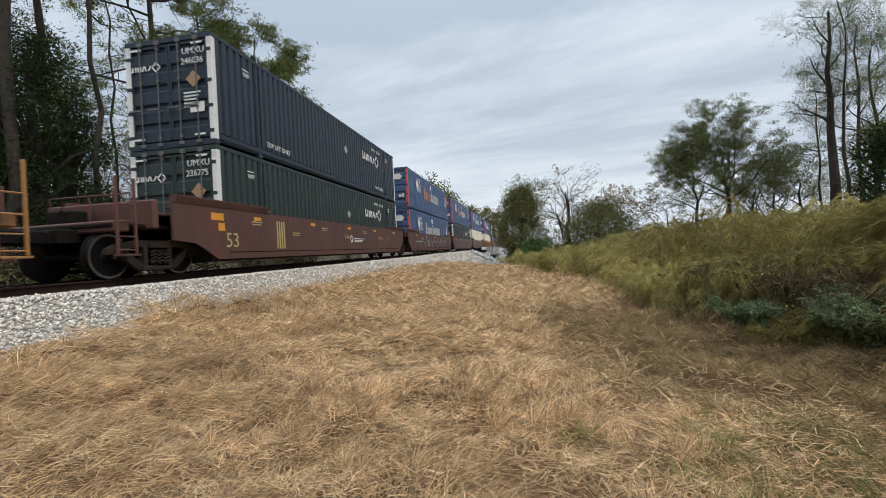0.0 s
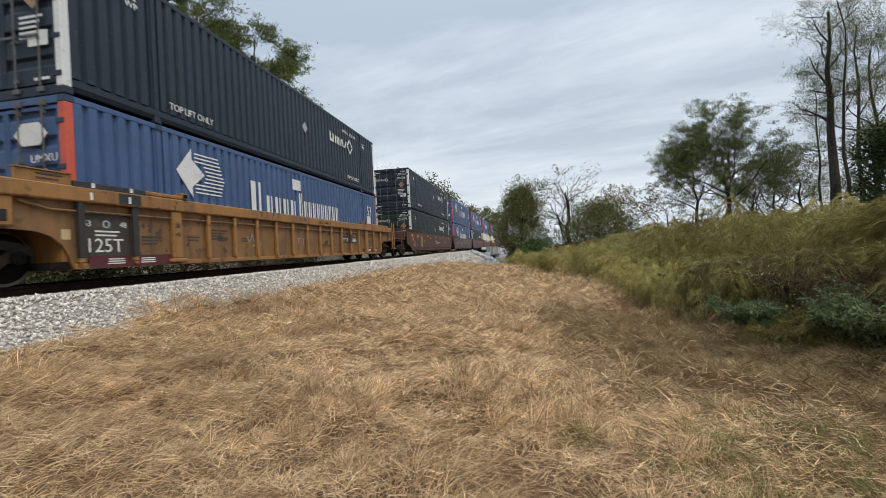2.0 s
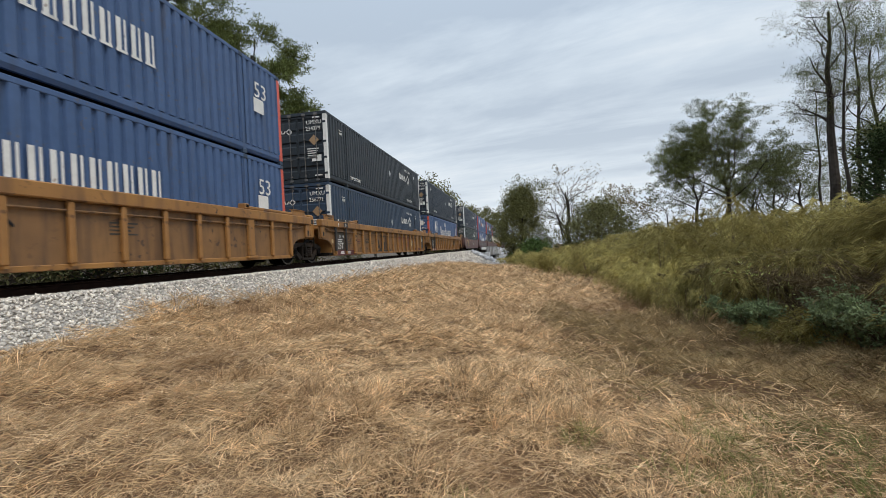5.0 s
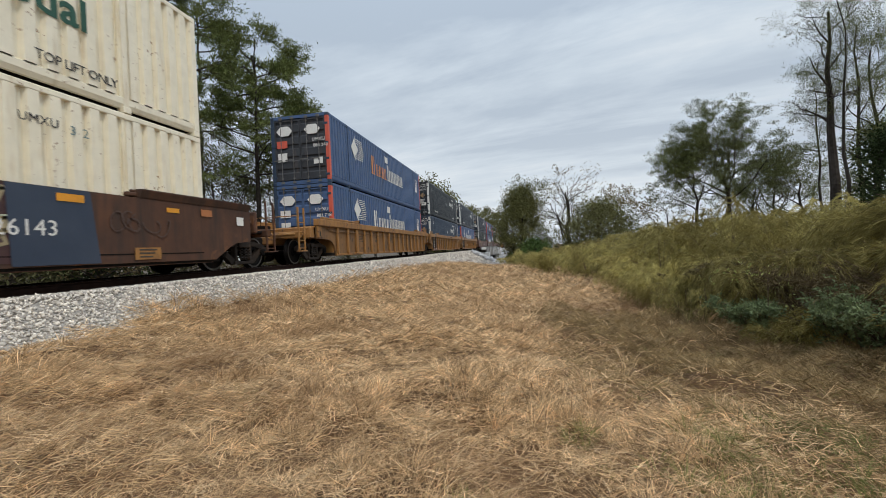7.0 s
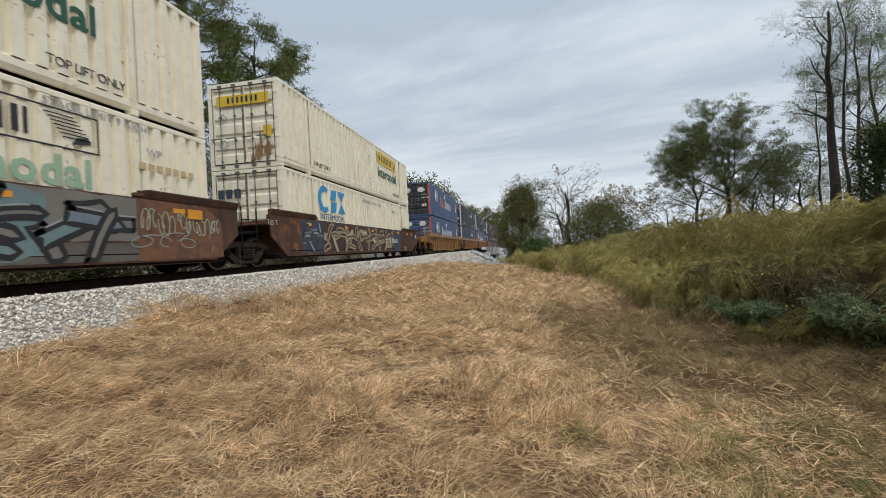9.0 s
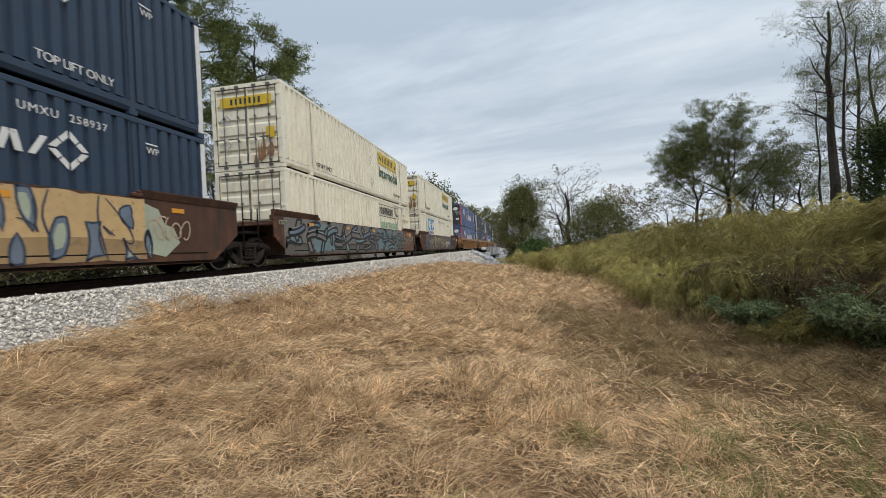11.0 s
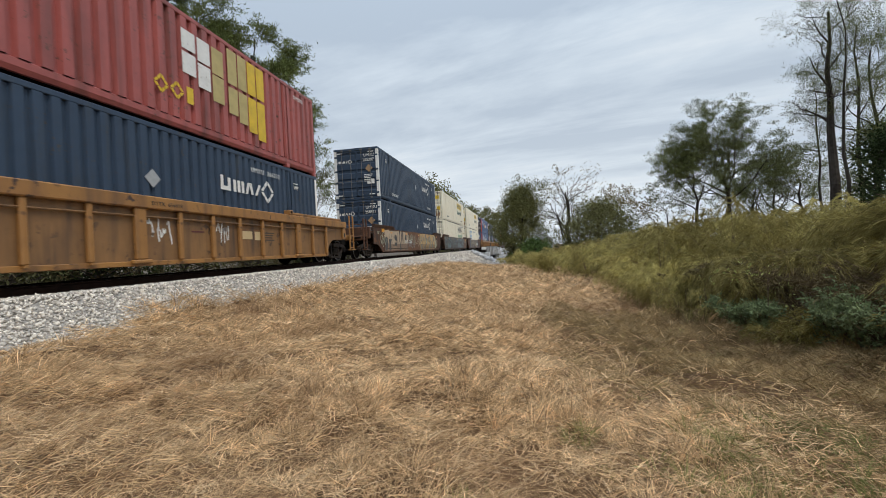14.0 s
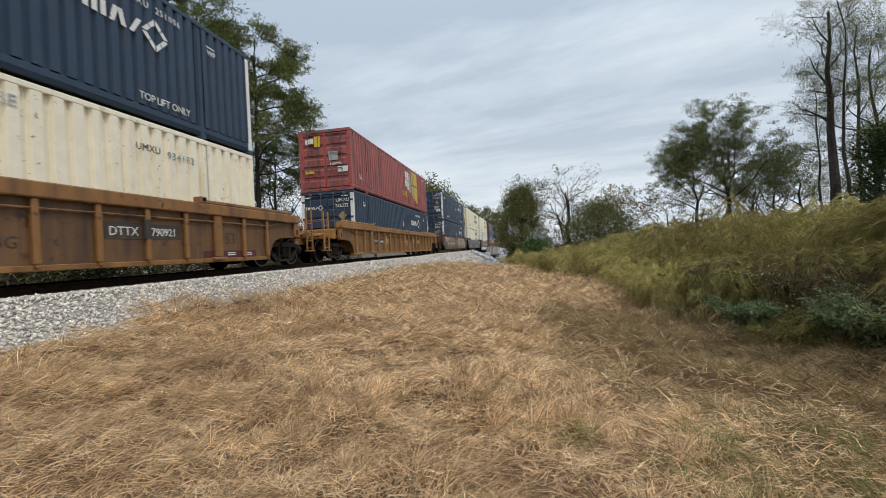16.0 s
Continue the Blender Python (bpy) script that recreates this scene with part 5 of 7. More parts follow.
def broadleaf(name, at, height, radius, spread, leaf, label, seed, per=14, size=0.16, sd=0.28, depth=3, bole=0.3, limbs=7, lean=(0, 0), bark="bark", category="tree", flat_low=0.5, up=0.05, wob=0.015):
    rng = np.random.default_rng(seed)
    t = thing(name, at, label, category)
    g, tips = G(), []
    top = np.array([lean[0] * height, lean[1] * height, height * 0.8])
    n = 8
    trunk = [top * (i / n) ** 1.0 + np.append(rng.normal(size=2) * wob * height * (i > 0), 0) for i in range(n + 1)]
    trunk[0][2] -= 0.3
    g.tube(trunk, [radius * (1 - 0.8 * i / n) * (1.25 if i == 0 else 1) for i in range(n + 1)], 9, cap=False)
    for k in range(limbs):
        f = bole + (1 - bole) * (k + 0.5 * rng.random()) / limbs
        i = min(int(f * n), n - 1)
        p = trunk[i] + (trunk[i + 1] - trunk[i]) * (f * n - i)
        a = k * 2.4 + rng.random()
        rise = 0.25 + 0.9 * f
        d = np.array([math.cos(a), math.sin(a), rise])
        reach = spread * (1.1 - flat_low * abs(f - 0.45) * 1.6)
        grow(g, p, d / np.linalg.norm(d), max(reach, 0.25 * spread), radius * 0.55 * (1.15 - f), depth - 1, rng, tips, up=up)
    part("trunk", g, M[bark], t)
    if per and tips:
        P, D = cloud_leaves(tips, per, sd, rng)
        leaves_part("crown", P, D, size * rng.uniform(0.6, 1.3, len(P)), size * 0.55, M[leaf], t, rng, "")
    return t


def pine(name, at, height, radius, bole, spread, label, seed, clump=14, leaf="needle", lean=0.02, tuft=0.22, limbs=16, taper=0.75):
    """A tall pine: a bare bole, long limbs above it and tufts of needles at their ends."""
    rng = np.random.default_rng(seed)
    t = thing(name, at, label, "tree")
    g, tips = G(), []
    n = 12
    la = rng.random() * TAU
    trunk = [np.array([math.cos(la) * lean * height * (i / n), math.sin(la) * lean * height * (i / n), height * i / n]) + np.append(rng.normal(size=2) * 0.006 * height * (i > 0), 0) for i in range(n + 1)]
    trunk[0][2] -= 0.3
    g.tube(trunk, [radius * (1 - 0.75 * i / n) for i in range(n + 1)], 10, cap=False)
    for k in range(limbs):
        f = bole + (1 - bole) * (k / limbs) ** 0.9
        i = min(int(f * n), n - 1)
        p = trunk[i] + (trunk[i + 1] - trunk[i]) * (f * n - i)
        a = k * 2.4 + rng.random() * 0.8
        d = np.array([math.cos(a), math.sin(a), 0.10 + 0.3 * (f - bole)])
        grow(g, p, d / np.linalg.norm(d), spread * (1.05 - taper * (f - bole) / (1 - bole)) * rng.uniform(0.7, 1.15), radius * 0.3, 2, rng, tips, wander=0.15, up=0.015, kids=(3, 5), spread=0.85, shrink=0.5, start=0.4)
    part("trunk", g, M["bark"], t)
    T = np.array([q[0] for q in tips])
    D = np.array([q[1] for q in tips])
    D /= np.linalg.norm(D, axis=1)[:, None]
    P = np.repeat(T, clump, 0) + rng.normal(size=(len(T) * clump, 3)) * np.array([0.17, 0.17, 0.09])
    E = np.repeat(D, clump, 0) * 0.5 + rng.normal(size=(len(T) * clump, 3)) * 0.75
    needles_part("needles", P, E, tuft * rng.uniform(0.6, 1.3, len(P)), 0.05, M[leaf], t, rng)
    return t


def evergreen(name, at, height, width, leaf, label, seed, n=9000, size=0.22, category="tree", low=0.05, bark="bark", wdt=0.35, inner=0.35, base=0.65):
    """A dense, leafy tree or bush: limbs inside, leaves in drooping sprays on an uneven outline."""
    rng = np.random.default_rng(seed)
    t = thing(name, at, label, category)
    g = G()
    g.tube([(0, 0, -0.3), (0.02 * height, 0, height * 0.5), (0, 0.02 * height, height * 0.95)], [0.03 * height, 0.02 * height, 0.005 * height], 8, cap=False)
    m = 130
    z = height * (low + (1 - low) * rng.random(m) ** 0.8)
    f = z / height
    prof = width * 0.5 * np.interp(f, [0, 0.15, 0.4, 0.7, 0.9, 1.0], [base, base + 0.25, 1.0, 0.78, 0.45, 0.12])
    a = rng.random(m) * TAU
    r = prof * (inner + (1 - inner) * rng.random(m) ** 0.6) * (0.8 + 0.45 * rng.random(m))
    C = np.stack([r * np.cos(a), r * np.sin(a), z], -1)
    for c in C[::4]:
        g.tube([(0, 0, max(0.1, c[2] * 0.7)), tuple(c * np.array([0.6, 0.6, 0.92])), tuple(c)], [0.012 * height, 0.008 * height, 0.003 * height], 4, cap=False)
    part("trunk", g, M[bark], t)
    k = n // m
    sd = width * 0.075 * (0.6 + 0.9 * rng.random(m))
    off = rng.normal(size=(m, k, 3)) * sd[:, None, None] * np.array([1, 1, 0.75])
    P = (C[:, None] + off).reshape(-1, 3)
    D = (off + rng.normal(size=off.shape) * sd[:, None, None] + np.array([0, 0, -0.35]) * sd[:, None, None]).reshape(-1, 3)
    leaves_part("crown", P, D, size * rng.uniform(0.5, 1.3, len(P)), size * wdt, M[leaf], t, rng)
    return t


def shrub(at, height, width, leaf, label, seed, stems=20, sprays=14, hairs=22, size=0.09, wdt=0.06, droop=1.0, reach=0.30, bare=0.2, name="shrub", spread=0.22):
    """A feathery shrub: arching stems from one foot, each hung with sprays of thin drooping leaves."""
    rng = np.random.default_rng(seed)
    t = thing(name, at, label, "shrub", "brush along the meadow")
    g = G()
    PP, DD = [], []
    # the stems gather into a few billowing heads
    heads = [(rng.random() * TAU, rng.random() ** 0.6, rng.uniform(0.72, 1.0)) for k in range(6)]
    for s in range(stems):
        ha, hl, hh = heads[s % 6]
        a, lean = ha + rng.normal() * 0.28, min(1.0, abs(hl + rng.normal() * 0.1))
        h = height * hh * rng.uniform(0.85, 1.05) * (1 - 0.15 * lean)
        r = width * 0.5 * lean * rng.uniform(0.8, 1.2)
        foot = np.array([math.cos(a), math.sin(a), 0]) * r * 0.3
        k = 6
        u = np.linspace(0, 1, k)
        X = np.stack([foot[0] + math.cos(a) * r * u ** 1.6, foot[1] + math.sin(a) * r * u ** 1.6, h * (np.sin(u * 1.6) - droop * 0.3 * np.maximum(u - 0.55, 0) ** 1.5 * lean) - 0.08], -1)
        X[1:] += rng.normal(size=(k - 1, 3)) * 0.03
        g.tube(X, [0.007 * (1 - 0.8 * q) for q in u], 3, cap=False)
        # sprays leave the stem, rise a little and hang over
        q = bare + (1 - bare) * rng.random(sprays) ** 0.75
        i = np.minimum((q * (k - 1)).astype(int), k - 2)
        p0 = X[i] + (X[i + 1] - X[i]) * (q * (k - 1) - i)[:, None]
        b = a + rng.normal(size=sprays) * 1.3
        rise = rng.uniform(0.1, 0.9, sprays)
        d = np.stack([np.cos(b), np.sin(b), rise], -1)
        L = reach * rng.uniform(0.6, 1.25, sprays) * (1.15 - 0.5 * q)
        w = rng.random((sprays, hairs))[:, :, None]
        drop = np.array([0, 0, -1.0]) * droop
        P = p0[:, None] + d[:, None] * L[:, None, None] * w + drop * L[:, None, None] * w ** 2 * 1.1
        T = d[:, None] + drop * 2.2 * w
        T = T / np.linalg.norm(T, axis=2)[:, :, None]
        PP.append((P + rng.normal(size=P.shape) * 0.012).reshape(-1, 3))
        DD.append((T + rng.normal(size=T.shape) * spread * 1.6).reshape(-1, 3))
    part("brushwood", g, M["twig"], t)["kind"] = "stuff"
    P, D = np.concatenate(PP), np.concatenate(DD)
    if wdt < 0.2:
        needles_part("foliage", P, D, size * rng.uniform(0.6, 1.5, len(P)), size * wdt * 1.4, M[leaf], t, rng)
    else:
        leaves_part("foliage", P, D, size * rng.uniform(0.6, 1.4, len(P)), size * wdt, M[leaf], t, rng)
    return t


def gz(x, y):
    return float(ground_z(x, y))


def on_ground(x, y, rz=0.0):
    return pose(x, y, gz(x, y), 0, 0, rz)


def away(px, depth):
    """A spot at that depth along the view, px being metres to the right at 1 m of depth."""
    m = VIEW.to_3x3()
    v = m @ Vector((px * depth, 0, -depth))
    return EYE[0] + v.x, EYE[1] + v.y


def plant(fn, px, depth, *args, **kw):
    x, y = away(px, depth)
    return fn(*args[:1], on_ground(x, y, kw.pop("rz", 0.0)), *args[1:], **kw)


def woods():
    # beyond the train
    pb = "tall pine with a bare grey trunk behind the track"
    plant(pine, -0.975, 13.5, "pine_tree", 24, 0.20, 0.5, 3.5, pb, 1)
    plant(pine, -0.885, 18.0, "pine_tree", 26, 0.20, 0.45, 3.5, pb, 2)
    plant(pine, -0.80, 17.0, "pine_tree", 23, 0.13, 0.5, 3.2, "slender leaning pine behind the track", 3, lean=0.05)
    plant(pine, -0.655, 22.0, "pine_tree", 22, 0.22, 0.40, 5.2, "tall pine with long limbs and needle tufts", 7, limbs=18, clump=40, taper=0.5)
    plant(pine, -0.735, 26.0, "pine_tree", 24, 0.10, 0.5, 3.0, "thin pine behind the track", 8)
    plant(pine, -0.425, 26.0, "pine_tree", 13.6, 0.18, 0.42, 4.0, "pine with spreading tufts behind the track", 9, limbs=28, clump=48, taper=0.4)
    plant(pine, -0.55, 30.0, "pine_tree", 19, 0.18, 0.45, 4.5, "pine with spreading tufts behind the track", 10, limbs=15, clump=40)
    for i, (px, d, h, w) in enumerate(((-0.93, 15, 9.5, 4.6), (-0.855, 19, 9, 3.8), (-1.02, 17, 12, 5.5), (-1.1, 14, 8, 5))):
        plant(evergreen, px, d, "evergreen_tree", h, w, "cedar", "dense dark evergreen tree behind the track", 20 + i, n=(26000, 22000, 18000, 8000)[i], size=(0.15, 0.15, 0.16, 0.18)[i], wdt=0.28, inner=0.5)
    for i, (px, d, h, sp, lf) in enumerate(((-0.38, 32, 12.5, 4.0, "duskleaf"), (-0.30, 35, 10.8, 2.8, "duskleaf"), (-0.60, 34, 11, 4.0, "rustleaf"), (-0.52, 30, 9, 3.5, "duskleaf"), (-0.70, 27, 9.5, 3.6, "duskleaf"), (-0.46, 28, 7, 3.2, "duskleaf"),
                                           (-0.76, 32, 10, 3.4, "rustleaf"), (-0.66, 36, 13, 3.6, "duskleaf"))):
        plant(broadleaf, px, d, "oak_tree", h, 0.16, sp, lf, "leafy olive-brown tree with bare twigs behind the track", 40 + i, per=9, size=0.13, sd=0.24, bole=0.2, limbs=13)
    plant(broadleaf, -0.16, 62, "bare_tree", 16, 0.2, 5.0, "rustleaf", "nearly bare tree behind the track", 50, per=1, size=0.2, sd=0.2, bole=0.35, limbs=9)
    for i, (px, d, h) in enumerate(((-0.035, 75, 14.5), (0.01, 90, 14), (0.04, 105, 13.5), (0.075, 125, 13), (0.1, 150, 13.0), (0.12, 180, 12), (-0.06, 66, 12))):
        plant(broadleaf, px, d, "oak_tree", h, 0.25, 5.5, "farleaf", "leafy tree in the far row behind the train", 60 + i, per=14, size=0.42, sd=0.5, bole=0.1, limbs=10)
    # beyond the meadow
    plant(evergreen, 0.184, 52, "evergreen_tree", 9.7, 6.1, "farleaf", "dense dark olive tree hung with vines", 80, n=24000, size=0.28, inner=0.45, base=0.22)
    plant(broadleaf, 0.205, 58, "oak_tree", 12.4, 0.16, 3.4, "farleaf", "thin pale-leaved tree behind a dense one", 87, per=6, size=0.2, sd=0.25, bole=0.4, limbs=9)
    plant(evergreen, 0.212, 47, "vine_thicket", 3.4, 4.2, "ivy", "bright green vine thicket at the foot of a tree", 81, n=6000, size=0.30, category="thicket")
    plant(broadleaf, 0.288, 48, "bare_tree", 10.5, 0.34, 4.2, "rustleaf", "nearly bare tree with thin upright branches", 82, per=2, size=0.17, sd=0.1, bole=0.22, limbs=9, up=0.12)
    plant(evergreen, 0.36, 45, "evergreen_tree", 6.2, 8.4, "farleaf", "wide olive green tree beyond the brush", 83, n=18000, size=0.26)
    plant(broadleaf, 0.41, 48, "autumn_tree", 8.0, 0.14, 3.0, "rustleaf", "thin tree with rusty autumn leaves", 84, per=9, size=0.19, sd=0.2, bole=0.3, limbs=9)
    plant(broadleaf, 0.66, 40, "oak_tree", 12.0, 0.30, 4.8, "oakleaf", "round-crowned oak with dark green leaves", 85, per=66, size=0.105, sd=0.2, bole=0.5, limbs=17)
    plant(broadleaf, 0.585, 41, "oak_tree", 10.6, 0.22, 3.9, "oakleaf", "leafy oak leaning against its taller neighbour", 88, per=55, size=0.10, sd=0.2, bole=0.5, limbs=13)
    plant(broadleaf, 0.52, 42, "bare_tree", 6.0, 0.14, 3.0, "oakleaf", "small tree with arching bare limbs", 86, per=2, size=0.2, sd=0.15, bole=0.15, limbs=7)
    for i, (px, d, h, lf) in enumerate(((0.77, 42, 9.5, "oakleaf"), (0.83, 38, 8.5, "oakleaf"), (0.72, 44, 9.5, "oakleaf"))):
        plant(broadleaf, px, d, "oak_tree", h, 0.2, 3.2, lf, "leafy tree in the wood beyond the brush", 90 + i, per=24, size=0.12, sd=0.22, bole=0.38, limbs=10)
    for i, (px, d, h, r, sp, bo) in enumerate(((0.912, 28, 18.5, 0.34, 2.2, 0.5), (0.942, 27, 19, 0.13, 1.7, 0.45), (0.972, 31, 19.5, 0.18, 2.2, 0.5), (1.005, 29, 16, 0.20, 2.8, 0.35), (0.875, 34, 16.5, 0.12, 1.8, 0.55))):
        plant(broadleaf, px, d, "gum_tree", h, r, sp, "oakleaf", "tall thin-leaved tree beyond the brush", 100 + i, per=(10, 24, 22, 30, 10)[i], size=0.08, sd=0.17, bole=bo, limbs=9, flat_low=0.1, wob=0.006)
    plant(evergreen, 1.01, 28, "evergreen_tree", 7.5, 4.4, "oakleaf", "dark leafy tree beyond the brush", 110, n=6000, size=0.22)
    plant(evergreen, 1.06, 24, "evergreen_tree", 6.5, 4.0, "cedar", "dark evergreen tree beyond the brush", 111, n=9000, size=0.22)


woods()


def far_buildings():
    x, y = away(0.415, 44)
    s = thing("open_shed", on_ground(x, y, -80), "small open shed with a pale metal roof edge beyond the brush", "shed")
    part("roof", G().box(-1.3, 1.3, -1.0, 1.0, 1.55, 1.68, 0.02), M["shed"], s, "pale metal roof")
    for px_ in (-1.2, 1.2):
        for py_ in (-0.9, 0.9):
            part("post", G().box(px_ - 0.06, px_ + 0.06, py_ - 0.06, py_ + 0.06, -0.3, 1.549), M["bark"], s)
    x, y = away(0.36, 44)
    t = thing("water_tank", on_ground(x, y), "small white plastic water tank beyond the brush", "tank")
    part("body", G().tube([(0, 0, 0), (0, 0, 0.06), (0, 0, 1.15), (0, 0, 1.3)], [0.5, 0.56, 0.56, 0.3], 20), M["white"], t)
    part("lid", G().tube([(0, 0, 1.302), (0, 0, 1.36)], 0.18, 14), M["white"], t)
    x, y = away(0.232, 75)
    t = thing("board_shed", on_ground(x, y, 10), "tall weathered grey board shed among the trees", "shed")
    part("wall", G().box(-1.5, 1.5, -1.2, 1.2, -0.4, 5.2, 0.02), M["shed"], t)
    part("roof", G().add([(-1.7, -1.4, 5.2), (1.7, -1.4, 5.2), (1.7, 1.4, 5.2), (-1.7, 1.4, 5.2), (-1.7, 0, 6.0), (1.7, 0, 6.0)], [(0, 1, 5, 4), (2, 3, 4, 5), (0, 4, 3), (1, 2, 5), (0, 3, 2, 1)]), M["shed"], t)


far_buildings()


BANK_X, BANK_Y = [3, 4.5, 6.7, 9.8, 14, 25, 34], [-12.6, -12.2, -11.7, -11.3, -10.3, -7.6, -6.4]


def brush():
    """The bank of feathery shrubs along the meadow."""
    rng = np.random.default_rng(77)
    k = 0
    lab = "olive-gold feathery shrub on the bank beside the meadow"
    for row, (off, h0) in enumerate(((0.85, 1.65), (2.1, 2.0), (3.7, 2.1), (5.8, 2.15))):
        x = 3.6 + row * 0.5
        while x < 36:
            y = np.interp(x, BANK_X, BANK_Y) - off * (1 + 0.02 * x) + rng.normal() * 0.25
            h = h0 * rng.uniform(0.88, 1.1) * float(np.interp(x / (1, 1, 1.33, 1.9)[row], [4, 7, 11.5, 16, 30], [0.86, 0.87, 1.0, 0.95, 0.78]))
            far = x > 12
            lf = "brushdark" if rng.random() < (0.3 if row < 2 else 0.2) else "brush"
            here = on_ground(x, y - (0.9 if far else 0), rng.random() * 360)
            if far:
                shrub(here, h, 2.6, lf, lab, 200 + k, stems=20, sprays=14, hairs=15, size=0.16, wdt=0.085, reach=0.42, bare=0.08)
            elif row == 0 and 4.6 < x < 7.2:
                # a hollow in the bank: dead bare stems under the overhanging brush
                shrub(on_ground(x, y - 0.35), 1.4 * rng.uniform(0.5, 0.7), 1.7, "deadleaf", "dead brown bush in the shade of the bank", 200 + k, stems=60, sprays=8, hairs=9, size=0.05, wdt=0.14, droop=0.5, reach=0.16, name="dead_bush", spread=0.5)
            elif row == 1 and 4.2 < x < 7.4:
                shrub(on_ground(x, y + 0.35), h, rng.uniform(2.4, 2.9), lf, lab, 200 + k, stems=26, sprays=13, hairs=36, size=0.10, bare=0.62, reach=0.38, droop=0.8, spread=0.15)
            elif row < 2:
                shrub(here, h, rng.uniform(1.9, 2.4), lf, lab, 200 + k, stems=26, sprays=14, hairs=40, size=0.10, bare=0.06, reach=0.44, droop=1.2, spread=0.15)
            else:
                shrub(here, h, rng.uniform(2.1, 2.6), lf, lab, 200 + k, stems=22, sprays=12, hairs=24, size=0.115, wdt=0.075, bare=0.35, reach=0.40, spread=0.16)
            k += 1
            x += (1.4 if not far else 2.3) * rng.uniform(0.8, 1.2)
    for i, (x, y, h) in enumerate(((4.0, -12.5, 1.2), (3.7, -12.2, 0.9))):
        shrub(on_ground(x, y), h, 1.5, "brushdark", "dull low shrub at the foot of the bank", 320 + i, stems=34, sprays=14, hairs=16, size=0.07, wdt=0.1, droop=0.7, bare=0.08)
    for i, (x, y, h, w) in enumerate(((7.0, -12.0, 0.75, 0.75), (6.65, -12.05, 0.62, 0.65), (5.55, -12.3, 0.78, 0.8), (5.15, -12.45, 0.85, 0.85), (4.8, -12.6, 0.8, 0.8))):
        shrub(on_ground(x, y), h, w, "bluegreen", "low blue-green leafy weed clump at the foot of the bank", 300 + i, stems=34, sprays=9, hairs=9, size=0.05, wdt=0.42, droop=0.15, reach=0.13, name="weed_clump", bare=0.15, spread=0.5)
    for i, (x, y) in enumerate(((6.1, -12.25), (5.9, -12.5), (6.3, -12.6))):
        shrub(on_ground(x, y), 0.6, 1.0, "brushdark", "dull low shrub at the foot of the bank", 330 + i, stems=20, sprays=12, hairs=14, size=0.07, wdt=0.1, droop=0.8, bare=0.05)
    for i, (x, y, h) in enumerate(((8.0, -11.9, 1.15), (8.7, -11.8, 1.0), (9.4, -11.8, 1.1), (8.9, -12.3, 1.3), (10.3, -11.8, 1.1))):
        shrub(on_ground(x, y), h, 1.5, "brush", lab, 340 + i, stems=20, sprays=18, hairs=24, size=0.085, droop=1.3, bare=0.03, reach=0.34)
    # more dead bushes, added at the back to keep the hollow dark
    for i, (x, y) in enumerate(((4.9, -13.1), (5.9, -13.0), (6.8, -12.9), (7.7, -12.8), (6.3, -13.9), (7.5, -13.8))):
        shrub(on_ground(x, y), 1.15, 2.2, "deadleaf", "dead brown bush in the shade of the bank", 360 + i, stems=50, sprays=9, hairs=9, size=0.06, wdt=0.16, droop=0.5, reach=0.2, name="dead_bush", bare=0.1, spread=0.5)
    # a bleached dead stick leaning out of the brush
    s = thing("dead_stick", on_ground(7.35, -11.8), "bleached dead stick leaning out of the brush", "stick")
    part("stick", G().tube([(0.1, 0.0, -0.05), (0.04, -0.12, 0.3), (-0.04, -0.3, 0.62)], [0.009, 0.008, 0.004], 6), M["driedstick"], s)
    # a vine with bright leaves trailing over the brush
    v = thing("vine", pose(6.5, -12.1, -0.25), "trailing vine with sparse bright yellow-green leaves on the brush", "vine", "")
    r = np.random.default_rng(9)
    g, P = G(), []
    for k in range(6):
        p = np.array([r.normal() * 0.35, r.normal() * 0.3, r.uniform(-0.1, 0.2)])
        pts = limb_path(p * 0.8, (r.normal(), r.normal(), -0.4), 0.5, 6, r, 0.4, -0.05)
        g.tube(pts, 0.003, 3, cap=False)
        P += [q + r.normal(size=3) * 0.04 for q in pts for w in range(2)]
    g.tube([(0, -0.05, -1.1), (0.05, 0, -0.5), (0, 0, 0.1)], 0.006, 4, cap=False)
    part("stem", g, M["twig"], v)
    leaves_part("foliage", np.array(P), r.normal(size=(len(P), 3)) + np.array([0, 0, -0.3]), 0.042 * r.uniform(0.6, 1.4, len(P)), 0.028, M["vineleaf"], v, r)


brush()


def undergrowth():
    """Low dark bushes under the trees beyond the track."""
    rng = np.random.default_rng(5)
    x = 3.0
    k = 0
    while x < 75:
        y = 5.0 + 2.0 * rng.random() + x * 0.02
        leaf = ("cedar", "duskleaf", "deadleaf", "duskleaf", "deadleaf")[k % 5]
        evergreen("bush", on_ground(x, y), rng.uniform(1.6, 2.6), 3.4, leaf, "low dark leafy bush beyond the track", 400 + k, n=1900, size=0.17, category="shrub")
        k += 1
        x += 2.4 if x < 30 else 4.5


undergrowth()


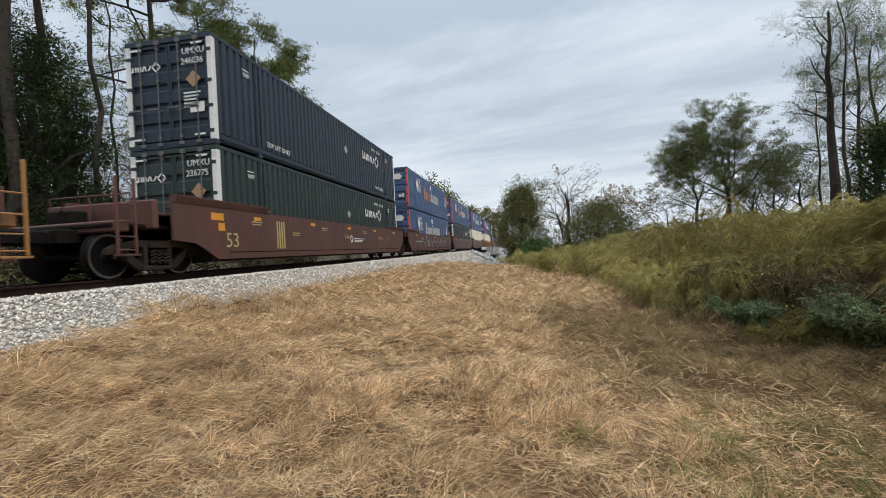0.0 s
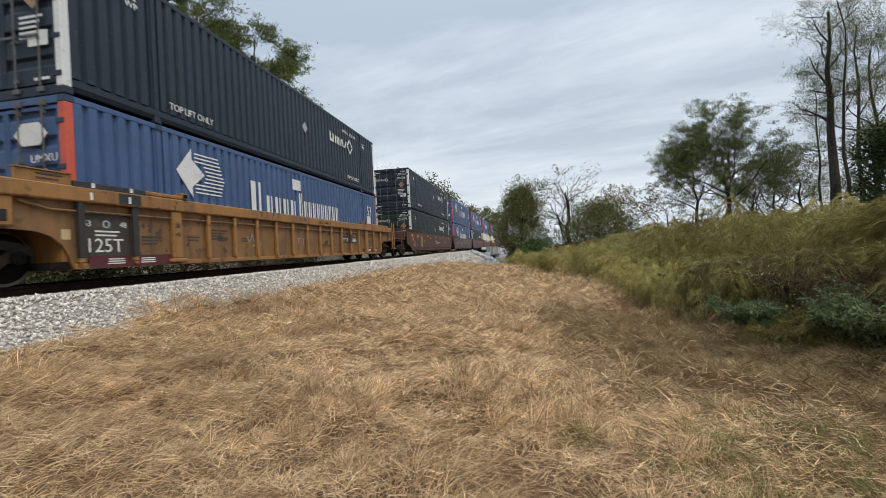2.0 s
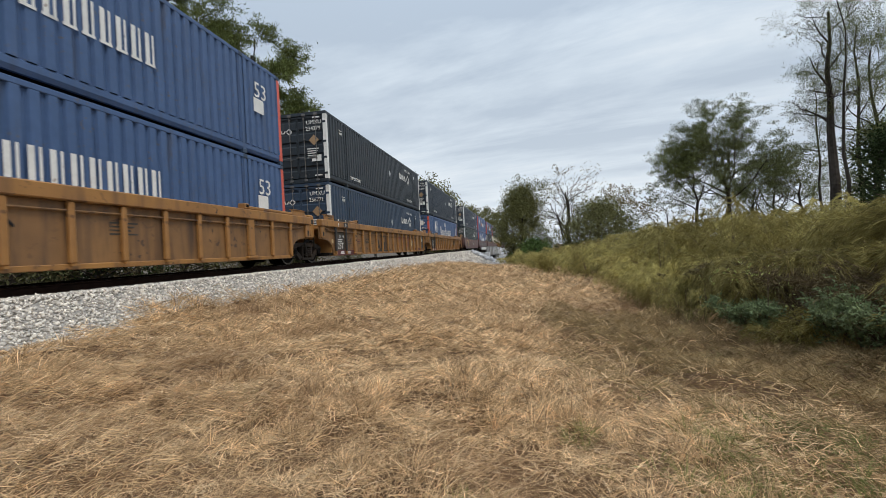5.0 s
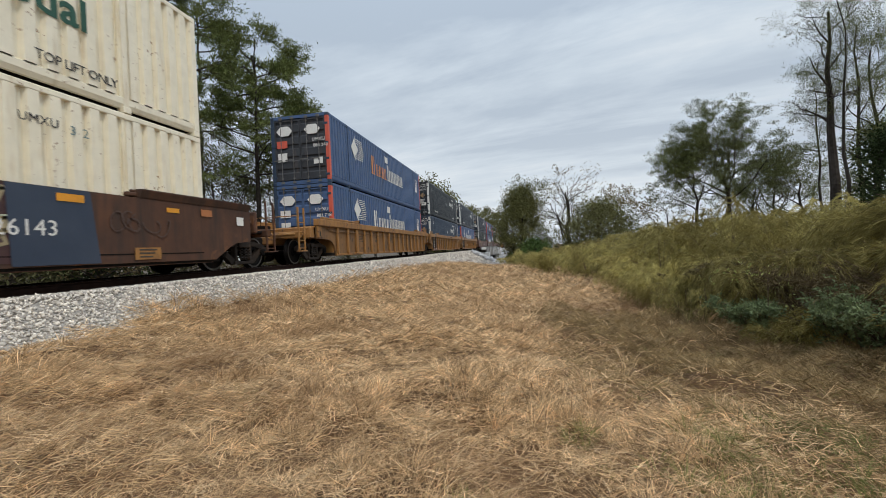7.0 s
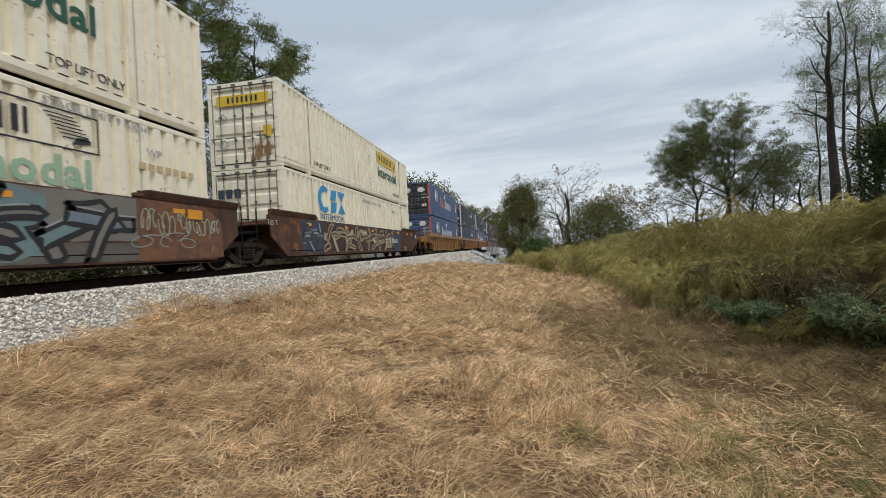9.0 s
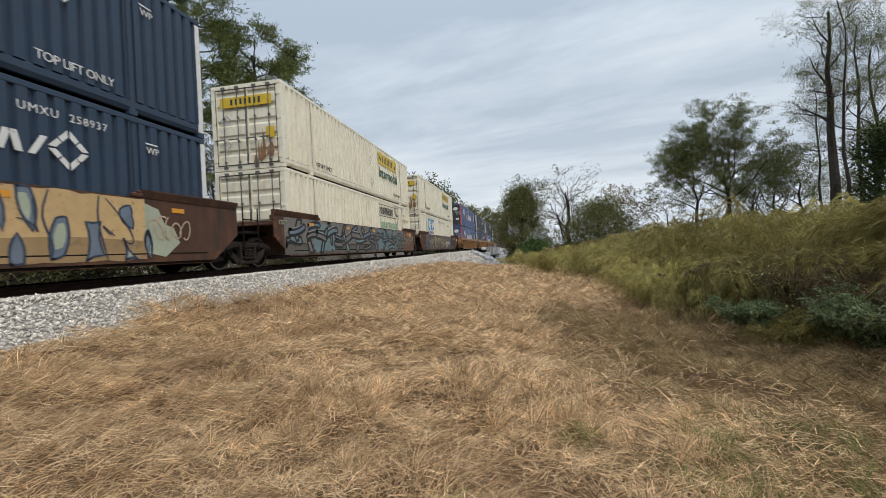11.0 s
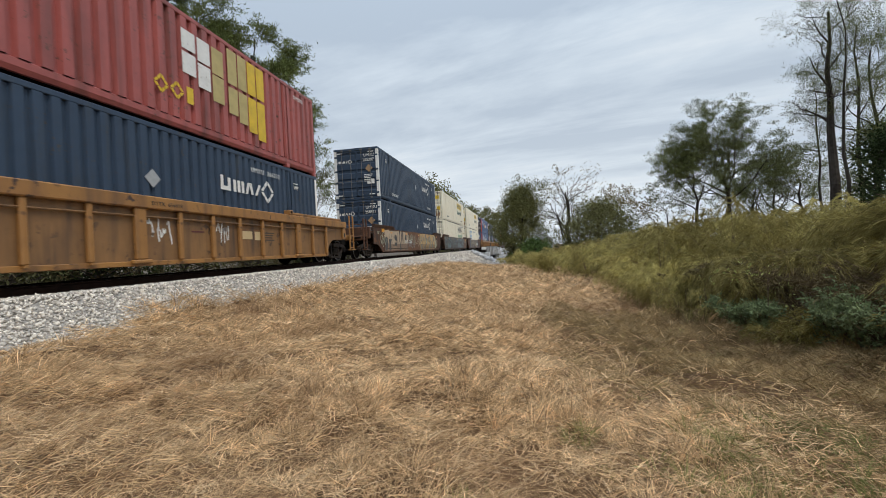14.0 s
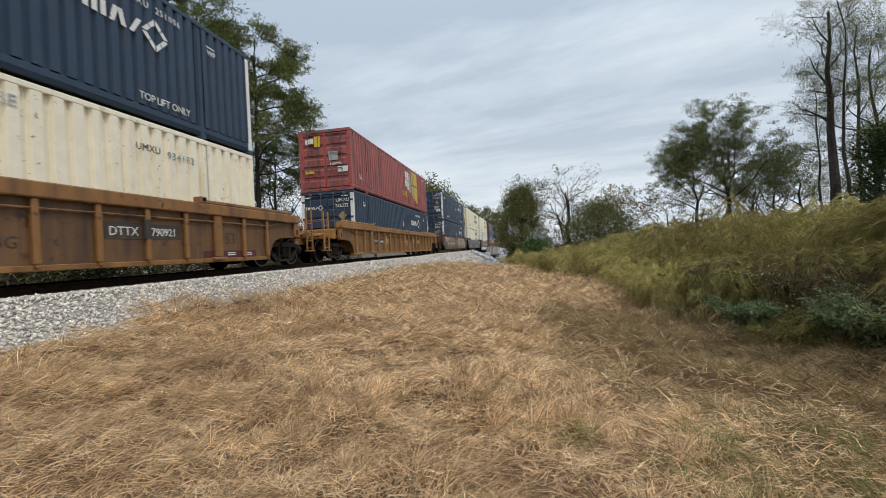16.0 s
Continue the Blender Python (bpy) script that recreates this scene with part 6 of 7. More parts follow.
def grass():
    """Long dry grass: a combed mat of fallen stalks, tufts standing out of it, a coarser sward far off."""
    rng = np.random.default_rng(31)
    V, Q, T = [], [], []

    def blades(x, y, a, tilt, L, width, z_up, sag):
        """Bent blades: foot, heading, lean from upright, length."""
        n = len(x)
        t1, t2 = np.clip(tilt, 0.03, 1.55), np.clip(tilt + sag, 0.05, 1.72)
        d1 = np.stack([np.cos(a) * np.sin(t1), np.sin(a) * np.sin(t1), np.cos(t1)], -1)
        b = a + rng.normal(size=n) * 0.35
        d2 = np.stack([np.cos(b) * np.sin(t2), np.sin(b) * np.sin(t2), np.cos(t2)], -1)
        s = np.stack([-np.sin(a), np.cos(a), 0 * a], -1)
        th = rng.random(n)[:, None] * TAU
        s = s * np.cos(th) + np.cross(d1, s) * np.sin(th)
        w = (width * rng.uniform(0.55, 1.4, n))[:, None]
        p0 = np.stack([x, y, ground_z(x, y) + z_up], -1)
        p1 = p0 + d1 * (L * 0.5)[:, None]
        p2 = p1 + d2 * (L * 0.5)[:, None]
        k = 5 * sum(len(q) for q in Q)
        V.append(np.stack([p0 - s * w, p0 + s * w, p1 - s * w * 0.85, p1 + s * w * 0.85, p2], 1).reshape(-1, 3))
        i = k + 5 * np.arange(n)[:, None]
        Q.append(i + np.array([0, 1, 3, 2]))
        T.append(i + np.array([2, 3, 4]))

    def spots(n, x0, x1, keep=None, front=True):
        x = x0 + (x1 - x0) * rng.random(n)
        lo = np.interp(x, [0, 4.5, 6.7, 9.8, 14, 25, 40], [-13.2, -12.8, -12.3, -12.3, -12.6, -11.0, -9.4])
        hi = meadow_edge(x) + rng.normal(size=n) * 0.12
        y = hi + (lo - hi) * rng.random(n)
        ok = ((x - 0.15 * (y + 8.9)) > 1.2) == front
        if keep is not None:
            ok &= keep(x, y)
        return x[ok], y[ok]

    def flow(x, y):
        """The heading in which the stalks have been laid."""
        return 1.9 * wave(x, y, 0.55, 7) + 1.3 * wave(x, y, 1.5, 8) + 0.7 * wave(x, y, 3.3, 2)

    def heap(x, y):
        """Thickness of the mat: swaths and hollows."""
        return 0.03 + 0.05 * (0.5 + 0.5 * wave(x, y, 1.4, 5)) + 0.085 * np.maximum(0, wave(x, y, 3.1, 11)) + 0.06 * np.maximum(0, wave(x, y, 6.3, 16))

    def mat_of(n, x0, x1, length, width, lie=1.36, keep=None, front=True, stray=0.55, loft=1.0):
        x, y = spots(n, x0, x1, keep, front)
        k = len(x)
        a = flow(x, y) + rng.normal(size=k) * stray + math.pi * (rng.random(k) < 0.3)
        blades(x, y, a, lie + rng.normal(size=k) * 0.16, length * rng.uniform(0.35, 1.3, k), width, heap(x, y) * loft * rng.random(k) ** 0.5, 0.12 + 0.2 * rng.random(k))

    def tufts(n, x0, x1, per, length, width, keep=None, lean=0.45, size=0.05):
        x, y = spots(n, x0, x1, keep)
        k = len(x)
        big = 0.55 + 0.8 * rng.random(k) ** 2
        m = np.repeat(np.arange(k), np.maximum(3, (per * big * rng.uniform(0.5, 1.2, k)).astype(int)))
        h = (flow(x, y) + rng.normal(size=k) * 0.8)[m]
        r = rng.random(len(m)) ** 0.6
        a = rng.random(len(m)) * TAU
        vx, vy = np.cos(a) * r * 0.75 + np.cos(h) * lean, np.sin(a) * r * 0.75 + np.sin(h) * lean
        tilt = np.hypot(vx, vy) * 1.05
        blades(x[m] + np.cos(a) * size * r, y[m] + np.sin(a) * size * r, np.arctan2(vy, vx), tilt, length * big[m] * rng.uniform(0.45, 1.2, len(m)), width, 0.02, 0.25 + 0.55 * rng.random(len(m)))

    def finish(name, material, label, category):
        me = raw_mesh(name, np.concatenate(V), np.concatenate(Q), material, np.concatenate(T))
        tagged(new(name, me), label, category, kind="stuff")
        V.clear(), Q.clear(), T.clear()

    foot = lambda x, y: (y < ridge_line(x) + 0.38 + 0.25 * wave(x, y, 1.9, 3)) & (x > 2.8) & (x < 9)
    verge = lambda x, y: (y < ridge_line(x) + 1.35 + 0.35 * wave(x, y, 1.6, 21)) & (x > 2.2) & (x < 8) & (y < -9.3)
    thin = lambda x, y: np.where(foot(x, y), rng.random(len(x)) < 0.12, np.where(verge(x, y), rng.random(len(x)) < 0.38, True))
    open_mat = lambda x, y: ~verge(x, y)
    mat_of(72000, 1.2, 3.8, 0.165, 0.0019, 1.2, thin, stray=1.9)
    mat_of(72000, 3.4, 7.0, 0.17, 0.0026, 1.2, thin, stray=1.8)
    mat_of(42000, 6.0, 13.0, 0.25, 0.0050, 1.15, thin, stray=1.8)
    mat_of(22000, 11.0, 24.0, 0.38, 0.0105, 1.15, stray=1.2)
    mat_of(16000, 22.0, 46.0, 0.40, 0.015, 1.05, stray=1.3)
    mat_of(14000, -4.5, 2.2, 0.30, 0.0050, front=False, stray=1.1)
    knot = lambda x, y: thin(x, y) & (wave(x, y, 2.3, 4) + 0.7 * wave(x, y, 0.9, 6) > 0.1)
    tufts(1500, 1.2, 4.0, 24, 0.25, 0.0021, knot)
    tufts(2200, 3.5, 8.0, 20, 0.28, 0.0032, knot)
    tufts(2300, 7.0, 15.0, 14, 0.34, 0.0056, knot, size=0.09)
    tufts(2300, 13.0, 32.0, 10, 0.38, 0.0095, knot, size=0.16)
    finish("dry_grass", M["straw"], "long matted straw-coloured dry grass on the meadow", "grass")
    # a few long bleached stalks thrown over the mat
    mat_of(9000, 1.3, 5.0, 0.16, 0.0015, 1.38, open_mat, stray=1.4, loft=1.3)
    mat_of(6000, 4.5, 11.0, 0.21, 0.0028, 1.36, open_mat, stray=1.4, loft=1.3)
    finish("straw_stalks", M["stalk"], "long bleached straw stalks lying over the dry grass", "grass")
    green_at = ((2.9, -9.9, 0.12), (3.25, -10.06, 0.16), (3.1, -10.5, 0.12), (3.5, -10.7, 0.08), (2.6, -10.2, 0.08), (2.4, -8.75, 0.05), (2.45, -8.45, 0.03), (3.3, -9.25, 0.03), (4.55, -9.95, 0.07), (3.9, -6.1, 0.03), (2.9, -9.3, 0.03), (3.6, -11.0, 0.12), (2.7, -10.7, 0.16), (3.3, -10.35, 0.12), (2.45, -10.45, 0.1))
    green = lambda x, y: sum(np.exp(-((x - a) ** 2 + (y - b) ** 2) / s) for a, b, s in green_at) * (0.75 + 0.5 * wave(x, y, 4.0, 12)) > 0.45 + 0.55 * rng.random(len(x))
    tufts(9000, 1.2, 6.0, 20, 0.17, 0.0019, green, lean=0.3)
    tufts(1500, 2.4, 8.0, 12, 0.13, 0.0018, lambda x, y: verge(x, y) & (wave(x, y, 1.7, 9) > -0.1), lean=0.3)
    finish("green_grass", M["grass"], "sparse green grass tufts among the straw", "grass")
    mat_of(170000, 2.8, 9.0, 0.11, 0.0025, 0.95, foot, stray=2.6, loft=1.5)
    mat_of(75000, 2.0, 8.0, 0.14, 0.0025, 1.1, verge, stray=2.6, loft=1.2)
    tufts(2400, 2.8, 9.0, 14, 0.18, 0.0027, foot, lean=0.5)
    finish("dead_weeds", M["deadweed"], "tangled grey-brown dead weeds at the foot of the bank", "weeds")


grass()


# ---- markings on the cars ----
def on_car(x, z, dy=0.0):
    return pose(x, -YS - 0.004 - dy, z, 90, 0, 0)


def ribbon(pts, w, even=False):
    """A brush stroke of width w along points, one flat strip."""
    P = np.array(pts, float)
    d = np.gradient(P, axis=0)
    n = np.stack([-d[:, 1], d[:, 0]], -1) / np.maximum(np.linalg.norm(d, axis=1), 1e-6)[:, None]
    ww = w * 0.5 * (np.ones(len(P)) if even else 0.6 + 0.4 * np.sin(np.linspace(0.3, 2.9, len(P))))[:, None]
    A, B = P + n * ww, P - n * ww
    k = len(P)
    return G().add([(x, y, 0.002) for x, y in A] + [(x, y, 0.002) for x, y in B], [(i, i + 1, i + 1 + k, i + k) for i in range(k - 1)])


def curl(rng, x, z, w, h, k=4):
    """A free hand stroke inside a box."""
    C = np.stack([x + w * rng.random(k), z + h * rng.random(k)], -1)
    t = np.linspace(0, 1, 14)
    out = np.zeros((14, 2))
    for i in range(k):
        out += math.comb(k - 1, i) * (t ** i * (1 - t) ** (k - 1 - i))[:, None] * C[i]
    return out


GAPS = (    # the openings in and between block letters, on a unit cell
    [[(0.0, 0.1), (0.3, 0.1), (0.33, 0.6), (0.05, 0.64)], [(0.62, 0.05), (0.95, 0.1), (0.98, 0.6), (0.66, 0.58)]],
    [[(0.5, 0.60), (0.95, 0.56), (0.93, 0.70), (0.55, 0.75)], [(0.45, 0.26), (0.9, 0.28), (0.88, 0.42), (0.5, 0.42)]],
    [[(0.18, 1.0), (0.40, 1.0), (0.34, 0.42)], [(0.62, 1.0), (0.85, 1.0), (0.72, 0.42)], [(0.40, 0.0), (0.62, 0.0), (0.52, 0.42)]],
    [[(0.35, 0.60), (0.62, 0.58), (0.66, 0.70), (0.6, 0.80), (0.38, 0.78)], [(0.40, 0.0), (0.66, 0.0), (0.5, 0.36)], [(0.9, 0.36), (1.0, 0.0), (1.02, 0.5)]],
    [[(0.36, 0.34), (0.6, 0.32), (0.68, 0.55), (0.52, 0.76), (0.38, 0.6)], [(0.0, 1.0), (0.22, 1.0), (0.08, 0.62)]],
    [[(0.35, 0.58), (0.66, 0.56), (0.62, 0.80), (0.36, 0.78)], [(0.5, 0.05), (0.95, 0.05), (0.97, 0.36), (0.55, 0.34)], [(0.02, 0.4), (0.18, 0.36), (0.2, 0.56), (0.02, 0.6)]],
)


def block_letters(car, x, x0, x1, cells, upper, lower, gap, inset, line, lw, seed, z0=0.34, z1=1.585, glint=None):
    """A sprayed piece: a coat in two tones, block letters told by their openings, hand-drawn outlines."""
    rng = np.random.default_rng(seed)
    n, h, step = 26, z1 - z0, (x1 - x0) / len(cells)
    X = np.linspace(x0, x1, n + 1)
    cut = z0 + h * (0.34 + 0.02 * np.sin(X * 2.1))
    for name, lo, hi, m in (("spray_coat", cut, z1 - 0.04 * h * rng.random(n + 1), upper), ("spray_coat", z0 + 0.03 * h * rng.random(n + 1), cut, lower)):
        g = G().add([(X[i], lo[i], 0.001) for i in range(n + 1)] + [(X[i], hi[i], 0.001) for i in range(n + 1)], [(i, i + 1, i + n + 2, i + n + 1) for i in range(n)])
        part(name, g, M[m], car, "sprayed coat", on_car(x, 0))
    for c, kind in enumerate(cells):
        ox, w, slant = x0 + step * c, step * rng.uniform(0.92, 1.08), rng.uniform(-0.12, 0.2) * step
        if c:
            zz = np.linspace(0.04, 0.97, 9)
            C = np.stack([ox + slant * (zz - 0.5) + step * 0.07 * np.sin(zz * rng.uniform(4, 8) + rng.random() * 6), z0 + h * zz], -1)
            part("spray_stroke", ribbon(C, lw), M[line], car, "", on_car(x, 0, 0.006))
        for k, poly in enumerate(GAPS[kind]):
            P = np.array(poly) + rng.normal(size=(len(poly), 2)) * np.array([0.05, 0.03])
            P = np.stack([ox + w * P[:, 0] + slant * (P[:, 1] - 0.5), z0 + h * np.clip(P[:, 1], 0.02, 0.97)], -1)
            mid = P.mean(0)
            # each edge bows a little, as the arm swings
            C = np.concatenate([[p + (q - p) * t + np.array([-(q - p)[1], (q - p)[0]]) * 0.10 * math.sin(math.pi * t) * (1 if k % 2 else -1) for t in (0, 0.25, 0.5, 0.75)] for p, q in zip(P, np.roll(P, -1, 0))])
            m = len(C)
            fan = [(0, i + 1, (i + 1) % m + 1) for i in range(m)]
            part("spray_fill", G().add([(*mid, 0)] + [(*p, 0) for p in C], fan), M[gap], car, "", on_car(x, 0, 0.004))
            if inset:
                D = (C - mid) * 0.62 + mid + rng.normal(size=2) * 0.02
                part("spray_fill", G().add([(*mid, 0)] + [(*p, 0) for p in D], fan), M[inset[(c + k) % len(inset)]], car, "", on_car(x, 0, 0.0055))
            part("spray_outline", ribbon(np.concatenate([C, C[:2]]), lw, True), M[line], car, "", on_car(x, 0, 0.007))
            if glint:
                part("spray_highlight", ribbon((C[: m // 2] - mid) * 1.15 + mid, lw * 0.5), M[glint], car, "", on_car(x, 0, 0.009))
    for k in range(len(cells)):
        C = curl(rng, x0 + step * k, z0 + 0.05 * h, step * 1.3, h * 0.9, 4)
        part("spray_line", ribbon(C, lw * 0.7), M[line], car, "", on_car(x, 0, 0.011))


def wild_style(car, x, x0, x1, z0, z1, n, fills, line, lw, seed, size=1.0, glint=None, dy=0.004):
    """A tangle of sprayed bars and arrows, bent, outlined and laid over one another."""
    rng = np.random.default_rng(seed)
    h = z1 - z0
    for i in range(n):
        cx = x0 + (x1 - x0) * (i + 0.5 + 0.5 * rng.normal()) / n
        cz = z0 + h * (0.22, 0.5, 0.78, 0.62)[i % 4] + 0.06 * h * rng.normal()
        L, T = size * h * rng.uniform(0.5, 1.1), size * h * rng.uniform(0.13, 0.24)
        ang = math.radians((4, -8, 58, 3, -62, 12)[i % 6] + 9 * rng.normal())
        t = np.linspace(-0.5, 0.5, 7)
        sag = rng.uniform(-0.35, 0.35) * L
        top = np.stack([L * t, T * 0.5 * (1 + 0.5 * t) + sag * (t * t - 0.12)], -1)
        low = np.stack([L * t[::-1], -T * 0.5 * (1 - 0.4 * t[::-1]) + sag * (t[::-1] ** 2 - 0.12)], -1)
        tip, nick = np.array([[L * 0.5 + T * rng.uniform(0.2, 0.8), sag * 0.13]]), np.array([[-L * 0.5 + T * rng.uniform(-0.3, 0.4), sag * 0.13]])
        C = np.concatenate([top, tip, low, nick])
        C = np.stack([C[:, 0] * math.cos(ang) - C[:, 1] * math.sin(ang), C[:, 0] * math.sin(ang) + C[:, 1] * math.cos(ang)], -1) + [cx, cz]
        C[:, 0] = np.clip(C[:, 0], x0, x1)
        C[:, 1] = np.clip(C[:, 1], z0, z1)
        mid, m, off = C.mean(0), len(C), dy + 0.0012 * (i % 5)
        part("spray_fill", G().add([(*mid, 0)] + [(*p, 0) for p in C], [(0, k + 1, (k + 1) % m + 1) for k in range(m)]), M[fills[i % len(fills)]], car, "", on_car(x, 0, off + 0.002))
        part("spray_outline", ribbon(np.concatenate([C, C[:2]]), lw, True), M[line], car, "", on_car(x, 0, off + 0.0004))
        if glint and i % 2:
            part("spray_highlight", ribbon((top @ np.array([[math.cos(ang), math.sin(ang)], [-math.sin(ang), math.cos(ang)]]))[1:-1] * 1.0 + [cx, cz + lw * 0.4], lw * 0.35), M[glint], car, "", on_car(x, 0, off + 0.0006))


def coat(car, x, x0, x1, z0, z1, colour, seed, rough=0.06, dy=0.0):
    """A sprayed ground coat with an uneven edge."""
    rng = np.random.default_rng(seed)
    n = max(4, int((x1 - x0) * 4))
    X = np.linspace(x0, x1, n + 1)
    lo, hi = z0 + rough * rng.random(n + 1), z1 - rough * rng.random(n + 1)
    g = G().add([(X[i], lo[i], 0.001) for i in range(n + 1)] + [(X[i], hi[i], 0.001) for i in range(n + 1)], [(i, i + 1, i + n + 2, i + n + 1) for i in range(n)])
    part("spray_coat", g, M[colour], car, "sprayed coat", on_car(x, 0, dy))


def throw_lines(car, x, x0, x1, z0, z1, colour, seed, n, width=0.03):
    """Loose looping lines over bare paint."""
    rng = np.random.default_rng(seed)
    for i in range(n):
        w, h = (x1 - x0) / n * 1.8, z1 - z0
        a = np.linspace(0, rng.uniform(3.5, 8.0), 22)
        r = np.linspace(1.0, rng.uniform(0.15, 0.7), 22)
        C = np.stack([x0 + (x1 - x0) * (i + 0.5) / n + w * 0.42 * r * np.cos(a + i) + w * 0.06 * a * rng.choice((-1, 1)), z0 + h * 0.5 + h * rng.uniform(0.28, 0.48) * r * np.sin(a * rng.uniform(0.8, 1.3) + i)], -1)
        part("tag_stroke", ribbon(C, width, True), M[colour], car, "", on_car(x, 0, 0.013 + 0.0006 * (i % 7)))


def tag_marks(car, x, x0, z0, w, h, colour, seed, n=4, width=0.035, dy=0.004):
    rng = np.random.default_rng(seed)
    for i in range(n):
        C = curl(rng, x0 + w * i / n, z0, w / n * 1.5, h, 6)
        part("tag_stroke", ribbon(C, width), M[colour], car, "", on_car(x, 0, dy + 0.0006 * i))


def stencil(car, x, z, text, size, colour="white", plate=None, wide=1.0, dy=0.0):
    if plate:
        part("stencil_panel", flat(rect(-0.08, -0.07, plate, size + 0.08)), M["plate"], car, "black stencil panel", on_car(x, z, dy))
        dy += 0.005
    lettering(text, size, M[colour], car, on_car(x, z, dy), wide=wide)


def fine_print(car, x, z, rows, w, colour="plate", dy=0.0):
    part("fine_print", flat(*[rect(0, -0.07 * i, w * (1 - 0.13 * (i % 3)), 0.032) for i in range(rows)]), M[colour], car, "", on_car(x, z, dy))


def load_panel(car, x):
    """The black load panel over the articulation, with its painted posts and chord."""
    part("end_panel", flat(rect(0, 0, 0.96, 0.80)), M["plate"], car, "black stencil panel", on_car(x + 0.09, 0.44))
    stencil(car, x + 0.13, 0.52, "125T", 0.36, "white", dy=0.005)
    lettering("53", 0.15, M["white"], car, on_car(x + 0.12, 0.98, 0.005))
    lettering("48", 0.15, M["white"], car, on_car(x + 0.82, 0.98, 0.005))
    part("stencil_ring", flat(*[[(0.075 * math.cos(k * TAU / 12) * u, 0.075 * math.sin(k * TAU / 12) * u) for k, u in ((q, 1), (q + 1, 1), (q + 1, 0.6), (q, 0.6))] for q in range(12)]), M["alu"], car, "faded stencil ring", on_car(x + 0.55, 1.03, 0.005))
    fine_print(car, x + 0.33, 0.88, 2, 0.48, "white", 0.005)
    for px_ in (0.03, 1.09):
        part("painted_post", G().box(px_ - 0.06, px_ + 0.06, -YS - 0.104, -YS - 0.03, BOT + 0.12, CHORD - 0.004), M["chordblack"], car, "black-painted post", pose(x, 0, 0))
    part("painted_chord", G().box(-0.10, 1.34, -YS - 0.120, -YS - 0.02, 1.62, 1.74, 0.01).box(0.72, 1.2, -YS - 0.135, -YS - 0.11, CHORD + 0.03, 1.61), M["chordblack"], car, "black-painted chord", pose(x, 0, 0))
    for px_ in (0.16, 0.92):
        part("stripe", flat(rect(0, 0, 0.05, 0.13)), M["white"], car, "white mark", pose(x + px_, -YS - 0.137, 1.43, 90, 0, 0))
        part("stripe", flat(rect(0, 0, 0.06, 0.08)), M["white"], car, "white mark", pose(x + px_ + 0.05, -YS - 0.122, 1.65, 90, 0, 0))
    part("patch", flat(rect(0, 0, 2.1, 0.16)), M["maroon"], car, "maroon patch", pose(x + 0.18, -YS - 0.034, 0.24, 90, 0, 0))
    part("patch", flat(rect(0, 0, 2.0, 0.12)), M["maroon"], car, "maroon patch", on_car(x + 0.20, 0.335, 0.005))
    for px_ in (0.52, 1.22):
        part("stripe", flat(rect(0, 0, 0.36, 0.02), rect(0.01, 0.04, 0.34, 0.02), rect(0.02, 0.08, 0.32, 0.02)), M["white"], car, "white stripes", pose(x + px_, -YS - 0.040, 0.30, 90, 0, 0))
    for k, tx in enumerate(("20", "40")):
        lettering(tx, 0.14, M["plate"], car, pose(x + 2.07, -YS - 0.104, 1.02 - 0.19 * k, 90, 0, 0))
    part("patch", flat(rect(0, 0, 0.15, 0.17)), M["gtan"], car, "pale notice patch", on_car(x - 0.25, 0.74))
    fine_print(car, x - 0.65, 1.76, 3, 0.4, "plate", 0.073)
    fine_print(car, x + 1.3, 0.8, 3, 0.5)
    for px_ in (2.5, 3.5, 4.45):
        fine_print(car, x + px_, 0.82, 2, 0.4)


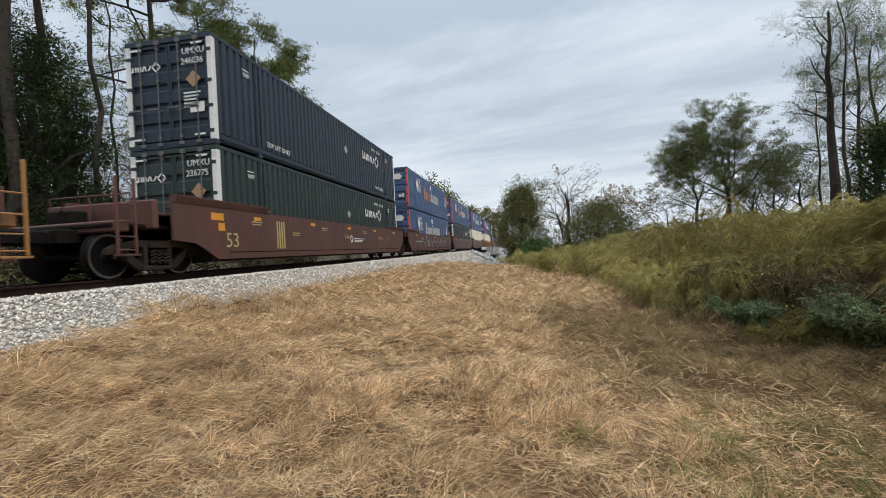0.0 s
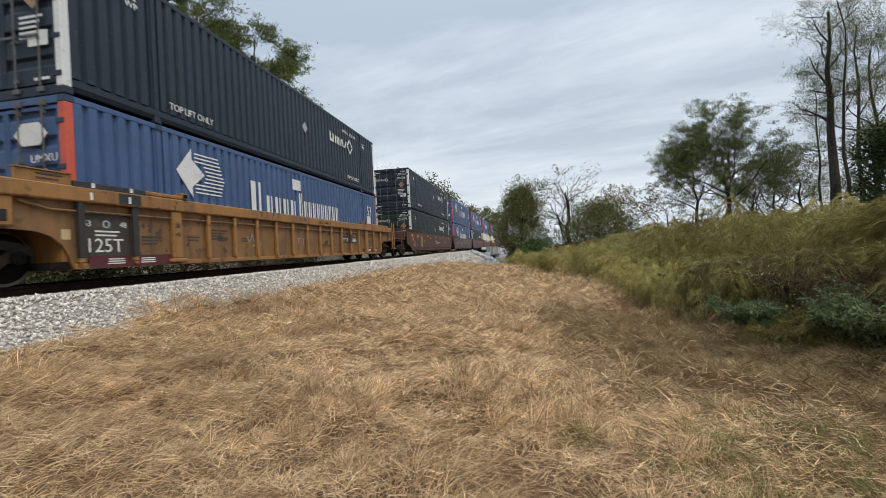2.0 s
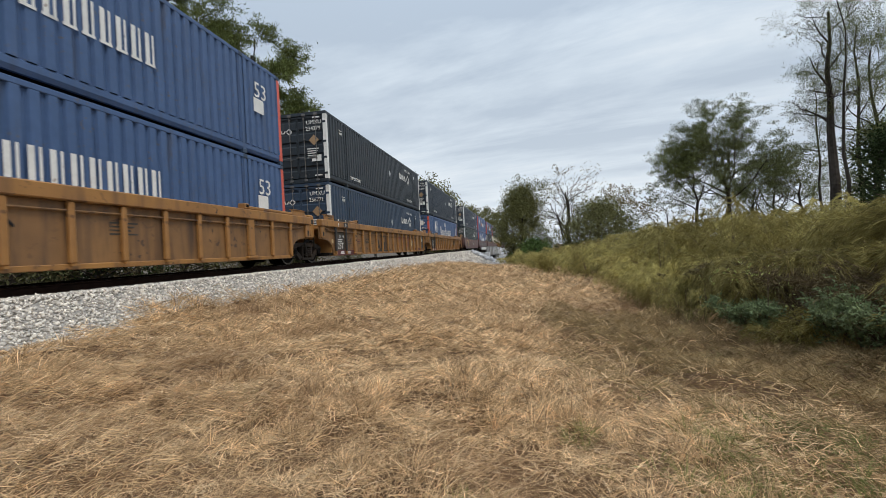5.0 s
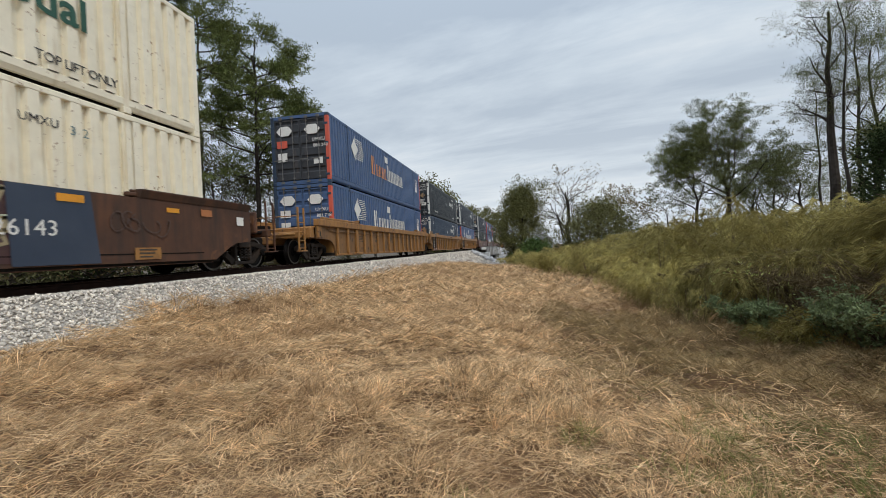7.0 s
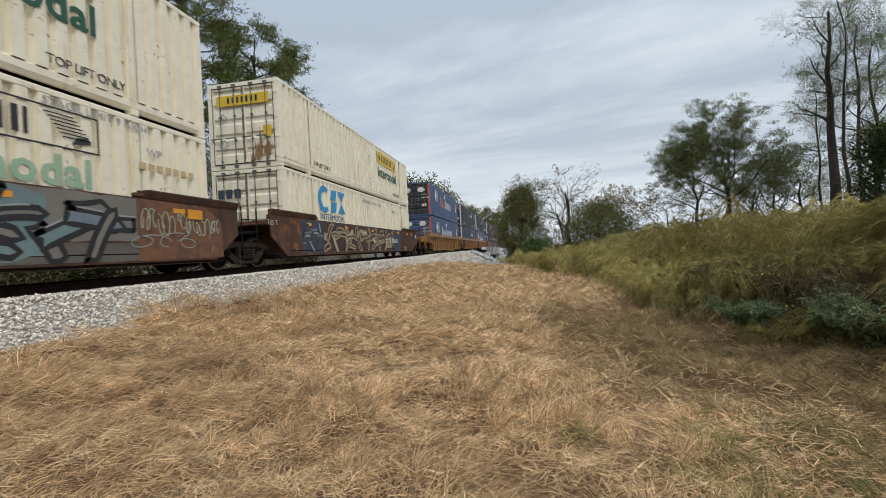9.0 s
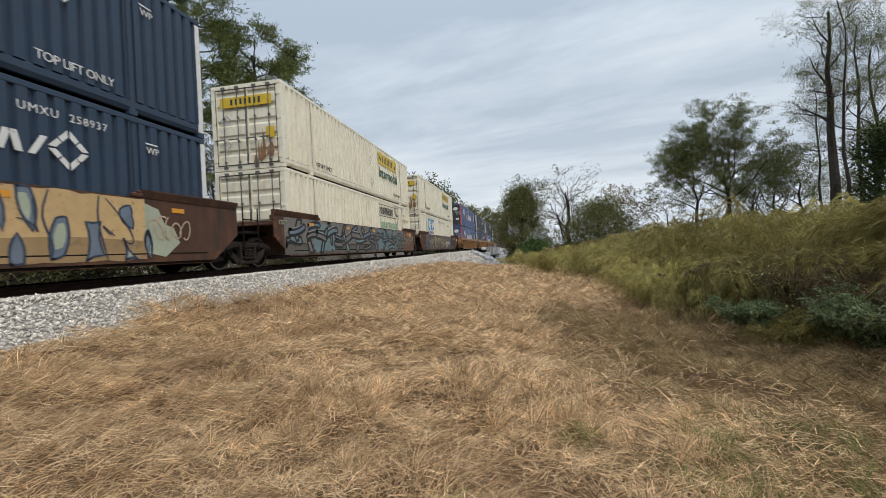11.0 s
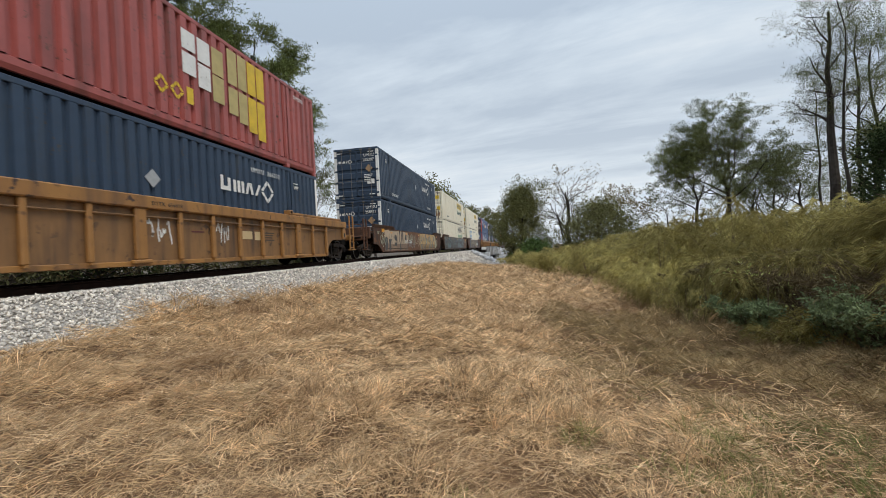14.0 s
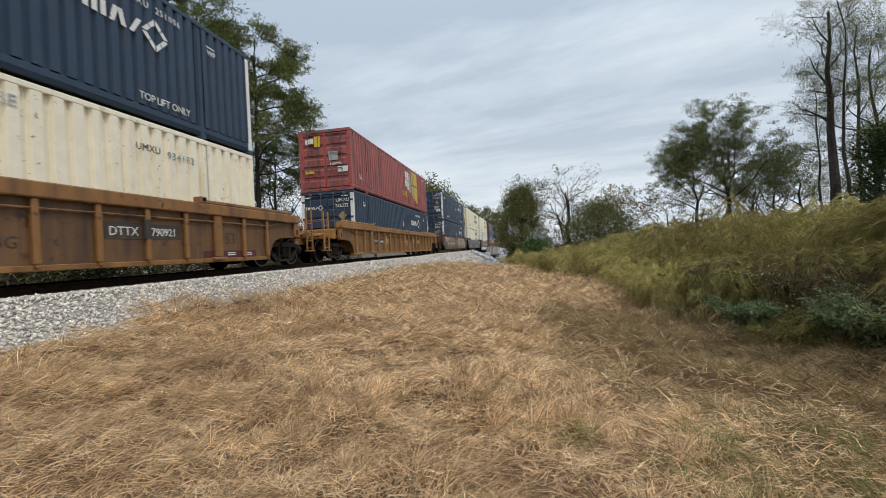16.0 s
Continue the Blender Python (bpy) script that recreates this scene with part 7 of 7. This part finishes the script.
def car_marks():
    by = {round(r, 2): (car, r - x0) for (kind, stacks), (car, x0) in zip(TRAIN, ((m[0], m[1]) for m in MOVERS if m[0] in CARS)) for r, *_ in stacks}
    # brown car with the large figures
    car, x = by[9.98]
    stencil(car, x + 0.06, 0.60, "53", 0.55, "pale")
    part("patch", flat(rect(0, 0, 0.46, 0.18)), M["reflector"], car, "amber reflector", on_car(x - 0.45, 1.28))
    part("patch", flat(rect(0, 0, 0.24, 0.2)), M["reflector"], car, "amber reflector", on_car(x - 0.2, 1.02))
    part("patch", flat(*[rect(0.13 * i, 0, 0.07, 0.85) for i in range(4)]), M["pale"], car, "faded yellow stencil bars", on_car(x + 2.45, 0.55))
    for k in range(6):
        fine_print(car, x + 1.2 + k * 2.2, 1.3 - 0.25 * (k % 2), 2, 0.5, "pale")
    fine_print(car, x + 8.8, 0.95, 3, 1.3, "white")
    part("patch", flat(*ring(0.2, 0.2, 0.2, 0.07)), M["white"], car, "white stencil ring", on_car(x + 8.3, 0.75))
    tag_marks(car, x, 12.6, 0.7, 1.6, 0.7, "gorange", 71, 4)
    car, x = by[29.45]
    wild_style(car, x, 0.8, 14.0, 0.45, 1.4, 36, ("gsilver", "gpale", "gsilver"), "gcharcoal", 0.05, 72, 0.8)
    # ochre three-unit car
    car, x = by[-13.6]
    load_panel(car, x)
    part("patch", flat(rect(0, 0, 2.2, 0.17)), M["maroon"], car, "maroon patch", on_car(x + 13.55, 0.34))
    for dx in (14.3, 15.2):
        part("stripe", flat(rect(0, 0, 0.4, 0.025), rect(0, 0.05, 0.4, 0.025)), M["white"], car, "white stripes", on_car(x + dx, 0.39, 0.005))
    stencil(car, x + 14.5, 0.62, "53", 0.42, "plate")
    stencil(car, x + 11.22, 0.82, "DTTX", 0.23, "white", 0.74)
    stencil(car, x + 12.17, 0.82, "788882", 0.22, "white", 0.78, wide=0.93)
    part("painted_post", G().box(11.965, 12.095, -YS - 0.104, -YS - 0.02, 0.75, 1.13), M["plate"], car, "black-painted post", pose(x, 0, 0))
    lettering("NWG33E", 0.19, M["plate"], car, on_car(x + 9.26, 0.58), wide=1.1)
    lettering("DTTX  788882  B", 0.12, M["plate"], car, pose(x + 8.9, -YS - 0.134, 1.46, 90, 0, 0), wide=1.1)
    for dx in (4.6, 7.4, 9.3):
        tag_marks(car, x, dx, 0.55, 0.8, 0.5, "gsilver" if dx < 8 else "gblack", 73 + int(dx), 3)
    fine_print(car, x + 3.2, 1.0, 4, 0.7)
    fine_print(car, x + 11.2, 1.0, 4, 0.6)
    car, x = by[-32.9]
    part("sign_red", flat(rect(0, 0.5, 1.9, 0.15), rect(0.38, 0, 0.2, 0.5), rect(1.35, 0, 0.2, 0.5), slab(2.0, 0, 0.2, 0.65, 0.45), slab(2.4, 0, 0.2, 0.65, 0.45)),
         M["sigred"], car, "faded red block sign", on_car(x + 8.95, 0.55))
    lettering("DTTX  788882  C", 0.12, M["plate"], car, pose(x + 8.9, -YS - 0.134, 1.46, 90, 0, 0), wide=1.1)
    part("end_panel", flat(rect(0, 0, 1.3, 1.0)), M["plate"], car, "black stencil panel", on_car(x + 15.05, 0.46))
    fine_print(car, x + 15.3, 1.3, 6, 0.7, "white", 0.005)
    load_panel(car, x)
    part("patch", flat(rect(0, 0, 2.2, 0.15)), M["maroon"], car, "maroon patch", on_car(x + 13.6, 0.34))
    V5 = [[(5.15, 1.2), (5.5, 0.9), (5.75, 0.42), (5.95, 0.42), (6.0, 1.25)], [(6.6, 1.2), (6.15, 1.1), (6.2, 0.85), (6.6, 0.75), (6.55, 0.5), (6.15, 0.42)], [(6.85, 1.2), (6.8, 0.42)], [(7.5, 1.2), (7.0, 0.8), (7.6, 0.4)],
          [(5.3, 0.36), (6.0, 0.33), (6.9, 0.33), (7.65, 0.34)], [(5.1, 1.0), (5.15, 0.8), (5.5, 0.55)]]
    for k, pl in enumerate(V5):
        t = np.linspace(0, len(pl) - 1, 5 * len(pl))
        C = np.stack([np.interp(t, range(len(pl)), [p[0] for p in pl]), np.interp(t, range(len(pl)), [p[1] for p in pl])], -1)
        part("spray_stroke", ribbon(C, 0.15), M["gblack"], car, "wide black sprayed stroke", on_car(x, 0, 0.004 + 0.001 * k))
    for dx in (12.7, 13.9):
        tag_marks(car, x, dx, 0.55, 0.7, 0.55, "gsilver", 90 + int(dx), 3)
    part("patch", flat(rect(0, 0, 0.6, 0.42)), M["gtan"], car, "pale notice patch", on_car(x + 12.0, 0.62))
    fine_print(car, x + 3.6, 1.0, 4, 0.8)
    fine_print(car, x + 2.4, 0.9, 3, 0.5, "sigred")
    car, x = by[-52.5]
    for dx in (2.5, 4.8, 7.3, 9.8):
        fine_print(car, x + dx, 1.05, 4, 0.6)
    tag_marks(car, x, 6.0, 0.5, 2.4, 0.7, "gblack", 97, 5)
    # rusty car with spray paint
    car, x = by[-76.06]
    coat(car, x, 0.9, 2.6, 0.34, 1.58, "gblue", 102)
    wild_style(car, x, 0.95, 2.6, 0.4, 1.5, 12, ("gslate", "gsilver", "gcharcoal"), "gcharcoal", 0.04, 105, 0.5)
    coat(car, x, 2.5, 12.1, 0.34, 1.585, "gmaroon", 101, 0.03, 0.001)
    wild_style(car, x, 2.6, 11.9, 0.42, 1.5, 40, ("gmaroon", "gkhaki", "gmaroon", "gmaroon", "gtan", "gmaroon", "gmaroon"), "gkhaki", 0.075, 103, 0.85, "gpale", 0.003)
    part("spray_ground", flat([(0, 0), (1.4, 0), (1.25, 1.27), (-0.05, 1.27)]), M["gblue"], car, "dark blue sprayed panel", on_car(x + 11.95, 0.32, 0.012))
    lettering("125 T", 0.22, M["gpale"], car, on_car(x - 1.15, 1.28, 0.005), wide=1.1)
    stencil(car, x + 10.3, 0.80, "DTTX  726143", 0.36, "white", wide=1.05, dy=0.02)
    part("patch", flat(rect(0, 0, 0.62, 0.24)), M["yellow"], car, "ochre notice plate", on_car(x + 14.05, 0.36, 0.02))
    fine_print(car, x + 14.15, 0.54, 3, 0.42, "plate", 0.026)
    throw_lines(car, x, 13.5, 14.9, 0.7, 1.45, "rustline", 140, 5, 0.03)
    part("patch", flat(rect(0, 0, 0.46, 0.13)), M["reflector"], car, "amber reflector", on_car(x + 12.62, 1.38, 0.024))
    part("patch", flat(rect(0, 0, 0.36, 0.16)), M["gorange"], car, "faded orange reflector", on_car(x + 15.9, 1.34, 0.02))
    part("patch", flat(rect(0, 0, 0.28, 0.22)), M["white"], car, "white stencil square", on_car(x + 17.2, 1.18, 0.02))
    car, x = by[-95.7]
    coat(car, x, -0.4, 14.0, 0.70, 1.59, "ggrey", 113, 0.04)
    coat(car, x, -0.4, 14.0, 0.33, 0.70, "ggreylow", 115, 0.02, 0.0006)
    coat(car, x, 8.9, 12.3, 0.36, 1.56, "gteal", 116, 0.12, 0.0016)
    coat(car, x, 1.6, 3.4, 0.36, 1.5, "gteal", 117, 0.2, 0.0016)
    wild_style(car, x, -0.3, 13.9, 0.38, 1.54, 46, ("ggrey", "gteal", "ggrey", "gslate", "ggrey"), "gblack", 0.10, 119, 1.0, "gsilver")
    part("spray_coat", flat([(0, 0), (2.5, 0.02), (2.45, 0.9), (1.9, 1.25), (0, 1.25)]), M["grust"], car, "rust-orange primer coat", on_car(x + 13.98, 0.33))
    throw_lines(car, x, 14.1, 15.2, 0.8, 1.5, "gpale", 114, 8, 0.022)
    throw_lines(car, x, 15.2, 16.4, 0.75, 1.4, "gpale", 120, 9, 0.024)
    throw_lines(car, x, 14.1, 15.8, 0.5, 0.95, "gsilver", 118, 3, 0.02)
    lettering("125 T", 0.2, M["gpale"], car, on_car(x - 0.75, 1.32, 0.022), wide=1.1)
    part("patch", flat(rect(0, 0, 0.46, 0.22)), M["reflector"], car, "amber reflector", on_car(x + 15.3, 1.25, 0.024))
    car, x = by[-115.54]
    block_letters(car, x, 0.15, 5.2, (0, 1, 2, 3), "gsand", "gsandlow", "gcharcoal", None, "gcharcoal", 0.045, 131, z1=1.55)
    throw_lines(car, x, -0.5, 0.3, 0.45, 1.45, "gpale", 125, 3, 0.05)
    part("spray_coat", flat([(0, 0), (3.5, 0), (3.45, 1.26), (0, 1.26)]), M["grust"], car, "rust-orange primer coat", on_car(x + 5.18, 0.33))
    throw_lines(car, x, 5.2, 7.0, 0.8, 1.55, "gpale", 122, 12, 0.03)
    throw_lines(car, x, 5.3, 7.2, 0.45, 1.0, "gsilver", 123, 7, 0.025)
    throw_lines(car, x, 7.0, 8.7, 0.55, 1.4, "gsand", 126, 7, 0.035)
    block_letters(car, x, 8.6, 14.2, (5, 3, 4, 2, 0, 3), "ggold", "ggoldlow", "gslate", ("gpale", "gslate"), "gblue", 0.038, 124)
    part("spray_coat", flat([(0, 0.1), (0.5, 0.0), (0.9, 0.3), (0.75, 0.62), (0.5, 0.7), (0.35, 1.0), (0.02, 1.1)]), M["gpale"], car, "pale oversprayed cloud", on_car(x + 14.18, 0.4))
    throw_lines(car, x, 14.3, 15.4, 0.7, 1.3, "gsand", 127, 5, 0.035)
    lettering("125 T", 0.2, M["gpale"], car, on_car(x - 1.1, 1.28, 0.005), wide=1.1)
    stencil(car, x + 4.4, 0.80, "DTTX  726143", 0.30, "white", wide=1.0, dy=0.02)
    part("patch", flat(rect(0, 0, 0.46, 0.2)), M["reflector"], car, "amber reflector", on_car(x - 0.38, 1.38, 0.02))
    # ochre single cars
    car, x = by[-139.31]
    stencil(car, x + 2.35, 0.82, "DTTX", 0.2, "white", 0.75)
    stencil(car, x + 3.35, 0.80, "656410", 0.2, "white", 0.8)
    for dx, s, w in ((4.3, 0, 0.5), (8.24, 1, 0.62), (10.3, 2, 0.5)):
        tag_marks(car, x, dx, 0.66, w, 0.62, "white", 130 + s, 6, 0.04)
    lettering("DTTX  656410", 0.12, M["plate"], car, pose(x + 8.3, -YS - 0.134, 1.46, 90, 0, 0), wide=1.1)
    fine_print(car, x + 9.5, 0.95, 1, 0.4, "maroon")
    part("patch", flat(rect(0, 0, 0.5, 0.22), rect(0.62, -0.02, 0.3, 0.24)), M["gtan"], car, "pale scuffed patch", on_car(x + 11.3, 0.82))
    fine_print(car, x + 0.7, 0.95, 3, 0.5, "maroon")
    fine_print(car, x + 12.4, 1.0, 4, 0.5)
    lettering("20", 0.14, M["plate"], car, pose(x + 2.07, -YS - 0.104, 1.15, 90, 0, 0))
    lettering("40", 0.14, M["plate"], car, pose(x + 2.07, -YS - 0.104, 0.95, 90, 0, 0))
    car, x = by[-163.1]
    stencil(car, x + 11.42, 0.84, "DTTX", 0.24, "white", 0.76)
    stencil(car, x + 12.36, 0.84, "790921", 0.23, "white", 0.84, wide=0.95)
    part("painted_post", G().box(12.135, 12.265, -YS - 0.104, -YS - 0.02, 0.77, 1.16), M["plate"], car, "black-painted post", pose(x, 0, 0))
    stencil(car, x + 14.62, 0.68, "53", 0.42, "plate")
    lettering("53G", 0.26, M["plate"], car, on_car(x + 9.5, 0.6))
    part("patch", flat(rect(0, 0, 2.1, 0.17)), M["maroon"], car, "maroon patch", on_car(x + 13.82, 0.34))
    for dx in (14.7, 15.4):
        part("stripe", flat(rect(0, 0, 0.3, 0.025), rect(0, 0.05, 0.3, 0.025)), M["white"], car, "white stripes", on_car(x + dx, 0.39, 0.005))


car_marks()


def motions():
    """The train runs at an even pace; its wheels roll."""
    times = [-2.0, 0.0, 4.0, 8.0, 12.0, 16.0, 18.0]
    for ob, x, z in MOVERS:
        walk(ob, [(t, pose(x + SPEED * t, 0, z)) for t in times])
    for w, dx, car in SPIN:
        x0 = dx + next(x for o, x, z in MOVERS if o == car)
        t0, t1 = max(0.0, (1.0 - x0) / SPEED), min(16.0, (42.0 - x0) / SPEED)
        if t1 - t0 < 0.2:
            continue
        f0, f1 = int(t0 * FPS), int(t1 * FPS) + 1
        rows, q = [], 0.0
        for k in range(f0, f1 + 1):
            rows.append((k / FPS, Matrix.Translation((dx, 0, WR)) @ Matrix.Rotation(SPEED * (k - f0) / FPS / WR, 4, "Y")))
        if rows[0][0] > 0.05:
            rows.insert(0, (0.0, rows[0][1]))
        if rows[-1][0] < 15.95:
            rows.append((16.0, rows[-1][1]))
        walk(w, rows)


motions()
